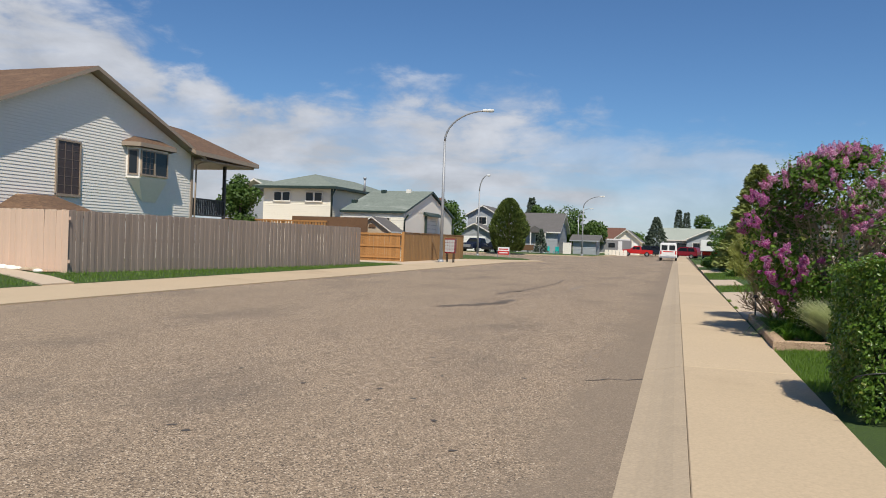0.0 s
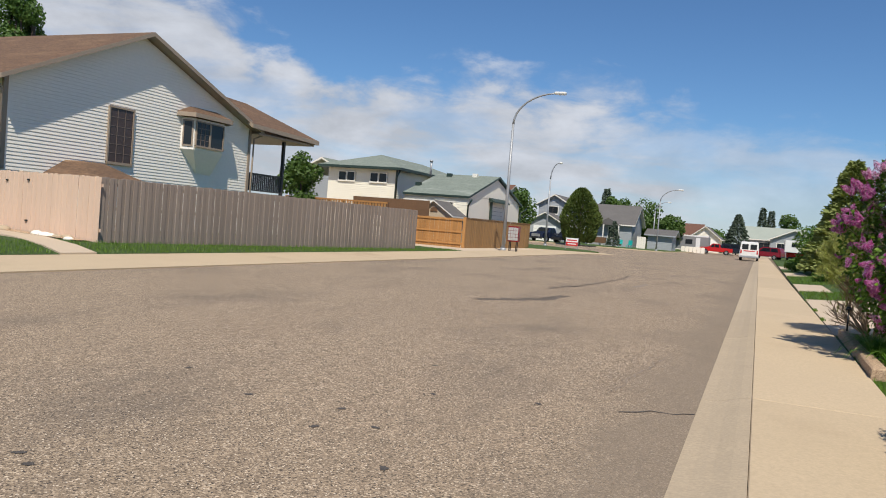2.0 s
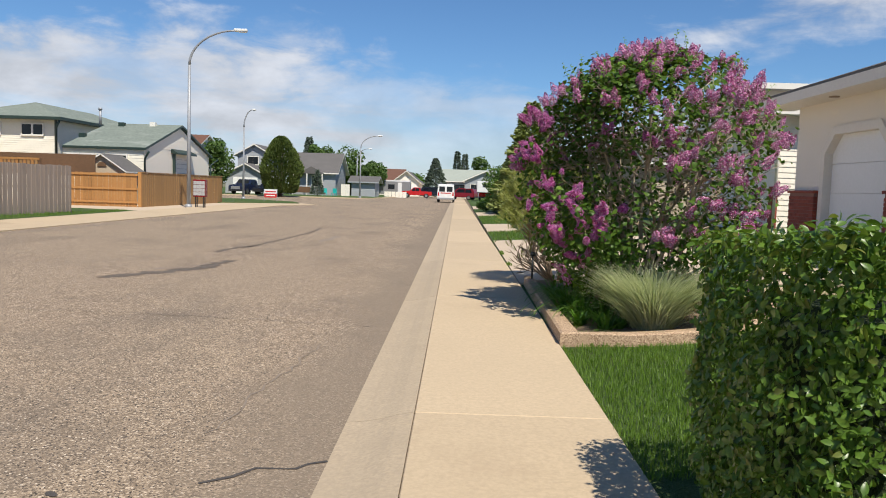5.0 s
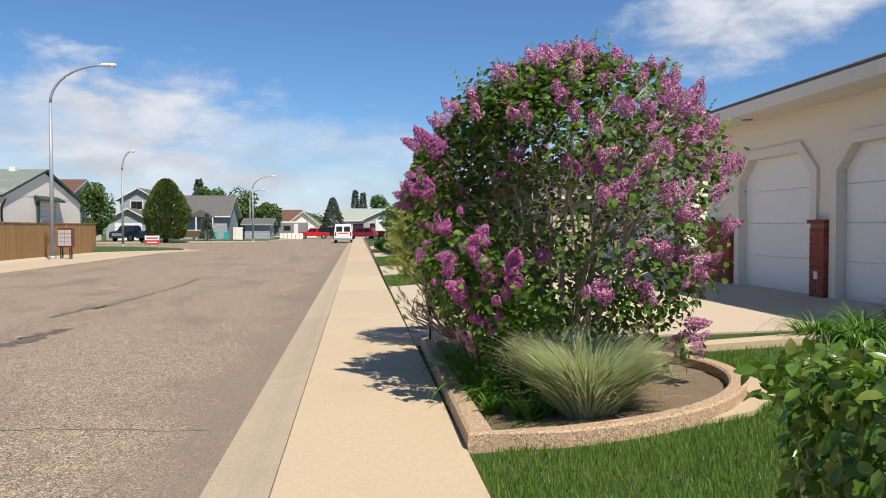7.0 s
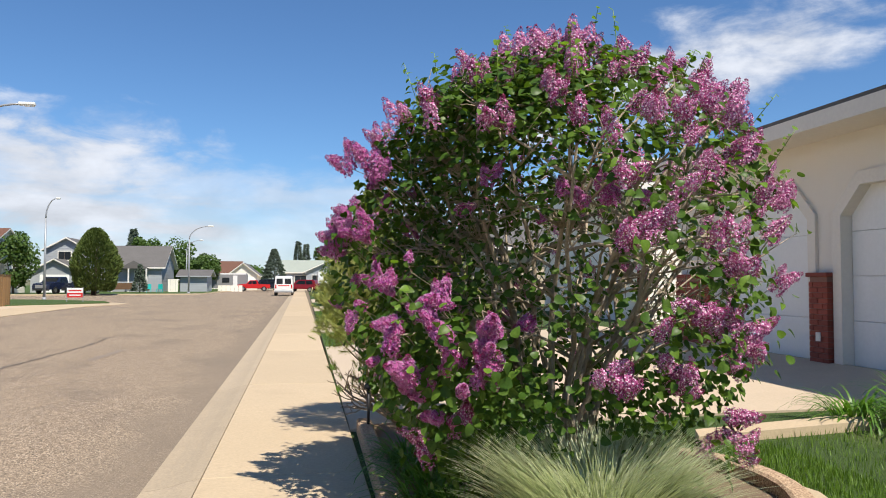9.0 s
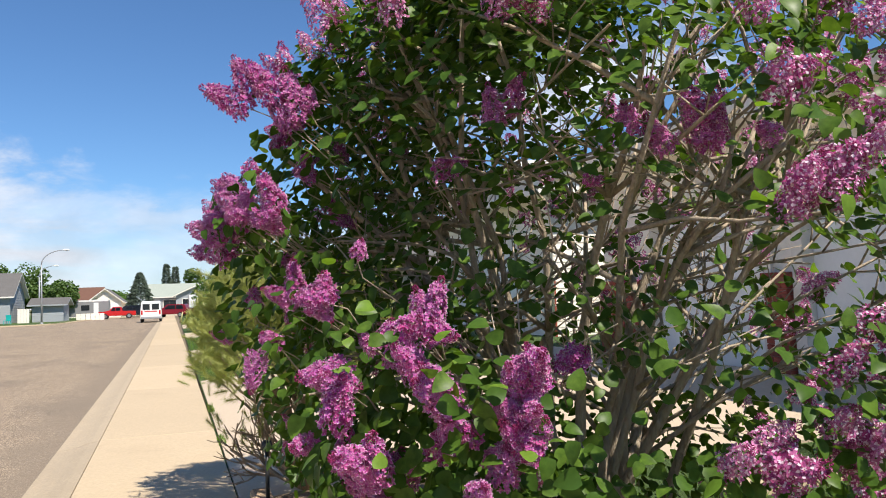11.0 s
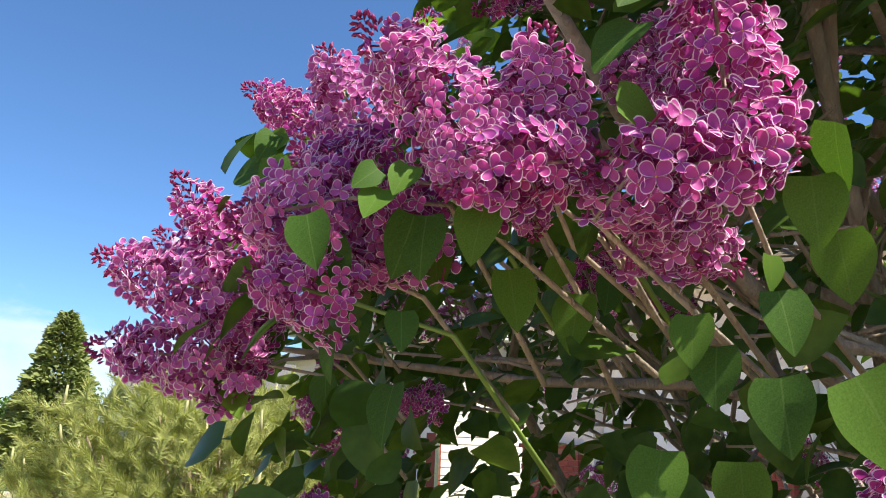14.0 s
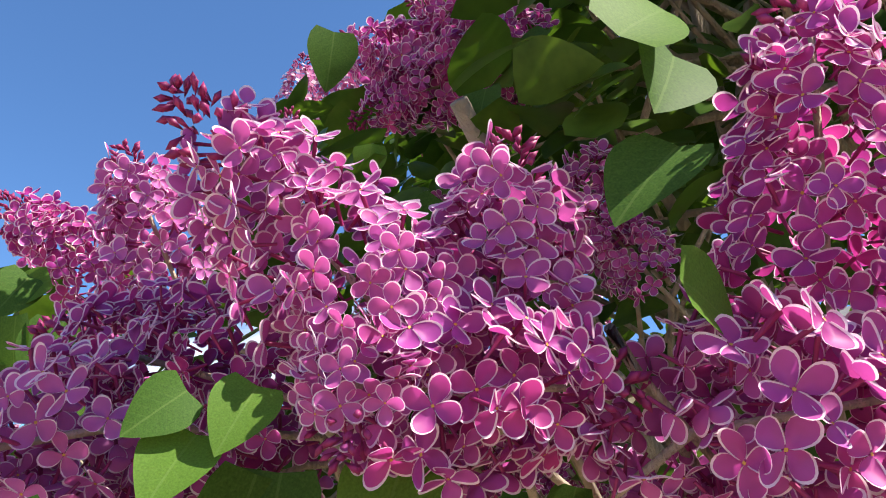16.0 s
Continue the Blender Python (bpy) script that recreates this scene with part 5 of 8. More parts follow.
PICKUP = [(0, 0.45), (0, 1.12), (0.36, 1.12), (0.38, 1.72), (0.42, 1.8), (0.6, 1.8), (0.7, 1.2), (0.97, 1.08), (1.0, 0.9), (1.0, 0.45)]
PW = [[(0.4, 1.18), (0.53, 1.18), (0.53, 1.68), (0.41, 1.68)], [(0.545, 1.18), (0.66, 1.18), (0.6, 1.68), (0.545, 1.68)]]
SUV = [(0, 0.4), (0, 1.0), (0.05, 1.55), (0.12, 1.62), (0.55, 1.62), (0.7, 1.05), (0.95, 0.95), (1.0, 0.75), (1.0, 0.4)]
SW = [[(0.08, 1.05), (0.3, 1.05), (0.3, 1.5), (0.12, 1.5)], [(0.32, 1.05), (0.63, 1.05), (0.53, 1.5), (0.32, 1.5)]]
t1 = vehicle("pickup_truck", "dark blue pickup truck parked on the drive", (-25.7, 97.5), 255, 5.4, 1.95, 1.8, PICKUP, CARBLUE, PW, 0.38, cat="pickup truck", z=0.1)
box("windscreen", 0.62, 1.0, -0.7, 0.7, 1.22, 1.7, GLASS, t1)
box("grille", 2.66, 2.72, -0.6, 0.6, 0.6, 0.95, CHROME, t1)
t2 = vehicle("car", "black hatchback parked on the drive", (-22.9, 97), 250, 4.4, 1.8, 1.5, [(a, b * 0.93) for a, b in SUV], CARBLACK, [[(a, b * 0.93) for a, b in g] for g in SW], 0.32, z=0.1)
t3 = vehicle("pickup_truck", "bright red pickup truck parked across the street's end", (-6.3, 119.5), 180, 4.6, 1.8, 1.6, [(a, b * 0.86) for a, b in PICKUP], CARRED, [[(a, b * 0.86) for a, b in g] for g in PW], 0.34, cat="pickup truck", z=0.02)
t4 = vehicle("car", "maroon car parked near the street's end", (0.4, 112), 160, 4.4, 1.8, 1.5, SUV, CARMAROON, SW, 0.32, z=0.02)
t5 = vehicle("car", "dark parked car at the street's end", (-3.6, 121), 0, 4.4, 1.8, 1.45, SUV, CARBLACK, SW, 0.32, z=0.06)
t6 = vehicle("pickup_truck", "red pickup truck under a white camper", (3.6, 102), 270, 5.2, 1.9, 1.8, PICKUP, CARRED, PW, 0.38, cat="pickup truck", z=0.15)
cp = thing("truck_camper", "white truck camper on a red pickup", "camper", (3.4, 101.2, 0.9), 90)
prism("shell", [(-2.6, 0.3), (-2.6, 1.7), (1.9, 1.75), (2.2, 1.4), (1.6, 0.9), (0.4, 0.8), (0.3, 0.3)], -1.1, 1.1, "y", CARWHITE, cp, bevel=0.05)
box("window", -1.6, -0.7, 1.1, 1.12, 0.95, 1.35, GLASS, cp)
box("window", -2.62, -2.6, -0.5, 0.4, 0.95, 1.35, GLASS, cp)
tr = thing("travel_trailer", "grey and white travel trailer with dark front", "trailer", (-9.9, 122.5, 0.02), 0)
prism("shell", [(-2.5, 0.4), (-2.6, 1.2), (-2.1, 2.3), (-1.6, 2.5), (2.4, 2.5), (2.5, 2.3), (2.5, 0.4)], -1.1, 1.1, "y", TRAILERGREY, tr, bevel=0.05)
box("front_cap", -2.62, -1.7, -1.05, 1.05, 0.6, 2.2, BLACK, tr, 0.1)
box("roof_strip", -1.5, 2.4, -1.12, 1.12, 2.35, 2.55, CARWHITE, tr)
box("window", -0.9, 0.1, -1.13, -1.1, 1.2, 1.9, GLASS, tr)
box("door", 0.6, 1.2, -1.14, -1.1, 0.5, 2.2, CARWHITE, tr)
for x in (-0.3, 0.5):
    bm = bmesh.new()
    tube(bm, [(x, -1.1, 0.34), (x, -0.9, 0.34)], 0.34, 0.34, 16)
    part("wheel", bm, RUBBER, tr)

# ---- far houses ----
def simple_house(name, label, x0, x1, y0, y1, eave, ridge, axis, wall, roof, trim, wins=(), door=None):
    th = thing(name, label, "house")
    siding_wall("wall", "y", y0, x0, x1, 0, eave if axis == "x" else ridge, wall, th, -1, 0.2, gable=None if axis == "x" else (eave, (x0 + x1) / 2, ridge))
    siding_wall("wall", "x", x1, y0, y1, 0, eave if axis == "y" else ridge, wall, th, 1, 0.2, gable=None if axis == "y" else (eave, (y0 + y1) / 2, ridge))
    box("wall", x0, x0 + 0.2, y0 + 0.02, y1, 0, eave, wall, th)
    if axis == "x":
        gable_roof(th, "x", x0, x1, y0, y1, eave, (y0 + y1) / 2, ridge, roof, trim, 0.5, 0.16)
    else:
        gable_roof(th, "y", y0, y1, x0, x1, eave, (x0 + x1) / 2, ridge, roof, trim, 0.5, 0.16)
    for u0, u1, z0, z1 in wins:
        window(th, "y", y0 - 0.03, u0, u1, z0, z1, -1, WHITETRIM, GLASS, 2, 1, 0.1)
    if door:
        u0, u1, z1 = door
        for i in range(4):
            box("garage_door_panel", u0, u1, y0 - 0.06, y0 - 0.025, 0.1 + i * (z1 - 0.1) / 4 + 0.01, 0.1 + (i + 1) * (z1 - 0.1) / 4 - 0.01, DOORWHITE, th)
    return th


simple_house("garage_wing", "grey house garage with a white door", -30.4, -25.2, 104, 112, 2.5, 3.9, "y", GREYSIDE, ROOFGREY, WHITETRIM, (), (-29.4, -26.2, 2.2))
simple_house("grey_two_storey_house", "grey two-storey house with white windows", -30.0, -25.4, 108, 116, 5.3, 6.6, "y", GREYSIDE, ROOFGREY, WHITETRIM, [(-28.6, -27.2, 4.0, 5.0)])
gh = simple_house("grey_bungalow", "grey bungalow with a small porch gable", -23.4, -17.0, 110, 119, 3.3, 5.9, "x", GREYSIDE, ROOFGREY, WHITETRIM, [(-20.2, -18.8, 1.3, 2.7)])
prism("porch_gable", [(-22.0, 3.0), (-20.2, 4.0), (-18.4, 3.0)], 109.0, 110.2, "y", ROOFGREY, gh)
box("porch_rail", -22.8, -20.2, 108.6, 108.7, 0.4, 1.2, DECKWOOD, gh)
for x in (-22.7, -20.8, -18.7):
    box("porch_post", x, x + 0.15, 108.7, 108.85, 0, 3.0, WHITETRIM, gh)
simple_house("garage_shed", "grey garage shed with flat eave", -14.9, -11.6, 111, 116, 2.1, 2.8, "x", GREYSIDE, ROOFGREY, GREYSIDE)
simple_house("brown_roof_house", "white house with a red-brown roof", -17.0, -10.4, 141, 152, 2.6, 4.7, "x", WHITE, ROOFRED, WHITETRIM, [(-12, -11, 1.2, 2.2)])
simple_house("white_gable_house", "white gabled house at the street's end", -11.6, -7.0, 139, 150, 2.5, 4.3, "y", WHITE, ROOFGREY, WHITETRIM, (), (-8.9, -7.5, 2.1))
simple_house("pale_roof_house", "pale house with a grey-green roof", -3.6, 6.6, 150, 162, 3.0, 5.2, "x", GREYSIDE, ROOFPALE, WHITETRIM, [(-1, 1, 1.2, 2.4)])
simple_house("grey_gable_house", "grey house with dark roof beside the end of the street", 1.0, 8.0, 138, 148, 3.0, 4.6, "y", GREYSIDE, ROOFGREY, WHITETRIM, [(2, 3.4, 1.2, 2.4)])
simple_house("red_roof_house", "house with red-brown roof behind the corner", -40, -31, 92, 104, 4.6, 7.0, "x", WHITE, ROOFRED, WHITETRIM, [(-33.5, -32, 2.6, 3.8)])
simple_house("right_house", "beige house with grey roof along the street", 10, 20, 44, 56, 3.2, 5.2, "x", TANSIDE, ROOFGREY, WHITETRIM)
simple_house("right_house", "pale house with grey roof along the street", 11, 21, 66, 80, 3.2, 5.2, "x", WHITE, ROOFGREY, WHITETRIM)
simple_house("house_behind", "grey sided house behind the walker", 9, 19, -16, -4, 3.2, 5.2, "x", TANSIDE, ROOFGREY, WHITETRIM)
simple_house("house_behind", "cream house across the street behind", -36, -24, -14, 2, 4.2, 6.5, "x", CREAM, ROOFBROWN, WHITETRIM)
vf = thing("white_fence", "white panel fence by the far garage", "fence", (-10.9, 117, 0))
for i in range(6):
    box("panel", i * 0.55, i * 0.55 + 0.5, -0.03, 0.03, 0, 0.85, WHITE, vf)
vf2 = thing("white_fence", "white panel fence beside the grey bungalow", "fence", (-15.9, 108, 0))
for i in range(4):
    box("panel", i * 0.3, i * 0.3 + 0.28, -0.03, 0.03, 0, 1.7, WHITE, vf2)
ch = thing("garden_chair", "turquoise plastic garden chair on the lawn", "chair", (-17.4, 104, 0.1), 10)
box("seat", -0.28, 0.28, -0.25, 0.25, 0.36, 0.42, TEAL, ch)
box("backrest", -0.28, 0.28, 0.2, 0.27, 0.42, 1.0, TEAL, ch)
for x in (-0.28, 0.22):
    for y in (-0.25, 0.2):
        box("leg", x, x + 0.06, y, y + 0.06, 0, 0.36, TEAL, ch)
copy_thing(ch, pose(-16.3, 104.6, 0.1, 0, 0, -20))

# ---- trees and shrubs ----
LEAF_FAR = leaf_template(0.7, 0, 0.2, 0.2, 3)


def leafy(name, label, at, h, r, trunk_h, n, leaf, material, seed, cat="tree", squash=1.0, group="", clumps=18, limbs=7):
    rg = random.Random(seed)
    th = thing(name, label, cat, at, 0, group)
    bm = bmesh.new()
    tr = max(0.03, h * 0.022)
    tube(bm, [(0, 0, -0.1), (rg.uniform(-0.05, 0.05), 0, trunk_h), (rg.uniform(-0.1, 0.1), rg.uniform(-0.1, 0.1), h * 0.75)], tr, tr * 0.35, 8)
    cz = trunk_h + (h - trunk_h) * 0.5
    cl = []
    for i in range(clumps):
        p = blob_points(1, rg)[0]
        cl.append(Vector((p.x * r * 0.72, p.y * r * 0.72, cz + p.z * (h - trunk_h) * 0.42 * squash)))
    for c in cl[:limbs]:
        tube(bm, [(0, 0, trunk_h * 0.9), c * 0.55 + Vector((0, 0, trunk_h * 0.3)), c], tr * 0.45, tr * 0.1, 5)
    part("trunk", bm, TRUNK, th)
    ms = []
    per = n // clumps
    for c in cl:
        cr = r * rg.uniform(0.32, 0.55)
        for p in blob_points(per, rg, cr):
            d = (p.normalized() + Vector((rg.uniform(-1, 1), rg.uniform(-1, 1), rg.uniform(-0.6, 0.8)))).normalized()
            q = c + p
            if q.z < trunk_h * 0.6:
                q.z = trunk_h * 0.6 + rg.random() * 0.3
            ms.append(place(q, d, rg.uniform(0, 6.28), leaf * rg.uniform(0.7, 1.3)))
    merged("crown", LEAF_FAR, ms, [material], th, kind="stuff")
    return th


SPRAY = ([(0, 0, 0), (-0.22, 0.35, 0.02), (0, 0.45, 0.08), (0.22, 0.35, 0.02), (-0.1, 0.8, -0.05), (0.1, 0.8, -0.05), (0, 1, -0.12)],
         [(0, 2, 1), (0, 3, 2), (1, 2, 4), (2, 3, 5), (2, 5, 6, 4)], [0] * 5)


def conifer(name, label, at, h, r, n, size, material, seed, base=0.08, power=1.0, cat="tree", tiers=None, up=-0.15, inner=0.55):
    rg = random.Random(seed)
    th = thing(name, label, cat, at)
    bm = bmesh.new()
    tube(bm, [(0, 0, -0.1), (0, 0, h * 0.95)], max(0.06, h * 0.02), 0.015, 7)
    part("trunk", bm, TRUNK, th)
    ms = []
    for i in range(n):
        t = rg.random() ** 1.35
        z = h * (base + (1 - base) * t)
        rr = r * (1 - t) ** power
        if tiers:
            rr *= 0.72 + 0.28 * (1 - (t * tiers % 1.0))
        rr *= 0.88 + 0.22 * noise.noise(Vector((math.cos(i) * 1.3, z * 1.2 / max(r, 0.5), seed)))
        a = rg.uniform(0, 2 * math.pi)
        k = inner + (1 - inner) * rg.random() ** 0.5
        p = Vector((math.cos(a) * rr * k, math.sin(a) * rr * k, z))
        d = Vector((math.cos(a), math.sin(a), up + rg.gauss(0, 0.25)))
        q = d.to_track_quat("Y", "Z").to_matrix().to_4x4()
        s = size * rg.uniform(0.7, 1.25)
        ms.append(Matrix.Translation(p) @ q @ Matrix.Rotation(rg.gauss(0, 0.9), 4, "Y") @ Matrix.Diagonal((s, s, s, 1)))
    merged("crown", SPRAY, ms, [material], th, kind="stuff")
    return th


def egg_cedar(name, label, at, h, r, n, size, material, seed):
    rg = random.Random(seed)
    th = thing(name, label, "tree", at)
    bm = bmesh.new()
    for i in range(4):
        tube(bm, [(rg.uniform(-0.3, 0.3), rg.uniform(-0.3, 0.3), -0.1), (rg.uniform(-0.5, 0.5), rg.uniform(-0.5, 0.5), h * 0.8)], 0.12, 0.03, 6)
    part("trunk", bm, TRUNK, th)
    ms = []
    for i in range(n):
        t = rg.random()
        z = 0.35 + (h - 0.35) * t
        rr = r * (math.sin(math.pi * min(1, 0.16 + 0.84 * t ** 0.9)) ** 0.62)
        a = rg.uniform(0, 2 * math.pi)
        rr *= 0.93 + 0.16 * noise.noise(Vector((math.cos(a) * 2, math.sin(a) * 2, z * 0.8)))
        k = 0.75 + 0.25 * rg.random() ** 0.5
        p = Vector((math.cos(a) * rr * k, math.sin(a) * rr * k, z))
        d = Vector((math.cos(a) * 0.7, math.sin(a) * 0.7, 0.9 + rg.gauss(0, 0.3)))
        q = d.to_track_quat("Y", "Z").to_matrix().to_4x4()
        s = size * rg.uniform(0.7, 1.3)
        ms.append(Matrix.Translation(p) @ q @ Matrix.Rotation(rg.uniform(0, 6.28), 4, "Y") @ Matrix.Diagonal((s, s, s, 1)))
    merged("crown", SPRAY, ms, [material], th, kind="stuff")
    return th


egg_cedar("cedar_tree", "large egg-shaped green cedar on the corner", (-20.2, 91.5, 0.05), 6.6, 2.35, 9000, 0.34, CEDARLEAF, 1)
leafy("tree", "green leafy tree behind the deck", (-26.9, 42.5, 0), 5.2, 1.45, 1.4, 4200, 0.19, DARKLEAF, 2)
leafy("tree", "small green tree by the side street", (-29.6, 96.5, 0), 6.3, 2.4, 1.2, 3600, 0.3, DARKLEAF, 3)
leafy("tree", "broad green tree behind the grey bungalow", (-16.9, 124, 0), 6.8, 3.2, 1.8, 4600, 0.36, DARKLEAF, 4)
leafy("tree", "green tree behind the garage shed", (-12.9, 121, 0), 5.4, 1.7, 1.3, 3600, 0.32, DARKLEAF, 5)
leafy("tree", "leafy tree behind the bungalow roof", (-22.5, 128, 0), 8.0, 2.6, 2, 3000, 0.36, DARKLEAF, 6)
conifer("spruce_tree", "dark spruce behind the bungalow roof", (-25.5, 134, 0), 9.4, 2.4, 2600, 0.6, SPRUCE, 7)
conifer("spruce_tree", "blue-green spruce at the street's end", (-3.9, 130, 0), 6.4, 2.7, 4600, 0.45, SPRUCE, 8, 0.06, 0.85, tiers=9)
conifer("spruce_tree", "small spruce before the grey bungalow", (-17.8, 101, 0.1), 3.3, 1.0, 1500, 0.25, SPRUCE, 9)
for i, (x, y, hh) in enumerate(((-0.6, 168, 9.5), (1.0, 170, 9.0))):
    conifer("spruce_tree", "tall dark spruce behind the end houses", (x, y, 0), hh, 1.5, 1800, 0.6, SPRUCE, 20 + i)
leafy("tree", "green tree behind the end houses", (4.4, 168, 0), 8.5, 1.9, 3, 2400, 0.4, DARKLEAF, 11)
leafy("tree", "green tree between the end houses", (-8.6, 158, 0), 4.2, 2.6, 1, 2200, 0.4, SHRUBLEAF, 12)
for i, (x, y) in enumerate(((-55.6, 44), (-53.7, 44.5), (-62.4, 44), (-65, 44.6))):
    leafy("poplar_tree", "tall poplar behind the corner house", (x, y, 0), 20.5 - 1.2 * (i % 2), 2.2, 2.5, 9000, 0.24, POPLAR, 30 + i, clumps=30)
leafy("tree", "distant green tree along the street", (8.5, 84, 0.4), 5.0, 2.6, 1.2, 3000, 0.34, DARKLEAF, 40)
leafy("tree", "dark red-leaved tree along the street", (6.2, 70, 0.3), 4.2, 1.8, 1.1, 2400, 0.28, mat("dark_red_leaf", (0.07, 0.035, 0.03), (0.05, 0.05, 0.025), 2, 30, 0.5, 0.0), 41)
leafy("round_shrub", "round bright green shrub beside the pavement", (2.95, 55, 0.1), 2.9, 1.3, 0.3, 5200, 0.14, SHRUBLEAF, 42, "shrub", clumps=26)
for i, (x, y, s) in enumerate(((1.9, 57, 0.5), (2.6, 40.5, 0.45), (3.4, 41.2, 0.4), (2.0, 64, 0.5), (2.7, 72, 0.6), (3.3, 79, 0.7))):
    leafy("low_shrub", "low clipped green shrub beside the pavement", (x, y, 0.05), s * 1.25, s, 0.08, 900, 0.09, SHRUBLEAF, 50 + i, "shrub", group="low shrubs by the pavement")
conifer("cedar_tree", "tall dark green conifer beside a driveway", (4.4, 50, 0.3), 6.3, 2.5, 9000, 0.36, OLIVE, 60, 0.03, 0.75, inner=0.7, up=0.3, tiers=6)
conifer("cedar_tree", "lower dark green conifer beside a driveway", (3.7, 52, 0.2), 3.9, 1.6, 5000, 0.3, OLIVE, 61, 0.03, 0.75, inner=0.7, up=0.3)

# ---- planting bed ----
BED = [(1.44, 16.7), (1.42, 14.4), (1.42, 11.98), (2.0, 11.95), (2.6, 12.02), (3.2, 12.25), (3.65, 12.7), (3.85, 13.3), (3.77, 13.95), (3.4, 14.5), (3.1, 15.2), (2.9, 16.0), (2.8, 16.7)]
SMOOTH = BED[:3]
for k in range(3, len(BED) - 1):
    p0, p1, p2, p3 = (Vector(BED[min(q, len(BED) - 1)]) for q in (k - 1, k, k + 1, k + 2))
    for t in (0, 0.25, 0.5, 0.75):
        SMOOTH.append(tuple(0.5 * (2 * p1 + (p2 - p0) * t + (2 * p0 - 5 * p1 + 4 * p2 - p3) * t * t + (3 * p1 - p0 - 3 * p2 + p3) * t ** 3)))
BED = SMOOTH + BED[-1:]
bed = thing("planting_bed", "raised planting bed edged in pebbled concrete", "planting bed", kind="structure")
bm = bmesh.new()
BH, BW = 0.24, 0.075
secs = []
for i, (x, y) in enumerate(BED):
    a, b = BED[max(0, i - 1)], BED[min(len(BED) - 1, i + 1)]
    d = Vector((b[0] - a[0], b[1] - a[1])).normalized()
    nx, ny = -d.y, d.x
    z0 = ground_z_right(x) - 0.12
    zt = max(0.09, ground_z_right(x)) + 0.12 + 0.02 * min(1, max(0, (i - 8) / 10))
    k = 1.35 if i == 2 else 1
    secs.append([bm.verts.new((x + nx * w * k, y + ny * w * k, z)) for w, z in ((-BW, z0), (-BW * 0.95, zt - 0.015), (-BW * 0.7, zt), (BW * 0.7, zt), (BW * 0.95, zt - 0.015), (BW, z0))])
for a, b in zip(secs, secs[1:]):
    for k in range(5):
        bm.faces.new((a[k], a[k + 1], b[k + 1], b[k]))
bm.faces.new(secs[0])
bm.faces.new(secs[-1][::-1])
part("edging", bm, PEBBLE, bed)
bm = bmesh.new()
ctr = bm.verts.new((2.4, 14.2, 0.26))
ring = [bm.verts.new((x, y, max(0.09, ground_z_right(x)) + 0.045)) for x, y in BED]
for a, b in zip(ring, ring[1:] + ring[:1]):
    bm.faces.new((a, b, ctr))
bmesh.ops.subdivide_edges(bm, edges=list(bm.edges), cuts=4, use_grid_fill=True)
for v in bm.verts:
    v.co.z += 0.02 * noise.noise(v.co * 3) + 0.012 * noise.noise(v.co * 11)
part("soil", bm, SOIL, bed, "dry bare garden soil", smooth=True)
STRIP = [(3.1, 12.08), (3.52, 12.2), (3.92, 12.6), (4.08, 13.2), (4.0, 13.8), (3.88, 13.75), (3.93, 13.2), (3.75, 12.7), (3.4, 12.3)]
quad_slab("mowing_strip", [(x, y, ground_z_right(x) + 0.035) for x, y in STRIP], 0.1, CONCRETE, bed)


# ---- grass ----
BLADE_T = ([(-0.045, 0, 0), (0.045, 0, 0), (-0.03, 0.08, 0.5), (0.03, 0.08, 0.5), (0, 0.3, 1)], [(0, 1, 3, 2), (2, 3, 4)], [0, 0])


def lawn(name, label, x0, x1, y0, y1, n, size, fz, seed, inside=None, lift=0.0):
    rg = random.Random(seed)
    ms = []
    while len(ms) < n:
        x, y = rg.uniform(x0, x1), rg.uniform(y0, y1)
        if inside and not inside(x, y):
            continue
        s = size * rg.uniform(0.6, 1.35)
        tilt = Matrix.Rotation(rg.gauss(0, 0.3), 4, "X")
        ms.append(Matrix.Translation((x, y, fz(x, y) + lift)) @ Matrix.Rotation(rg.uniform(0, 6.28), 4, "Z") @ tilt @ Matrix.Diagonal((s * 1.2, s, s, 1)))
    ob = merged(name, BLADE_T, ms, [BLADE], None, smooth=True)
    return tagged(ob, label, "grass", kind="stuff")


def in_bed(x, y, grow=0.1):
    for ring in (BED, STRIP):
        n, c = len(ring), False
        for i in range(n):
            (xa, ya), (xb, yb) = ring[i], ring[(i + 1) % n]
            if (ya > y) != (yb > y) and x < (xb - xa) * (y - ya) / (yb - ya) + xa:
                c = not c
        if c:
            return True
    return any((x - a) ** 2 + (y - b) ** 2 < (grow + 0.02) ** 2 for a, b in BED)


gzr = lambda x, y: ground_z_right(x)
lawn("lawn_grass", "green mown lawn grass by the bed", 1.33, 4.6, 8.6, 14.8, 46000, 0.05, gzr, 1, lambda x, y: not in_bed(x, y) and y < 14.4 + (x - 4) * 0.2)
lawn("lawn_grass", "green mown lawn grass before the garage", 4.0, 7.6, 9.5, 15.0, 12000, 0.06, gzr, 2, lambda x, y: not in_bed(x, y, 0.3))
lawn("lawn_grass", "green grass strip between the driveways", 1.33, 5, 26.8, 31.4, 6000, 0.08, gzr, 3)
lawn("lawn_grass", "green grass patch beside the pavement", 1.33, 5, 37.2, 46.8, 5000, 0.1, gzr, 4)
lawn("verge_grass", "green verge grass beneath the fence", -16.8, -14.35, 10, 38.5, 9000, 0.09, lambda x, y: 0.1 + ground_z_left(x, y), 5, lambda x, y: not (14.2 + 0.4 * (-14.29 - x) < y < 15.4 + 0.41 * (-14.29 - x)) and not (x < -15.1 and y > 17.1 + (x + 16.26) * 15.8))
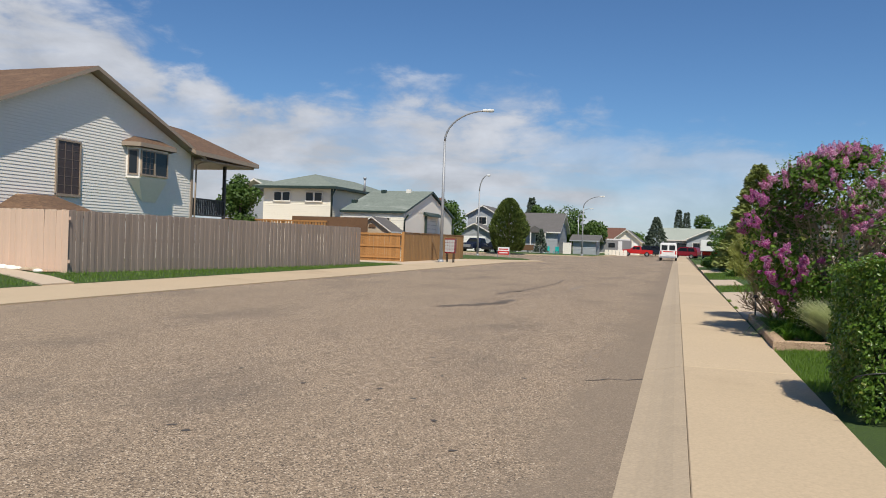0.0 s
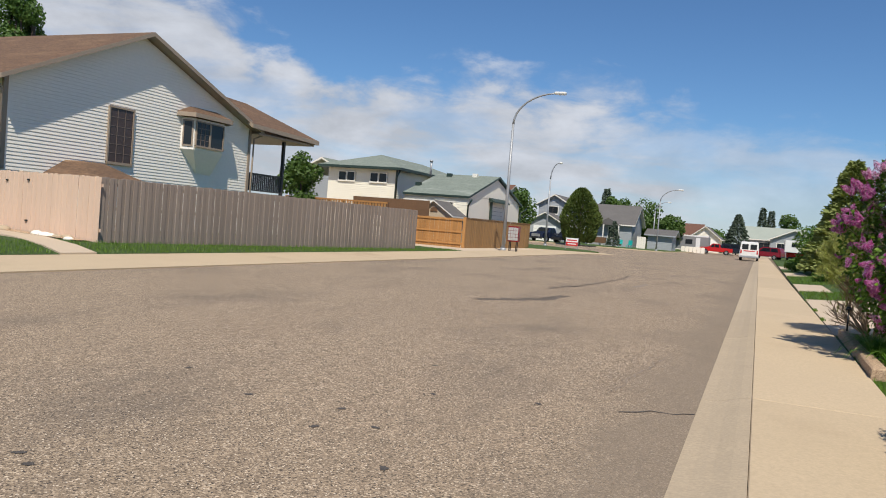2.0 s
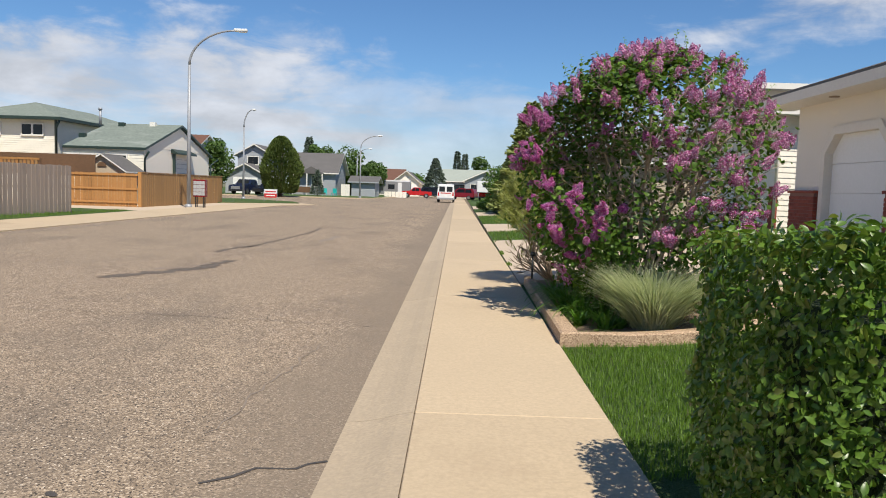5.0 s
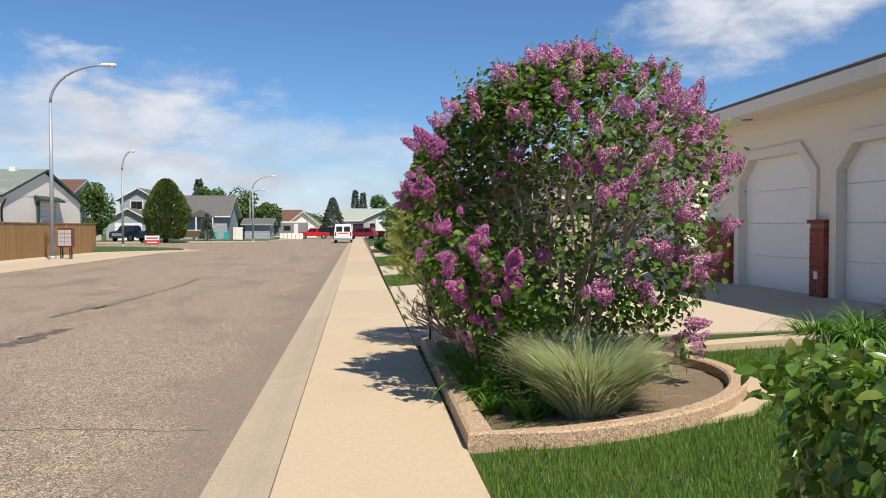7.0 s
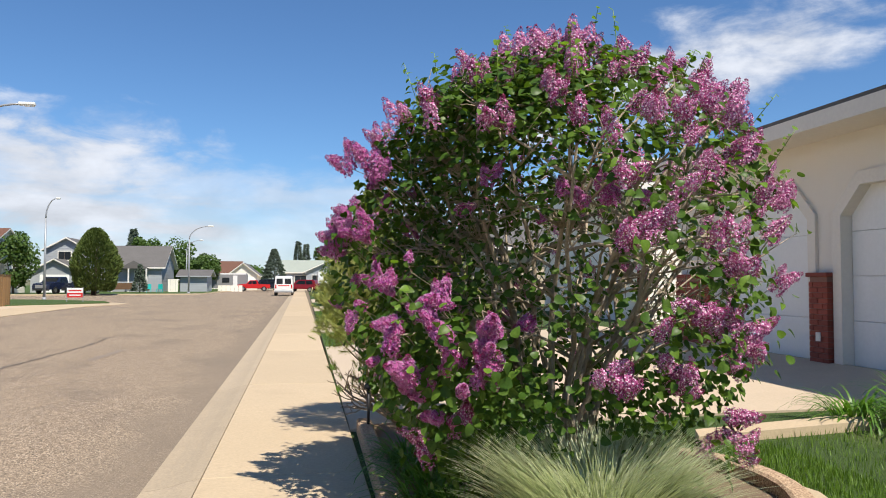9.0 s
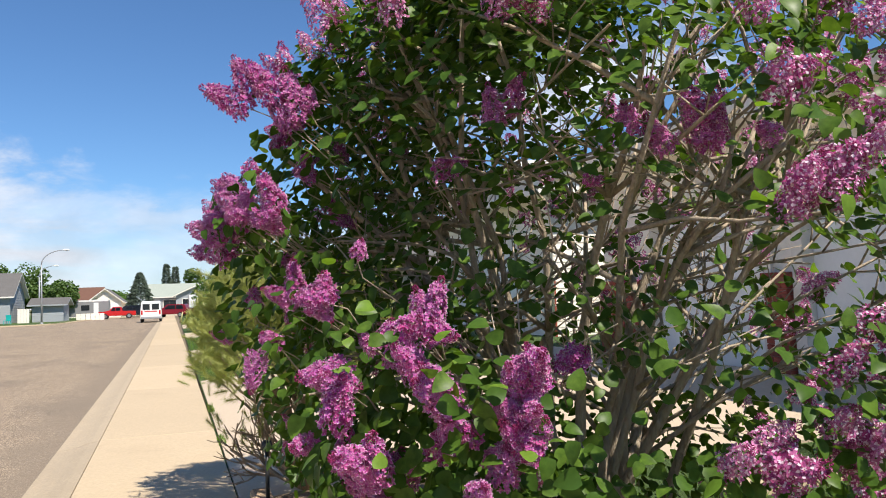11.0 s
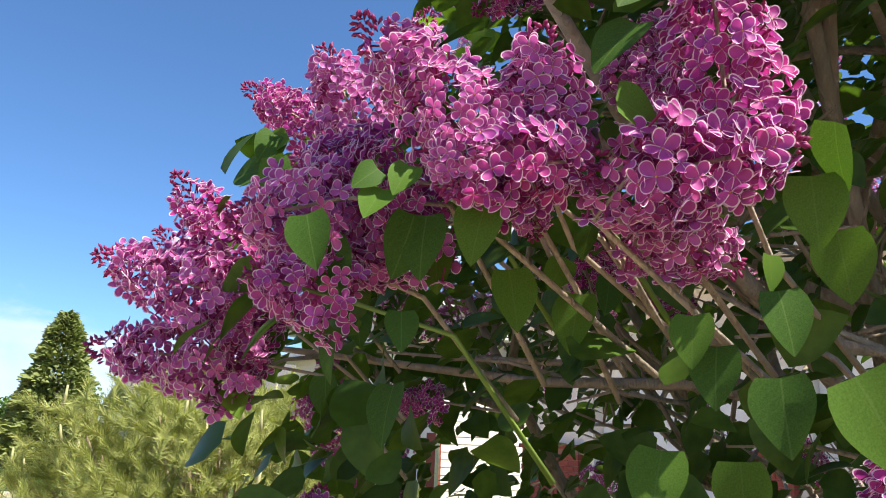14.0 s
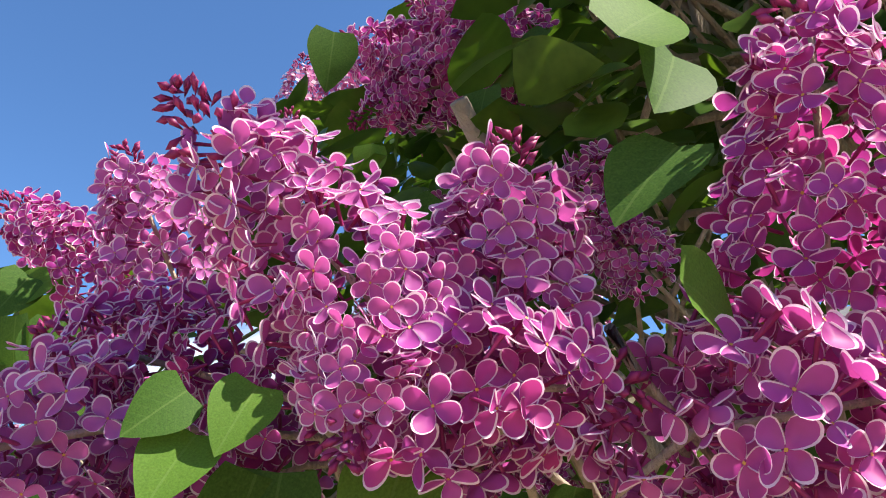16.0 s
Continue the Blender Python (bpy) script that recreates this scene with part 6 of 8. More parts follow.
lawn("bed_grass", "thin pale grass in the corner of the bed", 1.52, 2.0, 12.1, 13.0, 900, 0.05, lambda x, y: 0.13, 7, lambda x, y: noise.noise(Vector((x * 4, y * 4, 0))) > -0.1)
lawn("joint_grass", "grass tufts in the pavement joint", 1.28, 1.36, 16.9, 26, 500, 0.05, lambda x, y: 0.085, 6, lambda x, y: noise.noise(Vector((0, y * 1.1, 0))) > 0.12)


# ---- hedge ----
HX0, HX1, HY0, HY1, HH = 1.4, 3.7, 7.0, 8.45, 1.36
hedge = thing("hedge", "clipped glossy green leafy hedge beside the pavement", "hedge")
rg = random.Random(8)
HEDGE_LEAF = leaf_template(0.5, 0, 0.25, 0.18, 4)
ms, my = [], []
for i in range(24000):
    face = rg.random()
    u, v, w = rg.random(), rg.random(), rg.random()
    x, y, z = HX0 + (HX1 - HX0) * u, HY0 + (HY1 - HY0) * v, 0.12 + (HH - 0.12) * w
    depth = abs(rg.gauss(0, 0.09))
    if face < 0.3:
        x, nrm = HX0 + depth, Vector((-1, 0, 0.35))
    elif face < 0.55:
        y, nrm = HY0 + depth, Vector((0, -1, 0.35))
    elif face < 0.72:
        y, nrm = HY1 - depth, Vector((0, 1, 0.35))
    else:
        z, nrm = HH - depth * 0.8, Vector((0, 0, 1))
    p = Vector((x, y, z))
    c = Vector(((HX0 + HX1) / 2, (HY0 + HY1) / 2, 0.7))
    # rounded, wavy outline, drawn in towards the foot
    bulge = 0.07 * noise.noise(p * 2.3) + 0.04 * noise.noise(p * 6)
    corner = max(0.0, 0.35 - min(abs(x - HX0), abs(x - HX1)) - min(abs(y - HY0), abs(y - HY1)))
    edge = corner * 0.6 + max(0, (z - 1.15)) * 0.35 + max(0, 0.35 - z) * 0.35
    out = Vector((p.x - c.x, p.y - c.y, 0)).normalized()
    p += out * (bulge - edge * (0.6 if face < 0.72 else 0.2)) + Vector((0, 0, 0.09 * noise.noise(Vector((x * 1.7, y * 1.7, 3))) if face >= 0.72 else 0))
    p.z *= 1.075 - 0.1 * (y - HY0) / (HY1 - HY0)
    d = (nrm + Vector((rg.gauss(0, 0.6), rg.gauss(0, 0.6), rg.gauss(0, 0.5)))).normalized()
    m = place(p, d, rg.uniform(0, 6.28), rg.uniform(0.03, 0.052))
    (my if rg.random() < (0.25 if face >= 0.72 else 0.1) else ms).append(m)
merged("foliage", HEDGE_LEAF, ms, [HEDGELEAF], hedge, kind="stuff")
merged("young_foliage", HEDGE_LEAF, my, [HEDGEYOUNG], hedge, "pale bronze-green young leaves", kind="stuff")
for i in range(26):
    bm = bmesh.new()
    bx, by = rg.uniform(HX0 + 0.45, HX1 - 0.45), rg.uniform(HY0 + 0.4, HY1 - 0.4)
    p0 = Vector((bx, by, 0))
    p2 = Vector((bx + rg.uniform(-0.2, 0.2), by + rg.uniform(-0.2, 0.2), rg.uniform(0.9, 1.22)))
    tube(bm, [p0, (p0 + p2) / 2 + Vector((rg.gauss(0, 0.05), rg.gauss(0, 0.05), 0)), p2], 0.012, 0.004, 5)
    part("stem", bm, TWIG, hedge)
# closed box filling the hedge's middle, its dark colour painting in the inner shade
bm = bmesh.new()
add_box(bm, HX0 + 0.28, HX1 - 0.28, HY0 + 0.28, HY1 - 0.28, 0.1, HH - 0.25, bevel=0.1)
part("shade_filler", bm, mat("inner_shade_green", (0.02, 0.04, 0.01), (0.035, 0.06, 0.014), 9, 60, 0.9, 0.8, dist=0.04), hedge)

hoop = thing("garden_hose", "thin black garden hose hanging on the hedge", "hose", (1.4, 6.88, 0))
bm = bmesh.new()
tube(bm, [(-0.04, 0.05, 0.46), (0.0, 0, 0.51), (0.07, -0.02, 0.535), (0.16, -0.02, 0.55), (0.34, 0, 0.57), (0.55, 0.02, 0.56), (0.8, 0.06, 0.5)], 0.007, 0.007, 7)
part("tube", bm, BLACK, hoop, smooth=True)

# ---- ornamental grass, daylilies, small plants ----
def grass_clump(name, label, at, n, length, width, spread, material, seed, cat="plant", droop=1.0, parent_group=""):
    rg = random.Random(seed)
    th = thing(name, label, cat, at, 0, parent_group)
    me = bpy.data.meshes.new("blades")
    vs, fs = [], []
    for i in range(n):
        a = rg.uniform(0, 6.28)
        lean = abs(rg.gauss(0, 0.55)) * spread
        L = length * rg.uniform(0.6, 1.1)
        b0 = Vector((math.cos(a), math.sin(a), 0)) * math.sqrt(rg.random()) * (0.25 * length if width < 0.02 else 0.25 * spread * length)
        if width < 0.02:
            lean = abs(rg.gauss(0, 0.2)) + 2.9 * b0.length * spread / length
            L = length * rg.uniform(0.75, 1.05)
        out = Vector((math.cos(a + rg.gauss(0, 0.3)), math.sin(a + rg.gauss(0, 0.3)), 0))
        side = Vector((-out.y, out.x, 0)) * width * rg.uniform(0.7, 1.2)
        o = len(vs)
        steps = 6
        p = b0.copy()
        ang = lean
        for k in range(steps + 1):
            t = k / steps
            w = side * (1 - t) ** 0.6 * 0.5
            vs += [tuple(p - w), tuple(p + w)]
            p = p + (out * math.sin(ang) + Vector((0, 0, math.cos(ang)))) * (L / steps)
            ang += droop * rg.uniform(0.18, 0.34)
        for k in range(steps):
            fs.append((o + 2 * k, o + 2 * k + 1, o + 2 * k + 3, o + 2 * k + 2))
    me.from_pydata(vs, [], fs)
    me.materials.append(material)
    me.polygons.foreach_set("use_smooth", [True] * len(fs))
    ob = mesh_ob("blade_tuft", me, th)
    ob["kind"] = "stuff"
    return th


grass_clump("ornamental_grass", "tall variegated ornamental grass clump in the bed", (2.34, 12.58, 0.12), 3600, 0.86, 0.013, 0.28, VARIEGATED, 1, droop=0.62)
for i, (x, y, s) in enumerate(((5.7, 14.9, 0.6), (6.2, 14.8, 0.65), (6.75, 14.75, 0.7), (7.3, 14.7, 0.65), (6.4, 14.4, 0.55), (5.9, 14.45, 0.5), (7.0, 14.3, 0.55))):
    grass_clump("daylily", "bright green strappy daylily clump by the garage", (x, y, ground_z_right(x)), 130, s, 0.028, 1.2, LILYLEAF, 10 + i, droop=1.5, parent_group="daylilies by the garage")
for i, (x, y, s) in enumerate(((1.75, 13.2, 0.55), (1.65, 13.7, 0.6), (1.7, 14.4, 0.55), (1.9, 13.0, 0.5), (1.65, 15.0, 0.5), (2.1, 13.6, 0.5))):
    grass_clump("daylily", "dark green strappy plant under the lilac", (x, y, 0.13), 110, s, 0.022, 1.1, LILYLEAF, 20 + i, droop=1.4, parent_group="strappy plants in the bed")
for i, (x, y, s) in enumerate(((1.85, 12.45, 0.26), (2.0, 12.5, 0.2), (1.62, 12.7, 0.2))):
    grass_clump("young_plant", "small grey-green leafy plant in the bed", (x, y, 0.14), 46, s, 0.045, 0.9, LILYLEAF, 30 + i, droop=0.6, parent_group="young plants in the bed")
tagged(quad_slab("driveway_edging", [(4.1, 14.75, 0.32), (4.2, 15.0, 0.33), (7.9, 14.75, 0.6), (7.9, 14.4, 0.6)], 0.2, CONCRETE), "pale concrete edging along the driveway", "edging", kind="structure")
# short garden light at the end of the bed
gl = thing("garden_light", "short dark garden stake light at the bed's end", "garden light", (1.46, 16.35, 0.2))
bm = bmesh.new()
tube(bm, [(0, 0, -0.05), (0, 0, 0.36)], 0.014, 0.014, 8)
part("stake", bm, BLACK, gl)
bm = bmesh.new()
tube(bm, [(0, 0, 0.36), (0, 0, 0.39), (0, 0, 0.42)], 0.05, 0.03, 10)
part("cap", bm, BLACK, gl)


# mugo pine at the end of the bed: bare pale twigs low down, needles above
pine = thing("mugo_pine", "yellow-green mugo pine with bare lower twigs", "shrub", (1.86, 16.85, 0.14))
rg = random.Random(77)
shoots = []
bm = bmesh.new()


def pine_grow(p, d, L, rad, depth):
    mid = p + d * L * 0.5 + Vector((rg.gauss(0, 0.05), rg.gauss(0, 0.05), -0.03)) * L
    e = p + d * L + Vector((0, 0, 0.05 * L))
    tube(bm, [p, mid, e], rad, rad * 0.6, 5)
    if depth <= 1:
        shoots.append((e, d))
    if depth:
        for i in range(rg.choice((2, 3, 3))):
            nd = (d + Vector((rg.gauss(0, 0.5), rg.gauss(0, 0.5), rg.gauss(0.18, 0.35)))).normalized()
            pine_grow(p.lerp(e, rg.uniform(0.45, 1)), nd, L * rg.uniform(0.55, 0.75), rad * 0.6, depth - 1)


for i in range(17):
    a = rg.uniform(0, 6.28) if i > 5 else rg.uniform(2.4, 4.4)
    t = rg.uniform(0.15, 1.3)
    d = Vector((math.cos(a) * math.sin(t), math.sin(a) * math.sin(t), math.cos(t) + 0.25)).normalized()
    pine_grow(Vector((math.cos(a), math.sin(a), 0)) * 0.08, d, rg.uniform(0.36, 0.5), 0.02, 3)
part("branchwork", bm, TWIG, pine, "pale bare twigs")
nv, nf = [], []
for i in range(64):
    # a shoot one unit long, set round with needles that lean towards its tip
    a, tz = 2.4 * i, i / 64
    d = Vector((math.cos(a), math.sin(a), 0.35 + 1.2 * tz)).normalized()
    s = d.cross(Vector((0, 0, 1))).normalized() * 0.02
    p = Vector((0, 0, tz * 0.95))
    o = len(nv)
    nv += [tuple(p - s), tuple(p + s), tuple(p + d * (0.5 + 0.08 * math.sin(i * 7)))]
    nf.append((o, o + 1, o + 2))
ms, candles = [], []
for e, d in shoots:
    if e.z < 0.25 or math.hypot(e.x, e.y) > 0.85 or e.z > 1.75 or e.z < 0.85 and rg.random() < 0.92:
        continue
    for k in range(2):
        dd = (d * 0.5 + Vector((rg.gauss(0, 0.35), rg.gauss(0, 0.35), 0.9))).normalized()
        ms.append(place(e + Vector((rg.gauss(0, 0.05), rg.gauss(0, 0.05), rg.gauss(0, 0.04))), dd, rg.uniform(0, 6), rg.uniform(0.08, 0.115)))
clumps = []
while len(clumps) < 130:
    p = blob_points(1, rg)[0].normalized()
    if p.z > -0.3:
        k = rg.uniform(0.6, 1.0) ** 0.6
        clumps.append(Vector((p.x * 0.86 * k, p.y * 0.88 * k, 1.1 + p.z * 0.72 * k)))
bm = bmesh.new()
for c in clumps:
    root = Vector((c.x * 0.25, c.y * 0.25, c.z * 0.5))
    tube(bm, [root, root.lerp(c, 0.6) - Vector((0, 0, 0.04)), c], 0.012, 0.005, 5)
    for k in range(rg.randrange(16, 24)):
        p = c + Vector((rg.gauss(0, 0.075), rg.gauss(0, 0.075), rg.gauss(0, 0.06)))
        dd = (Vector((c.x * 0.7, c.y * 0.7, 0.55)) + Vector((rg.gauss(0, 0.6), rg.gauss(0, 0.6), rg.gauss(0, 0.25)))).normalized()
        ms.append(place(p, dd, rg.uniform(0, 6), rg.uniform(0.08, 0.115)))
        if k < 1 and c.z > 1.2:
            candles.append(p + dd * 0.1)
part("inner_branchwork", bm, TWIG, pine, "pale inner branches")
merged("needle_mass", (nv, nf, [0] * len(nf)), ms, [PINE], pine, kind="stuff")
bm = bmesh.new()
for p in candles:
    tube(bm, [p, p + Vector((rg.gauss(0, 0.01), rg.gauss(0, 0.01), rg.uniform(0.07, 0.13)))], 0.009, 0.004, 5)
part("candles", bm, YOUNGTIP, pine, "pale young shoot tips")["kind"] = "stuff"

# pale stones by the fence corner
rg = random.Random(12)
for i in range(12):
    bm = bmesh.new()
    bmesh.ops.create_icosphere(bm, subdivisions=2, radius=1)
    s = rg.uniform(0.1, 0.24)
    for v in bm.verts:
        v.co = v.co * (1 + 0.25 * noise.noise(v.co * 1.3 + Vector((i * 7, 0, 0))))
        v.co = Vector((v.co.x * s * 1.3, v.co.y * s, v.co.z * s * 0.6))
    x = rg.uniform(-20.8, -16.8)
    y = 17.05 - 0.226 * (x + 16.2) - rg.uniform(0.15, 0.5)
    ob = part("rock", bm, GUTTER if i % 3 else WHITE, None, smooth=True)
    ob.location = (x, y, 0.26)
    tagged(ob, "pale rounded garden stone by the fence", "rock", "stones by the fence")

# ---- the lilac ----
LX, LY = 2.42, 13.75
lilac = thing("lilac_bush", "large lilac bush in full purple bloom with pale-edged florets", "shrub", (0, 0, 0))
rg = random.Random(42)


def crown_r(z):
    zs = [0.3, 0.6, 1.0, 1.5, 2.0, 2.4, 2.75, 3.05, 3.22]
    rs = [0.7, 0.95, 1.25, 1.45, 1.5, 1.38, 1.1, 0.7, 0.15]
    return float(np.interp(z, zs, rs))


def crown_point(a, z, k=1.0):
    r = crown_r(z) * k * (1 + 0.1 * noise.noise(Vector((math.cos(a) * 1.6, math.sin(a) * 1.6, z * 1.3))))
    return Vector((LX + 0.16 * max(0.0, z - 2.0) + math.cos(a) * r, LY + math.sin(a) * r, z))


def floret(hi):
    """One four-petalled floret facing +z, about 1 wide: petals with a pale rim, a short tube below."""
    v, f, m = [(0, 0, -0.02)], [], []
    for k in range(4):
        a0 = math.pi / 2 * k
        ca, sa = math.cos(a0), math.sin(a0)

        def P(x, y, z):
            return (x * ca - y * sa, x * sa + y * ca, z)
        if hi:
            half = [(0.05, 0.04, 0.0, 0.005), (0.1, 0.083, -0.006, 0.01), (0.17, 0.126, -0.01, 0.014), (0.245, 0.158, -0.007, 0.017), (0.32, 0.17, 0.002, 0.019), (0.395, 0.148, 0.026, 0.02), (0.45, 0.096, 0.054, 0.021), (0.48, 0.045, 0.07, 0.022), (0.487, 0.0, 0.076, 0.023)]
            up = half + [(x, -y, z, e) for x, y, z, e in half[-2::-1]]
            inner = [(x, y, z) for x, y, z, e in up]
            outer = [(x + e * max(0.0, min(1.1, (x - 0.2) * 4)), y + math.copysign(e, y) * (1 if abs(y) > 0.01 else 0), z + 0.028) for x, y, z, e in up]
            n = len(inner)
            o = len(v)
            v += [P(*p) for p in inner] + [P(*p) for p in outer] + [P(0.27, 0, -0.004)]
            c = o + 2 * n
            f += [(0, o, o + n - 1), (o + n - 1, o, c)]
            m += [0, 0]
            for q in range(n - 1):
                f += [(c, o + q, o + q + 1), (o + q, o + n + q, o + n + q + 1, o + q + 1)]
                m += [0, 1]
        else:
            o = len(v)
            v += [P(0.28, 0.19, 0.03), P(0.5, 0, 0.09), P(0.28, -0.19, 0.03)]
            f += [(0, o + 2, o + 1, o)]
            # one whole petal takes the pale rim colour, painting in sunlit sparkle
            m += [1 if k == 0 else 0]
    if hi:
        o = len(v)
        for k in range(4):
            a = math.pi / 2 * k + 0.78
            v += [(0.05 * math.cos(a), 0.05 * math.sin(a), -0.01), (0.035 * math.cos(a), 0.035 * math.sin(a), -0.55)]
        for k in range(4):
            a, b = o + 2 * k, o + 2 * ((k + 1) % 4)
            f.append((a, a + 1, b + 1, b))
            m.append(2)
        v += [(0.035, 0, 0.012), (0, 0.035, 0.012), (-0.035, 0, 0.012), (0, -0.035, 0.012)]
        f.append((o + 8, o + 9, o + 10, o + 11))
        m.append(3)
    return v, f, m


BUD_V = [(0, 0, -0.5), (0.16, 0, 0.05), (0, 0.16, 0.05), (-0.16, 0, 0.05), (0, -0.16, 0.05), (0, 0, 0.32)]
BUD_F = [(0, 2, 1), (0, 3, 2), (0, 4, 3), (0, 1, 4), (5, 1, 2), (5, 2, 3), (5, 3, 4), (5, 4, 1)]


def panicle_mesh(name, hi, seed, length=0.19, radius=0.044, n=150, size=0.022, open_to=0.82):
    """A conical flower head along +z: open florets below, buds at the tip."""
    r = random.Random(seed)
    tv, tf, tm = floret(hi)
    lobes = np.array([math.pi / 2 * k for k in range(4)])
    V, F, M = [], [], []
    for i in range(n):
        t = (i + r.random()) / n
        t = t ** 0.85
        z = length * t
        # lobed outline: several small side sprays
        lobe = 1 + 0.16 * math.sin(5 * 2.4 * t * 6 + seed) + 0.1 * r.gauss(0, 1)
        rad = radius * (1.12 * (1 - t) ** 0.62 * (0.55 + 0.45 * min(1, t * 6)) + 0.06) * lobe
        a = 2.39996 * i + r.gauss(0, 0.25)
        p = Vector((math.cos(a) * rad, math.sin(a) * rad, z))
        d = Vector((math.cos(a), math.sin(a), 0.25 + 0.9 * t + r.gauss(0, 0.25))).normalized()
        d = (d + Vector((r.gauss(0, 0.3), r.gauss(0, 0.3), r.gauss(0, 0.3)))).normalized()
        bud = t > open_to + r.gauss(0, 0.05)
        s = size * (r.uniform(0.85, 1.15) if not bud else r.uniform(0.5, 0.68))
        mt = np.array(place(p, d, r.uniform(0, 6.28), s))
        sv, sf, sm = (BUD_V, BUD_F, [2] * 8) if bud else (tv, tf, tm)
        o = len(V)
        arr = np.array(sv) @ mt[:3, :3].T + mt[:3, 3]
        if not bud and hi:
            # each petal lifts and twists a little of its own
            rs = np.random.RandomState(seed * 1000 + i)
            loc = np.array(sv)
            lift, roll = rs.uniform(-0.35, 0.6, 4), rs.uniform(-0.5, 0.5, 4)
            rad2 = np.hypot(loc[:, 0], loc[:, 1])
            ang = np.arctan2(loc[:, 1], loc[:, 0])
            near = np.argmax(np.cos(ang[:, None] - lobes), axis=1)
            across = rad2 * np.sin(ang - lobes[near])
            out = (loc[:, 2] > -0.1) * (rad2 > 0.06)
            z2 = loc[:, 2] + out * (rad2 * lift[near] * 0.55 + across * roll[near])
            k2 = 1 - out * 0.12 * np.abs(lift[near])
            loc = np.stack((loc[:, 0] * k2, loc[:, 1] * k2, z2), axis=1)
            arr = loc @ mt[:3, :3].T + mt[:3, 3]
        V += arr.tolist()
        F += [tuple(o + k for k in ff) for ff in sf]
        M += sm
    me = bpy.data.meshes.new(name)
    me.from_pydata(V, [], F)
    for mm in ((PETAL, PETALRIM, BUD, FLOREYE) if hi else (FARPETAL, PETALRIM, BUD)):
        me.materials.append(mm)
    me.polygons.foreach_set("material_index", M)
    me.polygons.foreach_set("use_smooth", [True] * len(F))
    return me


SHORT = [panicle_mesh("lilac_panicle", True, s, n=105, length=0.115, radius=0.04, size=0.0228) for s in (21, 22, 23)]
HI = [panicle_mesh("lilac_panicle", True, s, n=200, size=0.0225) for s in (1, 2, 3, 4)]
LO = [panicle_mesh("lilac_panicle", False, s, n=150, size=0.0245) for s in (11, 12, 13, 14)]
NEAR = Vector((0.9, 13.5, 1.75))
tip_list = []


def cluster(p, d, scale, hi=None, seed_mesh=None, roll=None):
    near = (Vector(p) - NEAR).length < 0.85 or (Vector(p) - Vector((0.75, 12.3, 1.5))).length < 1.3 if hi is None else hi
    me = (HI if near else LO)[rg.randrange(4) if seed_mesh is None else seed_mesh]
    ob = mesh_ob("lilac_panicle", me, lilac)
    ob.matrix_world = place(p, d, rg.uniform(0, 6.28) if roll is None else roll, scale)
    return ob


def clear(p, leaf=False):
    """True where the walker's last steps leave the air free of twigs."""
    q = Vector(p)
    a, b = Vector((0.74, 12.6, 1.58)), Vector((0.95, 13.62, 1.9))
    t = max(0, min(1, (q - a).dot(b - a) / (b - a).length_squared))
    if (q - a.lerp(b, t)).length < (0.66 - 0.24 * t if not leaf else 0.72 - 0.42 * t) or q.x < 1.0:
        return False
    # the outermost heads stand in the open: free towards the sun, and bare against the sky to the north-west
    for c, r, far in ((Vector((1.05, 13.65, 1.95)), 0.25, 2.0), (Vector((1.26, 13.42, 1.66)), 0.24, 2.2), (Vector((0.98, 14.2, 1.95)), 0.2, 2.0), (Vector((1.5, 12.95, 1.5)), 0.32, 2.2), (Vector((1.8, 12.8, 1.3)), 0.25, 2.2)):
        k = (q - c).dot(_sd)
        if 0.12 < k < far and (q - c - _sd * k).length < r:
            return False
    v = q - Vector((0.86, 13.46, 1.84))
    az, el = math.degrees(math.atan2(v.x, v.y)), math.degrees(math.atan2(v.z, math.hypot(v.x, v.y)))
    return not (-40 < az < 29 and el > (25 if leaf else 10) or az < 38 and az > 28 and el > 33)


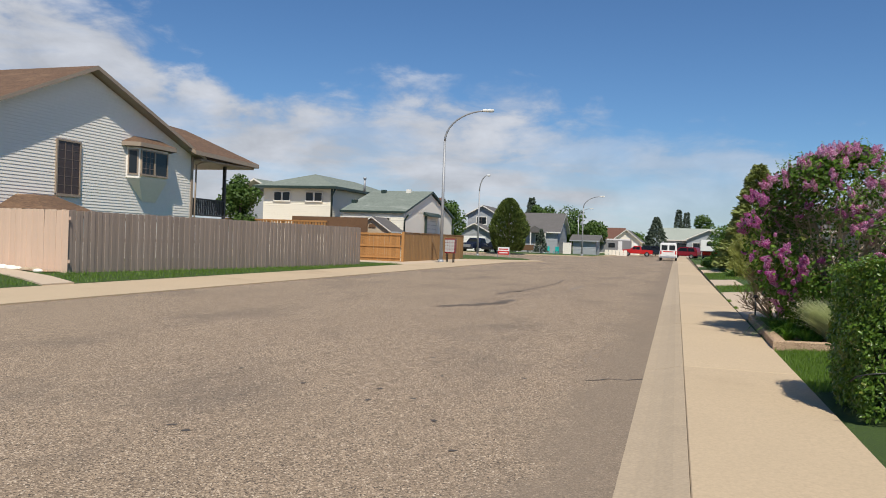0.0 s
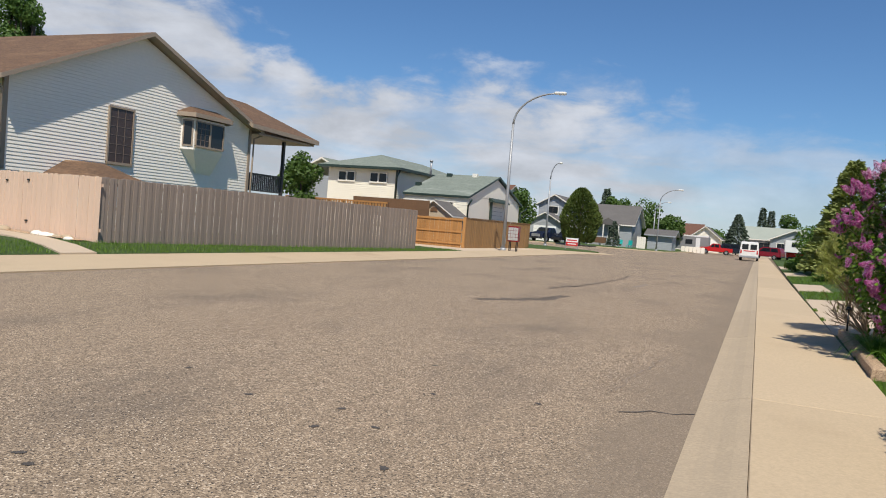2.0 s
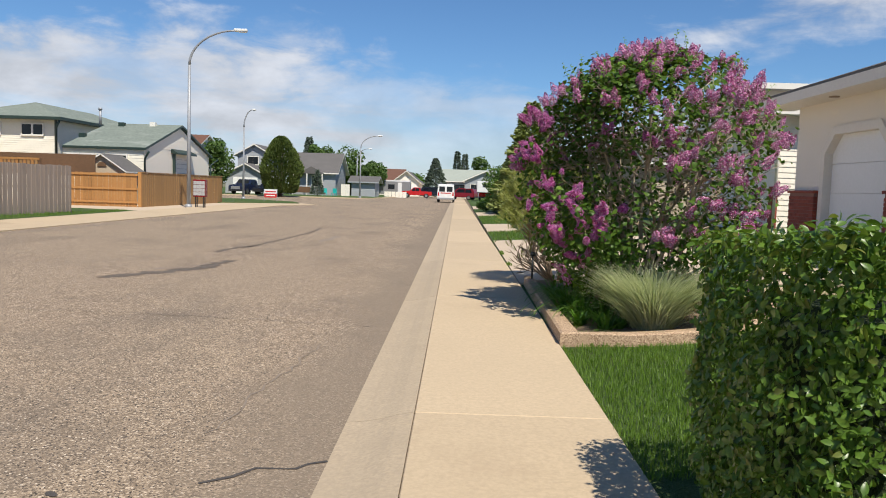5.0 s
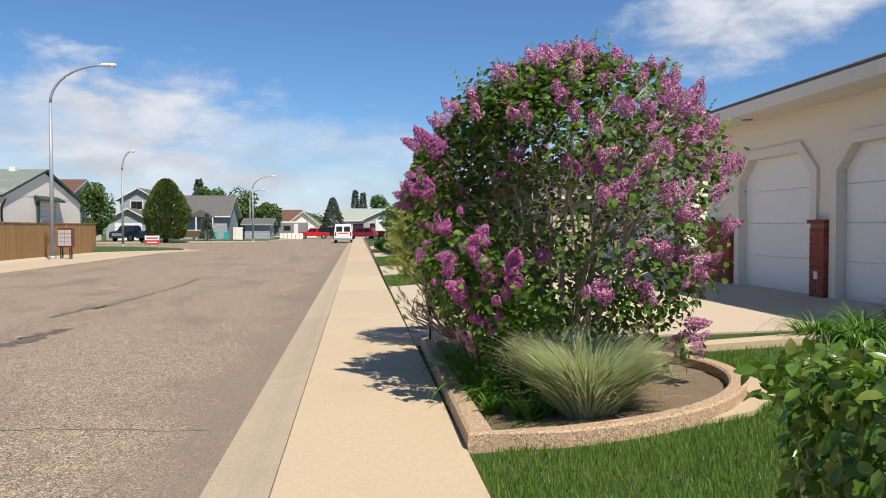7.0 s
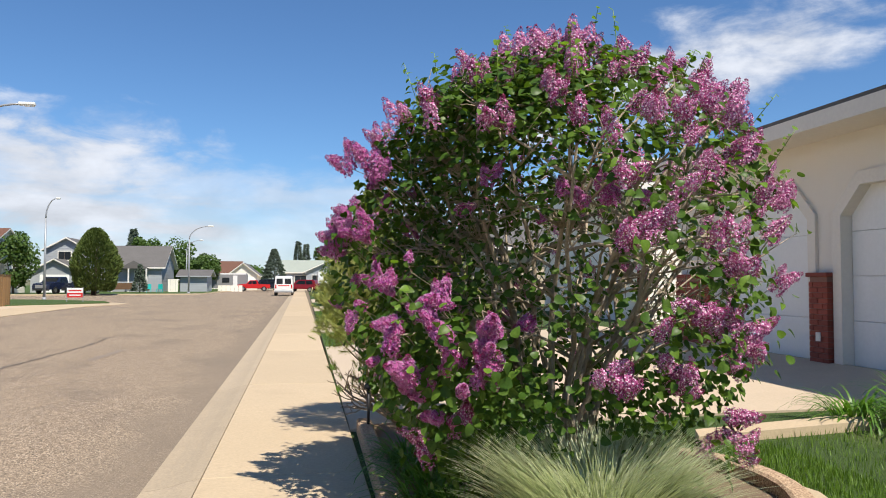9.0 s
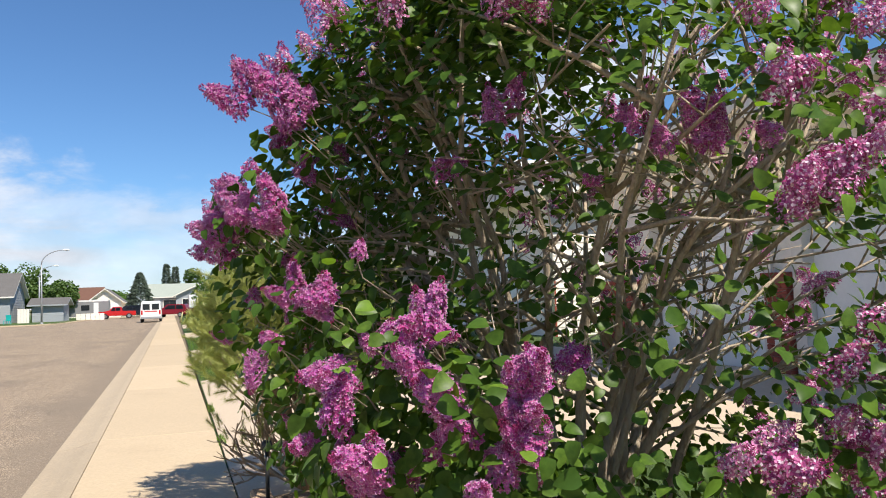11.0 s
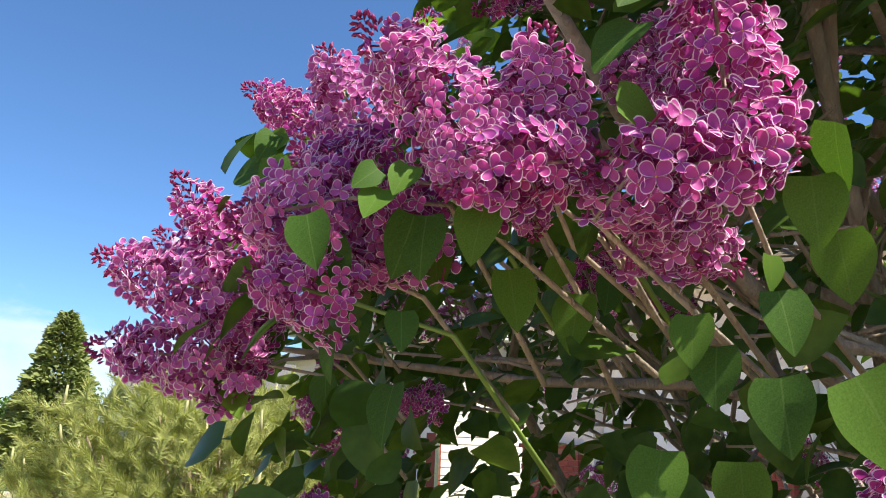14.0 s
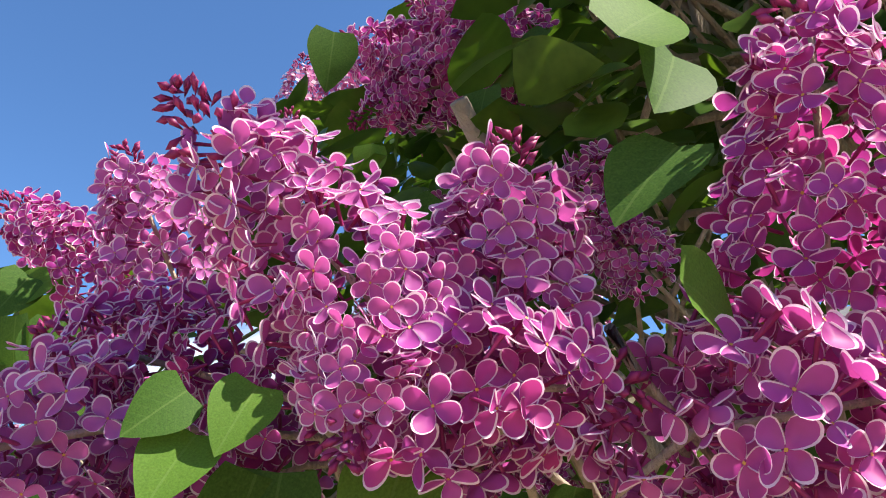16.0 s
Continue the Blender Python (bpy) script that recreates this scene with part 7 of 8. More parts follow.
# stems: a dozen trunks rising from the bed and forking outwards
twig_ends = []
for i in range(13):
    bm = bmesh.new()
    a = 2 * math.pi * i / 13 + rg.gauss(0, 0.2)
    z = rg.uniform(1.7, 2.9)
    base = Vector((LX + 0.05 + rg.gauss(0, 0.17), LY + 0.1 + rg.gauss(0, 0.17), 0.1))
    end = crown_point(a, z, rg.uniform(0.7, 0.92))
    if not clear(end):
        end = Vector((LX, LY, z)).lerp(end, 0.6)
    mid = base + (end - base) * 0.4 + Vector((rg.gauss(0, 0.1), rg.gauss(0, 0.1), 0.25))
    m2 = base + (end - base) * 0.72 + Vector((rg.gauss(0, 0.08), rg.gauss(0, 0.08), 0.12))
    trunk = [base, (base + mid) / 2 + Vector((rg.gauss(0, 0.03), rg.gauss(0, 0.03), 0.06)), mid, m2, end]
    tube(bm, trunk, rg.uniform(0.022, 0.04), 0.008, 7)
    for j in range(9):
        k = rg.uniform(0.28, 0.98)
        seg = min(3, int(k * 4))
        p = trunk[seg].lerp(trunk[seg + 1], k * 4 - seg)
        aa = a + rg.gauss(0, 0.75)
        e = crown_point(aa, min(3.05, max(0.5, p.z + rg.uniform(-0.1, 0.9))), rg.uniform(0.8, 0.98))
        if not clear(e):
            e = p.lerp(e, 0.55)
        c = (p + e) / 2 + Vector((rg.gauss(0, 0.07), rg.gauss(0, 0.07), rg.gauss(0.08, 0.06)))
        tube(bm, [p, p.lerp(c, 0.5) + Vector((rg.gauss(0, 0.02), rg.gauss(0, 0.02), 0.03)), c, e], 0.012, 0.0045, 5)
        twig_ends.append(e)
        for q in range(5):
            kk = rg.uniform(0.25, 0.95)
            s = c.lerp(e, kk) if kk > 0.5 else p.lerp(c, kk * 2)
            d = (e - p).normalized()
            t = s + (d + Vector((rg.gauss(0, 0.6), rg.gauss(0, 0.6), rg.gauss(0.35, 0.4)))).normalized() * rg.uniform(0.15, 0.42)
            if not clear(t) or t.z > 3.1 or math.hypot(t.x - LX, t.y - LY) > crown_r(t.z) * 1.08:
                continue
            tube(bm, [s, s.lerp(t, 0.5) + Vector((rg.gauss(0, 0.02), rg.gauss(0, 0.02), 0.015)), t], 0.0045, 0.002, 4)
            twig_ends.append(t)
    part("stem", bm, BARK, lilac, smooth=True)

rg2 = random.Random(91)
for i in range(8):
    # stout grey stems that fan out over the open south face
    bm = bmesh.new()
    a = math.radians(150 + 26 * i + rg2.gauss(0, 6))
    base = Vector((LX + 0.16 * math.cos(a) + rg2.gauss(0, 0.06), LY + 0.16 * math.sin(a) + rg2.gauss(0, 0.06), 0.1))
    end = crown_point(a, rg2.uniform(1.9, 2.75), rg2.uniform(0.62, 0.85))
    if not clear(end):
        end = Vector((LX, LY, end.z)).lerp(end, 0.55)
    pts = [base]
    for k in range(1, 7):
        t = k / 7
        pts.append(base.lerp(end, t) + Vector((rg2.gauss(0, 0.03), rg2.gauss(0, 0.03), 0.28 * math.sin(math.pi * t))) - Vector((math.cos(a), math.sin(a), 0)) * 0.22 * math.sin(math.pi * t))
    pts.append(end)
    tube(bm, pts, rg2.uniform(0.018, 0.03), 0.008, 8)
    for j in range(7):
        p = pts[rg2.randrange(3, 7)]
        e = p + Vector((math.cos(a) + rg2.gauss(0, 0.7), math.sin(a) + rg2.gauss(0, 0.7), rg2.uniform(0.1, 1.2))).normalized() * rg2.uniform(0.3, 0.7)
        if not clear(e) or math.hypot(e.x - LX, e.y - LY) > crown_r(min(e.z, 3.1)) * 0.95:
            continue
        c = (p + e) / 2 + Vector((rg2.gauss(0, 0.05), rg2.gauss(0, 0.05), 0.03))
        tube(bm, [p, c, e], 0.012, 0.004, 6)
        for q in range(4):
            t = c.lerp(e, rg2.random()) + Vector((rg2.gauss(0, 0.12), rg2.gauss(0, 0.12), rg2.uniform(0.02, 0.25)))
            if clear(t) and math.hypot(t.x - LX, t.y - LY) < crown_r(min(t.z, 3.1)):
                tube(bm, [c.lerp(e, 0.4), t], 0.004, 0.002, 4)
                twig_ends.append(t)
    part("stem", bm, BARK, lilac, smooth=True)

# flower heads over the crown: dense on top and round the sides, few on the open south-west face
heads = []
tries = 0
while len(heads) < 175 and tries < 9000:
    tries += 1
    a = rg.uniform(0, 2 * math.pi)
    z = 0.6 + 2.6 * rg.random() ** 0.6
    p = crown_point(a, z, rg.uniform(0.92, 1.05))
    south = math.cos(a - math.radians(-110))
    if south > 0.25 and z < 2.45 or p.x < 1.4 and 13.6 < p.y < 15.2 and z < 1.85 or not clear(p) or any((p - q).length < 0.16 for q in heads):
        continue
    heads.append(p)


spray_roots = []


def spray(p, k=None):
    """One to three flower heads on a twig's end."""
    p = Vector(p)
    if not clear(p):
        return
    spray_roots.append(p)
    out = Vector((p.x - LX, p.y - LY, (p.z - 1.5) * 0.8 + 0.5)).normalized()
    for j in range(k or rg.choice((1, 1, 2, 2, 3))):
        d = (out * 0.8 + Vector((rg.gauss(0, 0.45), rg.gauss(0, 0.45), rg.gauss(0.5, 0.35)))).normalized()
        cluster(p - d * 0.06 + Vector((rg.gauss(0, 0.03), rg.gauss(0, 0.03), rg.gauss(0, 0.03))), d, rg.uniform(0.7, 1.1))


for p in heads:
    if clear(p):
        spray(p)
spray((1.35, 13.13, 2.57))
spray((1.40, 13.02, 2.32))
spray((1.29, 13.00, 2.42))
spray((1.52, 13.16, 2.62))
spray((1.53, 12.89, 2.32))
spray((1.63, 12.96, 2.55))
spray((1.54, 12.91, 2.40))
spray((1.80, 12.83, 2.52))
spray((1.89, 12.80, 2.54))
spray((1.97, 12.59, 2.55))
spray((1.72, 12.68, 2.12))
spray((1.66, 12.72, 2.09))
spray((1.90, 12.63, 2.18))
spray((1.87, 12.62, 2.10))
spray((2.23, 12.45, 2.48))
spray((2.34, 12.36, 2.35))
spray((2.25, 12.35, 2.25))
spray((2.06, 12.33, 2.09))
spray((1.97, 12.34, 2.01))
spray((2.13, 12.33, 2.11))
spray((2.36, 12.30, 2.13))
spray((2.23, 12.26, 1.99))
spray((2.62, 12.50, 2.53))
spray((3.07, 12.80, 2.70))
spray((2.78, 12.42, 2.38))
spray((2.50, 12.27, 1.90))
spray((2.40, 12.28, 1.84))
spray((2.61, 12.28, 1.93))
spray((2.85, 12.38, 2.22))
spray((2.67, 12.32, 2.12))
spray((3.18, 12.57, 2.33))
spray((3.38, 12.64, 2.16))
spray((2.89, 12.34, 1.85))
spray((3.10, 12.43, 1.88))
spray((3.08, 12.44, 1.68))
spray((2.75, 12.34, 1.51))
spray((2.83, 12.38, 1.45))
spray((3.15, 12.54, 1.41))
spray((3.37, 12.69, 1.22))
spray((3.12, 12.62, 1.19))
spray((2.62, 12.39, 1.36))
spray((2.66, 12.47, 1.16))
spray((2.76, 12.50, 1.11))
spray((2.37, 12.47, 1.12))
spray((2.04, 12.36, 1.62))
spray((1.90, 12.66, 1.42))
spray((1.85, 12.67, 1.43))
spray((1.72, 12.73, 1.45))
spray((1.76, 12.77, 1.34))
spray((1.81, 12.76, 1.26))
spray((1.85, 12.77, 1.18))
spray((1.79, 12.86, 1.10))
spray((1.53, 13.02, 0.87))
spray((1.75, 13.00, 0.89))
spray((1.42, 13.19, 1.05))
spray((1.46, 13.18, 0.99))
spray((1.52, 13.08, 1.07))
spray((1.61, 12.95, 1.13))
spray((1.28, 13.04, 1.25))
spray((1.25, 13.16, 1.16))
spray((1.32, 13.12, 1.35))
spray((1.52, 12.90, 1.39))
spray((1.57, 12.88, 1.35))
spray((1.14, 13.20, 1.36))
spray((1.00, 13.55, 1.48))

spray((1.57, 13.32, 0.60), 2)
spray((1.67, 13.17, 0.79), 2)
spray((1.76, 13.03, 0.86), 2)
spray((1.51, 13.09, 1.04), 2)
spray((1.47, 13.45, 0.66), 2)
spray((3.43, 13.08, 0.77), 3)
spray((3.46, 12.99, 0.6), 3)
spray((3.29, 13.16, 0.55), 2)
spray((3.38, 13.11, 0.72), 2)
spray((3.55, 12.95, 1.35), 2)
spray((3.30, 12.71, 1.29), 2)
spray((3.07, 12.53, 1.34), 2)
spray((2.86, 12.41, 1.46), 2)
spray((3.49, 12.72, 1.91), 2)
spray((3.32, 12.59, 2.10), 2)
spray((3.18, 12.57, 2.32), 2)
spray((3.05, 12.43, 1.72), 2)
spray((2.81, 12.55, 1.05), 2)
spray((2.75, 12.49, 1.13), 2)
spray((2.48, 12.48, 1.07), 2)
for p in ((2.75, 13.55, 3.12), (2.95, 13.6, 3.08), (2.6, 13.5, 3.1), (2.45, 13.4, 3.02), (3.1, 13.5, 2.95), (2.3, 13.35, 2.92), (2.8, 13.3, 3.0)):
    spray(p, 2)

spray((1.765, 12.784, 1.38), 2)
spray((1.59, 12.85, 1.33), 2)
spray((1.87, 12.82, 1.19), 2)
spray((1.4, 12.92, 1.13), 2)
spray((1.62, 12.86, 1.21), 2)
spray((2.56, 12.78, 1.03), 1)
spray((2.77, 12.6, 1.09), 2)
spray((1.74, 12.82, 1.05), 2)


def hero(base, tip, w):
    """A flower head from base to tip."""
    b, t = Vector(base), Vector(tip)
    # the axis lies half a head's width behind the face seen from the path
    away = (b + t) / 2 - Vector((0.85, 13.45, 1.83))
    if away.length < 0.9:
        b, t = b + away.normalized() * 0.04, t + away.normalized() * 0.04
    full = 0.115 if (t - b).length < 0.125 else 0.19
    s = w * max(0.8, min(1.12, (t - b).length / full))
    d = (t - b).normalized()
    me = (HI if full > 0.15 else SHORT)[rg.randrange(3)]
    ob = mesh_ob("lilac_panicle", me, lilac)
    ob.matrix_world = place(t - d * full * s, d, rg.uniform(0, 6.28), s)
    bm = bmesh.new()
    root = t - d * full * s
    inward = Vector((LX - root.x, LY - root.y, -0.35)).normalized()
    tube(bm, [t - d * 0.03, root, root - d * 0.05 + inward * 0.04, root + inward * 0.2 - Vector((0, 0, 0.09))], 0.0015, 0.003, 5)
    part("flower_stalk", bm, STALK if rg.random() < 0.06 else BARK, lilac, smooth=True)


hero((1.074, 13.727, 1.952), (0.975, 13.749, 2.031), 1.15)
hero((1.127, 14.036, 2.046), (0.995, 14.079, 2.115), 1.00)
hero((1.111, 13.984, 2.034), (1.041, 13.971, 2.130), 0.90)
hero((1.144, 13.989, 2.078), (1.146, 13.931, 2.188), 0.80)
hero((1.113, 13.715, 1.929), (1.085, 13.676, 2.029), 0.95)
hero((1.052, 13.723, 1.925), (1.115, 13.640, 1.921), 1.0)
hero((1.045, 13.707, 1.941), (1.030, 13.700, 1.890), 0.90)
hero((1.186, 13.610, 1.944), (1.120, 13.570, 2.074), 1.2)
hero((1.120, 13.632, 1.907), (1.192, 13.557, 1.925), 1.10)
hero((1.127, 13.645, 1.915), (1.181, 13.633, 1.871), 1.05)
hero((1.163, 13.681, 1.904), (1.250, 13.649, 1.868), 1.00)
hero((1.071, 13.787, 1.934), (1.000, 13.916, 1.979), 1.10)
hero((1.089, 13.812, 1.910), (1.028, 13.886, 1.874), 1.10)
hero((1.068, 13.864, 1.961), (1.055, 13.884, 1.858), 1.10)
hero((1.002, 13.818, 1.916), (0.933, 13.862, 1.897), 1.10)
hero((1.020, 13.872, 1.890), (0.960, 13.911, 1.924), 1.00)
hero((0.995, 13.829, 1.849), (0.945, 13.841, 1.859), 1.00)
hero((1.124, 13.741, 1.930), (1.125, 13.733, 1.886), 0.70)
hero((1.334, 13.864, 2.266), (1.207, 13.998, 2.318), 1.00)
hero((1.303, 13.857, 2.279), (1.228, 13.980, 2.229), 1.00)
hero((1.324, 13.861, 2.292), (1.228, 13.918, 2.351), 1.00)
hero((1.322, 13.829, 2.072), (1.350, 13.801, 2.190), 0.90)
hero((1.370, 13.784, 2.073), (1.304, 13.794, 2.116), 0.90)
hero((1.126, 14.223, 1.857), (0.972, 14.262, 2.065), 1.00)
hero((1.116, 14.189, 1.881), (0.897, 14.316, 1.956), 1.05)
hero((1.132, 14.203, 1.824), (0.905, 14.331, 1.842), 1.05)
hero((1.068, 14.201, 1.949), (1.086, 14.255, 1.777), 1.05)
hero((1.239, 13.555, 1.647), (1.230, 13.538, 1.779), 1.00)
hero((1.256, 13.552, 1.619), (1.121, 13.596, 1.673), 1.00)
hero((1.208, 13.551, 1.625), (1.274, 13.506, 1.642), 1.10)
hero((1.298, 13.322, 1.621), (1.296, 13.307, 1.717), 1.10)
hero((1.307, 13.341, 1.611), (1.199, 13.388, 1.638), 0.95)
hero((1.272, 13.300, 1.622), (1.329, 13.261, 1.627), 1.20)
hero((1.283, 13.332, 1.604), (1.323, 13.299, 1.547), 1.10)
hero((1.135, 14.288, 1.429), (1.000, 14.345, 1.479), 0.75)
hero((1.506, 13.998, 1.980), (1.624, 13.998, 1.910), 0.90)
hero((1.458, 14.031, 2.055), (1.529, 14.035, 1.960), 0.90)
hero((1.331, 14.191, 1.792), (1.274, 14.218, 1.792), 0.80)
hero((1.525, 14.017, 2.287), (1.598, 14.054, 2.192), 1.00)
hero((1.444, 13.078, 1.476), (1.467, 13.063, 1.559), 1.00)
hero((1.417, 13.068, 1.464), (1.363, 13.089, 1.513), 0.90)
hero((1.301, 13.059, 1.371), (1.243, 13.083, 1.403), 0.90)
hero((1.316, 13.030, 1.375), (1.355, 12.992, 1.364), 1.00)
hero((1.537, 12.937, 1.501), (1.506, 12.952, 1.651), 1.00)
hero((1.569, 12.922, 1.506), (1.609, 12.884, 1.664), 1.05)
hero((1.523, 12.931, 1.510), (1.441, 12.966, 1.528), 0.80)
hero((1.487, 12.915, 1.500), (1.529, 12.850, 1.546), 1.20)
hero((1.553, 12.875, 1.504), (1.631, 12.820, 1.482), 1.10)
hero((1.494, 12.926, 1.445), (1.550, 12.885, 1.358), 1.10)
hero((1.471, 12.970, 1.428), (1.527, 12.936, 1.405), 1.00)
hero((1.167, 14.228, 1.572), (1.183, 14.214, 1.689), 0.90)
hero((1.100, 13.391, 1.471), (1.069, 13.358, 1.335), 1.00)
hero((1.147, 13.424, 1.491), (1.102, 13.387, 1.532), 1.00)
hero((1.391, 14.069, 2.213), (1.472, 14.032, 2.238), 1.00)
hero((1.314, 13.988, 2.309), (1.291, 13.993, 2.393), 1.00)
hero((1.394, 13.204, 1.765), (1.403, 13.197, 1.807), 0.80)
hero((1.554, 14.123, 1.947), (1.528, 14.128, 2.040), 0.90)
hero((1.721, 13.218, 2.034), (1.858, 13.264, 2.083), 1.00)
hero((1.243, 13.575, 2.229), (0.936, 13.671, 2.384), 1.00)
hero((1.260, 13.566, 2.263), (1.088, 13.600, 2.470), 1.00)
hero((1.275, 13.561, 2.227), (1.229, 13.539, 2.445), 1.00)
hero((1.259, 13.569, 2.211), (1.163, 13.573, 2.328), 1.00)
hero((1.309, 13.544, 2.278), (1.306, 13.508, 2.372), 0.90)
hero((1.865, 13.016, 2.151), (1.827, 12.993, 2.296), 1.00)
hero((1.895, 13.000, 2.211), (1.939, 12.942, 2.320), 1.00)
hero((2.260, 12.844, 2.098), (2.229, 12.820, 2.213), 1.00)
hero((2.358, 12.803, 2.061), (2.284, 12.798, 2.164), 1.00)
hero((2.486, 12.745, 2.085), (2.398, 12.743, 2.264), 1.10)
hero((2.485, 12.747, 2.054), (2.495, 12.701, 2.243), 1.10)
hero((2.684, 12.659, 2.074), (2.603, 12.660, 2.116), 1.00)
hero((2.142, 12.902, 1.965), (2.165, 12.860, 1.950), 0.80)
hero((2.111, 12.943, 1.395), (1.994, 12.963, 1.358), 1.00)
hero((2.068, 12.964, 1.351), (2.108, 12.910, 1.427), 1.00)

# leaves: along the twigs and over the crown
LILAC_T = leaf_template(0.78, 1.0, 0.22, 0.22, 7)
ms, my = [], []


def leaf_at(p, s=None):
    out = Vector((p.x - LX, p.y - LY, (p.z - 1.4) * 0.5)).normalized()
    nrm = (out * 0.7 + Vector((rg.gauss(0, 0.5), rg.gauss(0, 0.5), 0.65 + rg.gauss(0, 0.4)))).normalized()
    return place(p, nrm, rg.uniform(0, 6.28), s or rg.uniform(0.04, 0.07))


def a_of(q):
    return math.atan2(q.y - LY, q.x - LX)


for t in twig_ends:
    n = rg.choice((3, 4, 5, 6))
    for j in range(n):
        q = t + Vector((rg.gauss(0, 0.06), rg.gauss(0, 0.06), rg.gauss(0, 0.06)))
        if rg.random() < (0.65 if math.cos(a_of(q) - 0.55) > 0.5 and 0.9 < q.z < 2.8 else 0.22 if math.cos(a_of(q) + 1.2) > 0.5 and 0.9 < q.z < 2.3 else 0.0):
            continue
        if clear(q, True) and math.hypot(q.x - LX, q.y - LY) < crown_r(min(q.z, 3.1)) * 1.1:
            ms.append(leaf_at(q))
for i in range(5400):
    a = rg.uniform(0, 2 * math.pi)
    z = 0.4 + 2.85 * rg.random() ** 0.8
    p = crown_point(a, z, min(1.03, 0.98 - abs(rg.gauss(0, 0.09))))
    # the south face stands open low down: bare branches show there
    if not clear(p, True) or (z < 2.8 and rg.random() < (0.65 if math.cos(a - 0.55) > 0.5 else 0.25 if math.cos(a + 1.2) > 0.5 and z < 2.3 else 0.0)):
        continue
    (my if rg.random() < 0.06 else ms).append(leaf_at(p))
for i in range(2600):
    # the shaded inside of the bush
    z = rg.uniform(0.4, 1.1) if i < 800 else rg.uniform(1.9, 3.05)
    a = math.radians(rg.uniform(80, 250) if i % 2 else rg.uniform(-178, -100))
    p = crown_point(a, z, rg.uniform(0.35, 0.97))
    if clear(p, True):
        ms.append(leaf_at(p))
for i in range(3300):
    # the far side and the top, which close the crown against the sky
    if i < 1900:
        z, a, k = rg.uniform(2.0, 3.12), rg.uniform(40, 255), rg.uniform(0.3, 0.98)
    elif i < 2700:
        z, a, k = rg.uniform(0.9, 2.0), rg.uniform(72, 200), rg.uniform(0.4, 0.98)
    else:
        z, a, k = rg.uniform(0.35, 1.15), rg.uniform(-50, 130), rg.uniform(0.4, 1.0)
    p = crown_point(math.radians(a), z, k)
    if clear(p, True):
        ms.append(leaf_at(p))
for i in range(700):
    # broad leaves massed under the outer heads and low in the bush
    if i < 380:
        p = Vector((rg.uniform(1.08, 1.75), rg.uniform(13.1, 14.7), rg.uniform(1.2, 2.0)))
        if not clear(p, True) or math.hypot(p.x - LX, p.y - LY) > 1.5:
            continue
    else:
        p = crown_point(rg.uniform(0, 6.28), rg.uniform(0.3, 1.1), rg.uniform(0.75, 1.02))
    ms.append(leaf_at(p, rg.uniform(0.045, 0.068)))
for i in range(6200):
    # the closed crown above and the shaded heart of the bush
    if i < 3600:
        z, a, k = rg2.uniform(2.1, 3.12), rg2.uniform(20, 205), rg2.uniform(0.25, 0.97)
    elif i < 5000:
        z, a, k = rg2.uniform(0.9, 2.2), rg2.uniform(95, 215), rg2.uniform(0.15, 0.9)
    else:
        z, a, k = rg2.uniform(0.3, 1.0), rg2.uniform(10, 250), rg2.uniform(0.2, 0.95)
    p = crown_point(math.radians(a), z, k)
    east = math.atan2(p.x - 0.8, p.y - 12.9) > 0.72 and 1.1 < p.z < 2.65
    if clear(p, True) and not (east and rg2.random() < 0.85):
        ms.append(leaf_at(p))
bm = bmesh.new()
for i in range(70):
    # fresh shoots standing out of the crown
    p = crown_point(rg2.uniform(0, 6.28), rg2.uniform(2.1, 3.15), 1.0)
    if not clear(p, True) or not clear(p + Vector((0, 0, 0.2)), True):
        continue
    d = (Vector((p.x - LX, p.y - LY, 1.2)).normalized() + Vector((rg2.gauss(0, 0.2), rg2.gauss(0, 0.2), 0.5))).normalized()
    e = p + d * rg2.uniform(0.1, 0.24)
    tube(bm, [p - d * 0.1, p, e], 0.004, 0.0018, 4)
    for k in range(6):
        my.append(leaf_at(p.lerp(e, 0.3 + 0.7 * k / 5), rg2.uniform(0.03, 0.05)))
part("shoot_growth", bm, STALK, lilac, "fresh green shoots")["kind"] = "stuff"


def thinned(m):
    """The south-east face is thin at head height: bare twigs and the wall behind show through."""
    v = m.translation - Vector((0.82, 13.3, 1.85))
    az, el = math.degrees(math.atan2(v.x, v.y)), math.degrees(math.atan2(v.z, math.hypot(v.x, v.y)))
    return 38 < az < 120 and -6 < el < 26 and rg2.random() < min(0.45, (az - 38) / 14)


ms = [m for m in ms if not thinned(m)]
for q in spray_roots:
    # a ruff of leaves below each flower head
    out = Vector((q.x - LX, q.y - LY, 0)).normalized()
    for k in range(9):
        p = q - out * 0.05 + Vector((rg2.gauss(0, 0.085), rg2.gauss(0, 0.085), rg2.gauss(-0.09, 0.07)))
        if clear(p, True):
            (my if rg2.random() < 0.1 else ms).append(leaf_at(p, rg2.uniform(0.05, 0.08)))
merged("foliage", LILAC_T, ms, [LILACLEAF], lilac, kind="stuff")
merged("young_foliage", LILAC_T, my, [YOUNGLEAF], lilac, "bright young green leaves", kind="stuff")


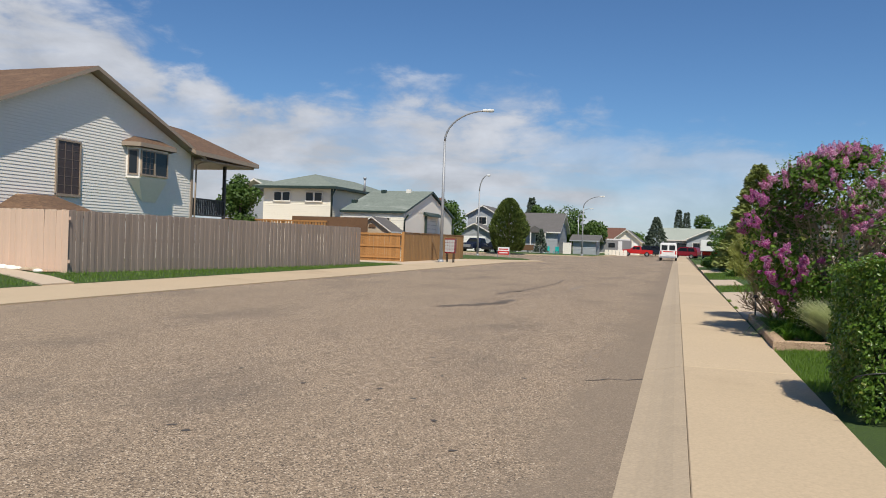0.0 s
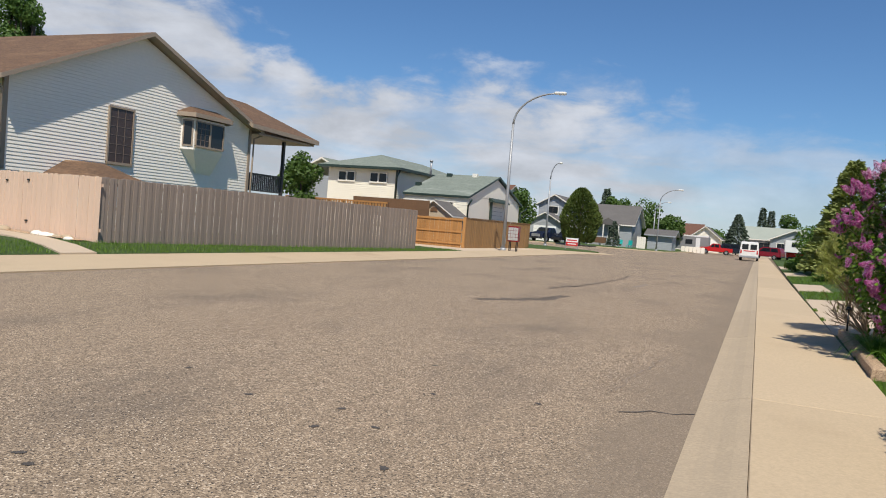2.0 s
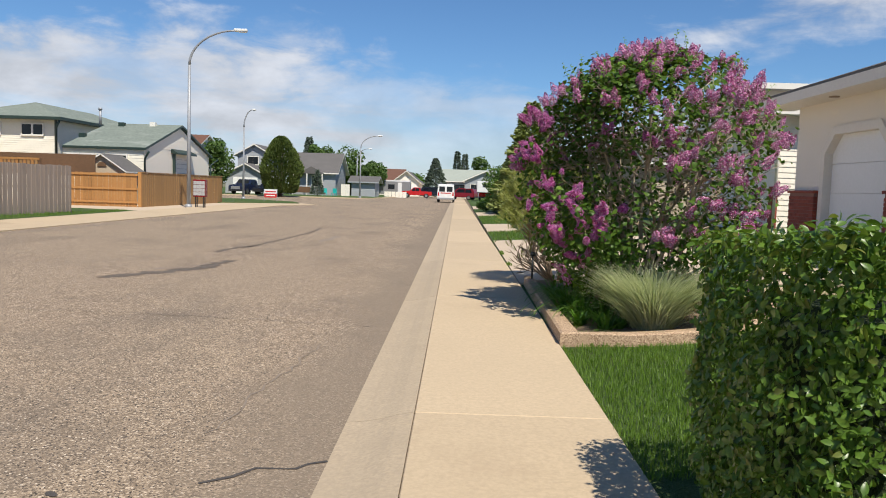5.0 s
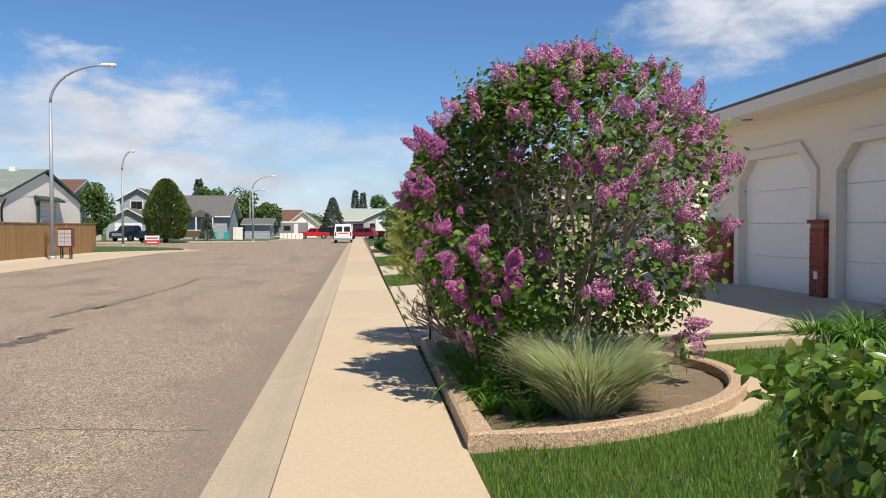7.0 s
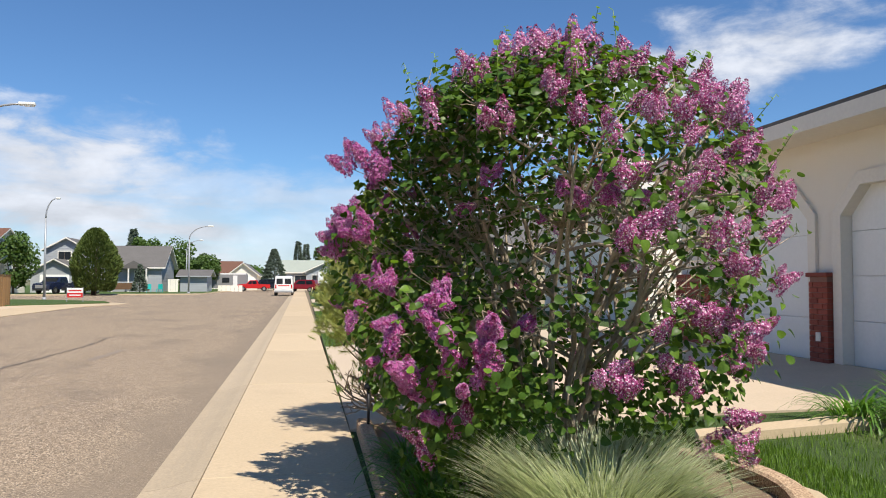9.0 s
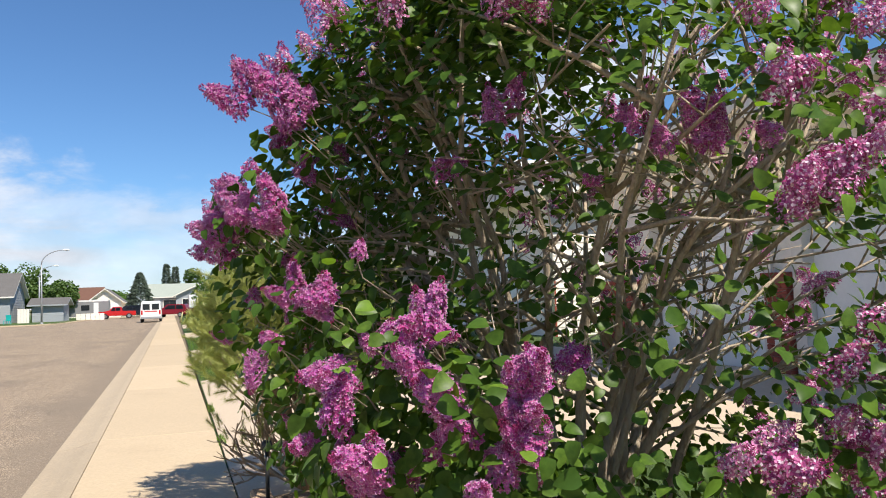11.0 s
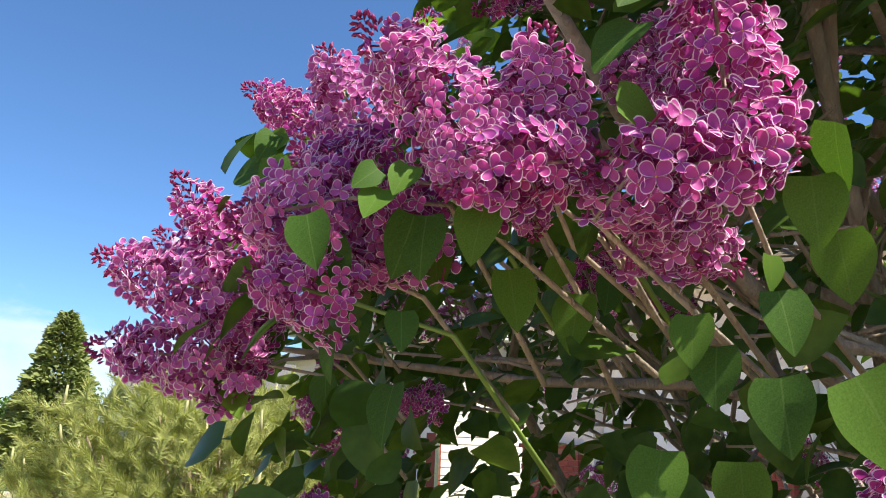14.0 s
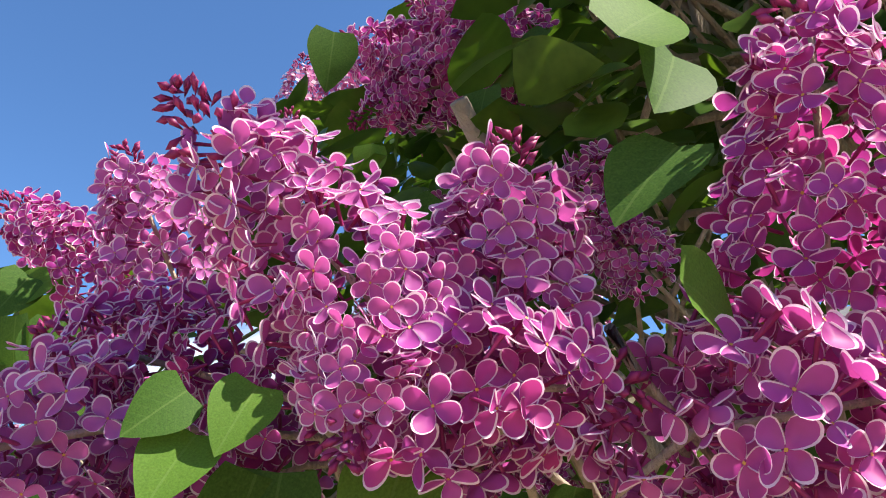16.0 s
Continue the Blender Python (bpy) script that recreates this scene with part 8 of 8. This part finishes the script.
def hero_leaf(base, tip):
    """One large leaf near the path, hung from its stalk, its face turned outwards and up."""
    b, t = Vector(base), Vector(tip)
    y = (t - b).normalized()
    n = Vector((-0.62, -0.62, 0.5)) + Vector((rg.gauss(0, 0.35), rg.gauss(0, 0.35), rg.gauss(0, 0.3)))
    n = (n - y * n.dot(y)).normalized()
    x = y.cross(n)
    s = min(0.052, (t - b).length)
    m = Matrix((x, y, n)).transposed().to_4x4()
    m.translation = b
    ob = mesh_ob("leaf", LEAF_ME[rg.randrange(3)], lilac)
    ob.matrix_world = m @ Matrix.Diagonal((s, s, s, 1))


LEAF_ME = []
for mt in (VEINED, VEINED_YOUNG):
    lv, lf, _ = leaf_template(0.8, 1.0, 0.25, 0.16, 10)
    me = bpy.data.meshes.new("leaf")
    me.from_pydata(lv, [], lf)
    me.materials.append(mt)
    me.polygons.foreach_set("use_smooth", [True] * len(lf))
    LEAF_ME.append(me)
LEAF_ME.insert(0, LEAF_ME[0])
hero_leaf((1.095, 13.746, 1.914), (1.082, 13.757, 1.859))
hero_leaf((0.967, 13.779, 1.886), (0.970, 13.767, 1.847))
hero_leaf((1.061, 13.796, 1.906), (1.050, 13.803, 1.855))
hero_leaf((1.123, 13.640, 1.962), (1.166, 13.635, 1.952))
hero_leaf((1.157, 13.650, 2.034), (1.104, 13.671, 1.976))
hero_leaf((1.163, 13.649, 2.083), (1.133, 13.640, 2.041))
hero_leaf((1.113, 13.647, 2.064), (1.148, 13.638, 2.102))
hero_leaf((1.181, 13.940, 2.279), (1.183, 13.948, 2.204))
hero_leaf((1.036, 14.069, 2.060), (1.016, 14.062, 2.025))
hero_leaf((1.025, 14.072, 2.016), (1.002, 14.121, 2.019))
hero_leaf((1.026, 14.040, 2.022), (1.031, 14.044, 1.976))
hero_leaf((1.015, 13.770, 1.927), (0.995, 13.768, 1.910))
hero_leaf((1.021, 13.771, 1.913), (1.000, 13.759, 1.889))
hero_leaf((1.254, 13.589, 1.921), (1.255, 13.586, 1.868))
hero_leaf((1.189, 13.736, 1.907), (1.181, 13.742, 1.880))
hero_leaf((1.115, 13.849, 1.904), (1.111, 13.846, 1.859))
hero_leaf((1.213, 13.793, 1.895), (1.207, 13.812, 1.868))
hero_leaf((1.216, 13.928, 2.183), (1.213, 13.933, 2.150))
hero_leaf((1.261, 13.895, 2.137), (1.247, 13.915, 2.096))
hero_leaf((1.283, 13.867, 2.238), (1.272, 13.871, 2.193))
hero_leaf((1.321, 13.830, 2.299), (1.306, 13.860, 2.269))
hero_leaf((1.198, 14.073, 2.013), (1.238, 14.044, 1.933))
hero_leaf((1.086, 14.157, 1.961), (1.104, 14.141, 1.872))
hero_leaf((1.165, 14.092, 1.994), (1.154, 14.085, 1.933))
hero_leaf((1.499, 13.947, 2.107), (1.506, 13.930, 1.984))
hero_leaf((1.600, 13.955, 2.105), (1.627, 13.918, 1.975))
hero_leaf((1.649, 13.880, 2.078), (1.666, 13.878, 1.970))
hero_leaf((1.481, 14.015, 1.951), (1.461, 14.003, 1.877))
hero_leaf((1.140, 13.507, 1.773), (1.156, 13.486, 1.718))
hero_leaf((1.163, 14.111, 1.882), (1.168, 14.093, 1.841))
hero_leaf((1.142, 14.133, 1.807), (1.142, 14.125, 1.721))
hero_leaf((1.134, 14.217, 1.523), (1.117, 14.182, 1.445))
hero_leaf((1.073, 13.668, 1.577), (1.060, 13.663, 1.511))
hero_leaf((1.148, 13.607, 1.596), (1.122, 13.594, 1.549))
hero_leaf((1.185, 13.614, 1.583), (1.174, 13.608, 1.516))
hero_leaf((1.260, 13.579, 1.577), (1.257, 13.568, 1.516))
hero_leaf((1.301, 13.556, 1.600), (1.290, 13.573, 1.524))
hero_leaf((1.323, 13.354, 1.762), (1.314, 13.344, 1.712))
hero_leaf((1.872, 13.826, 2.094), (1.884, 13.827, 2.055))
hero_leaf((1.752, 13.804, 1.896), (1.785, 13.764, 1.910))
hero_leaf((1.458, 13.916, 2.209), (1.484, 13.890, 2.154))
hero_leaf((1.378, 13.927, 2.237), (1.389, 13.910, 2.173))
hero_leaf((1.241, 13.398, 1.592), (1.229, 13.362, 1.578))
hero_leaf((1.118, 13.780, 1.933), (1.125, 13.764, 1.891))
hero_leaf((1.011, 13.855, 1.892), (1.022, 13.838, 1.841))
hero_leaf((1.070, 13.792, 1.907), (1.060, 13.789, 1.853))
hero_leaf((1.154, 13.798, 1.877), (1.165, 13.787, 1.806))
hero_leaf((1.215, 13.778, 1.861), (1.197, 13.780, 1.804))
hero_leaf((1.243, 13.613, 1.843), (1.242, 13.601, 1.800))
hero_leaf((1.241, 13.561, 1.948), (1.271, 13.582, 1.896))
hero_leaf((1.281, 13.590, 1.887), (1.297, 13.589, 1.812))
hero_leaf((1.260, 13.629, 1.874), (1.259, 13.626, 1.847))
hero_leaf((1.195, 13.645, 1.825), (1.182, 13.639, 1.790))
hero_leaf((1.212, 13.641, 1.805), (1.199, 13.636, 1.764))
hero_leaf((1.234, 13.610, 1.784), (1.219, 13.598, 1.730))
hero_leaf((1.082, 13.855, 1.781), (1.060, 13.848, 1.723))
hero_leaf((1.034, 13.873, 1.818), (1.029, 13.875, 1.779))
hero_leaf((1.064, 13.815, 1.834), (1.059, 13.803, 1.803))
hero_leaf((1.198, 13.680, 1.736), (1.173, 13.673, 1.685))
hero_leaf((1.246, 13.654, 1.730), (1.248, 13.654, 1.681))
hero_leaf((1.047, 14.060, 2.058), (1.021, 14.081, 2.038))
hero_leaf((1.049, 14.022, 2.019), (1.039, 14.019, 1.964))
hero_leaf((1.033, 14.048, 2.003), (1.012, 14.061, 1.999))
hero_leaf((1.035, 13.758, 1.930), (1.018, 13.751, 1.906))
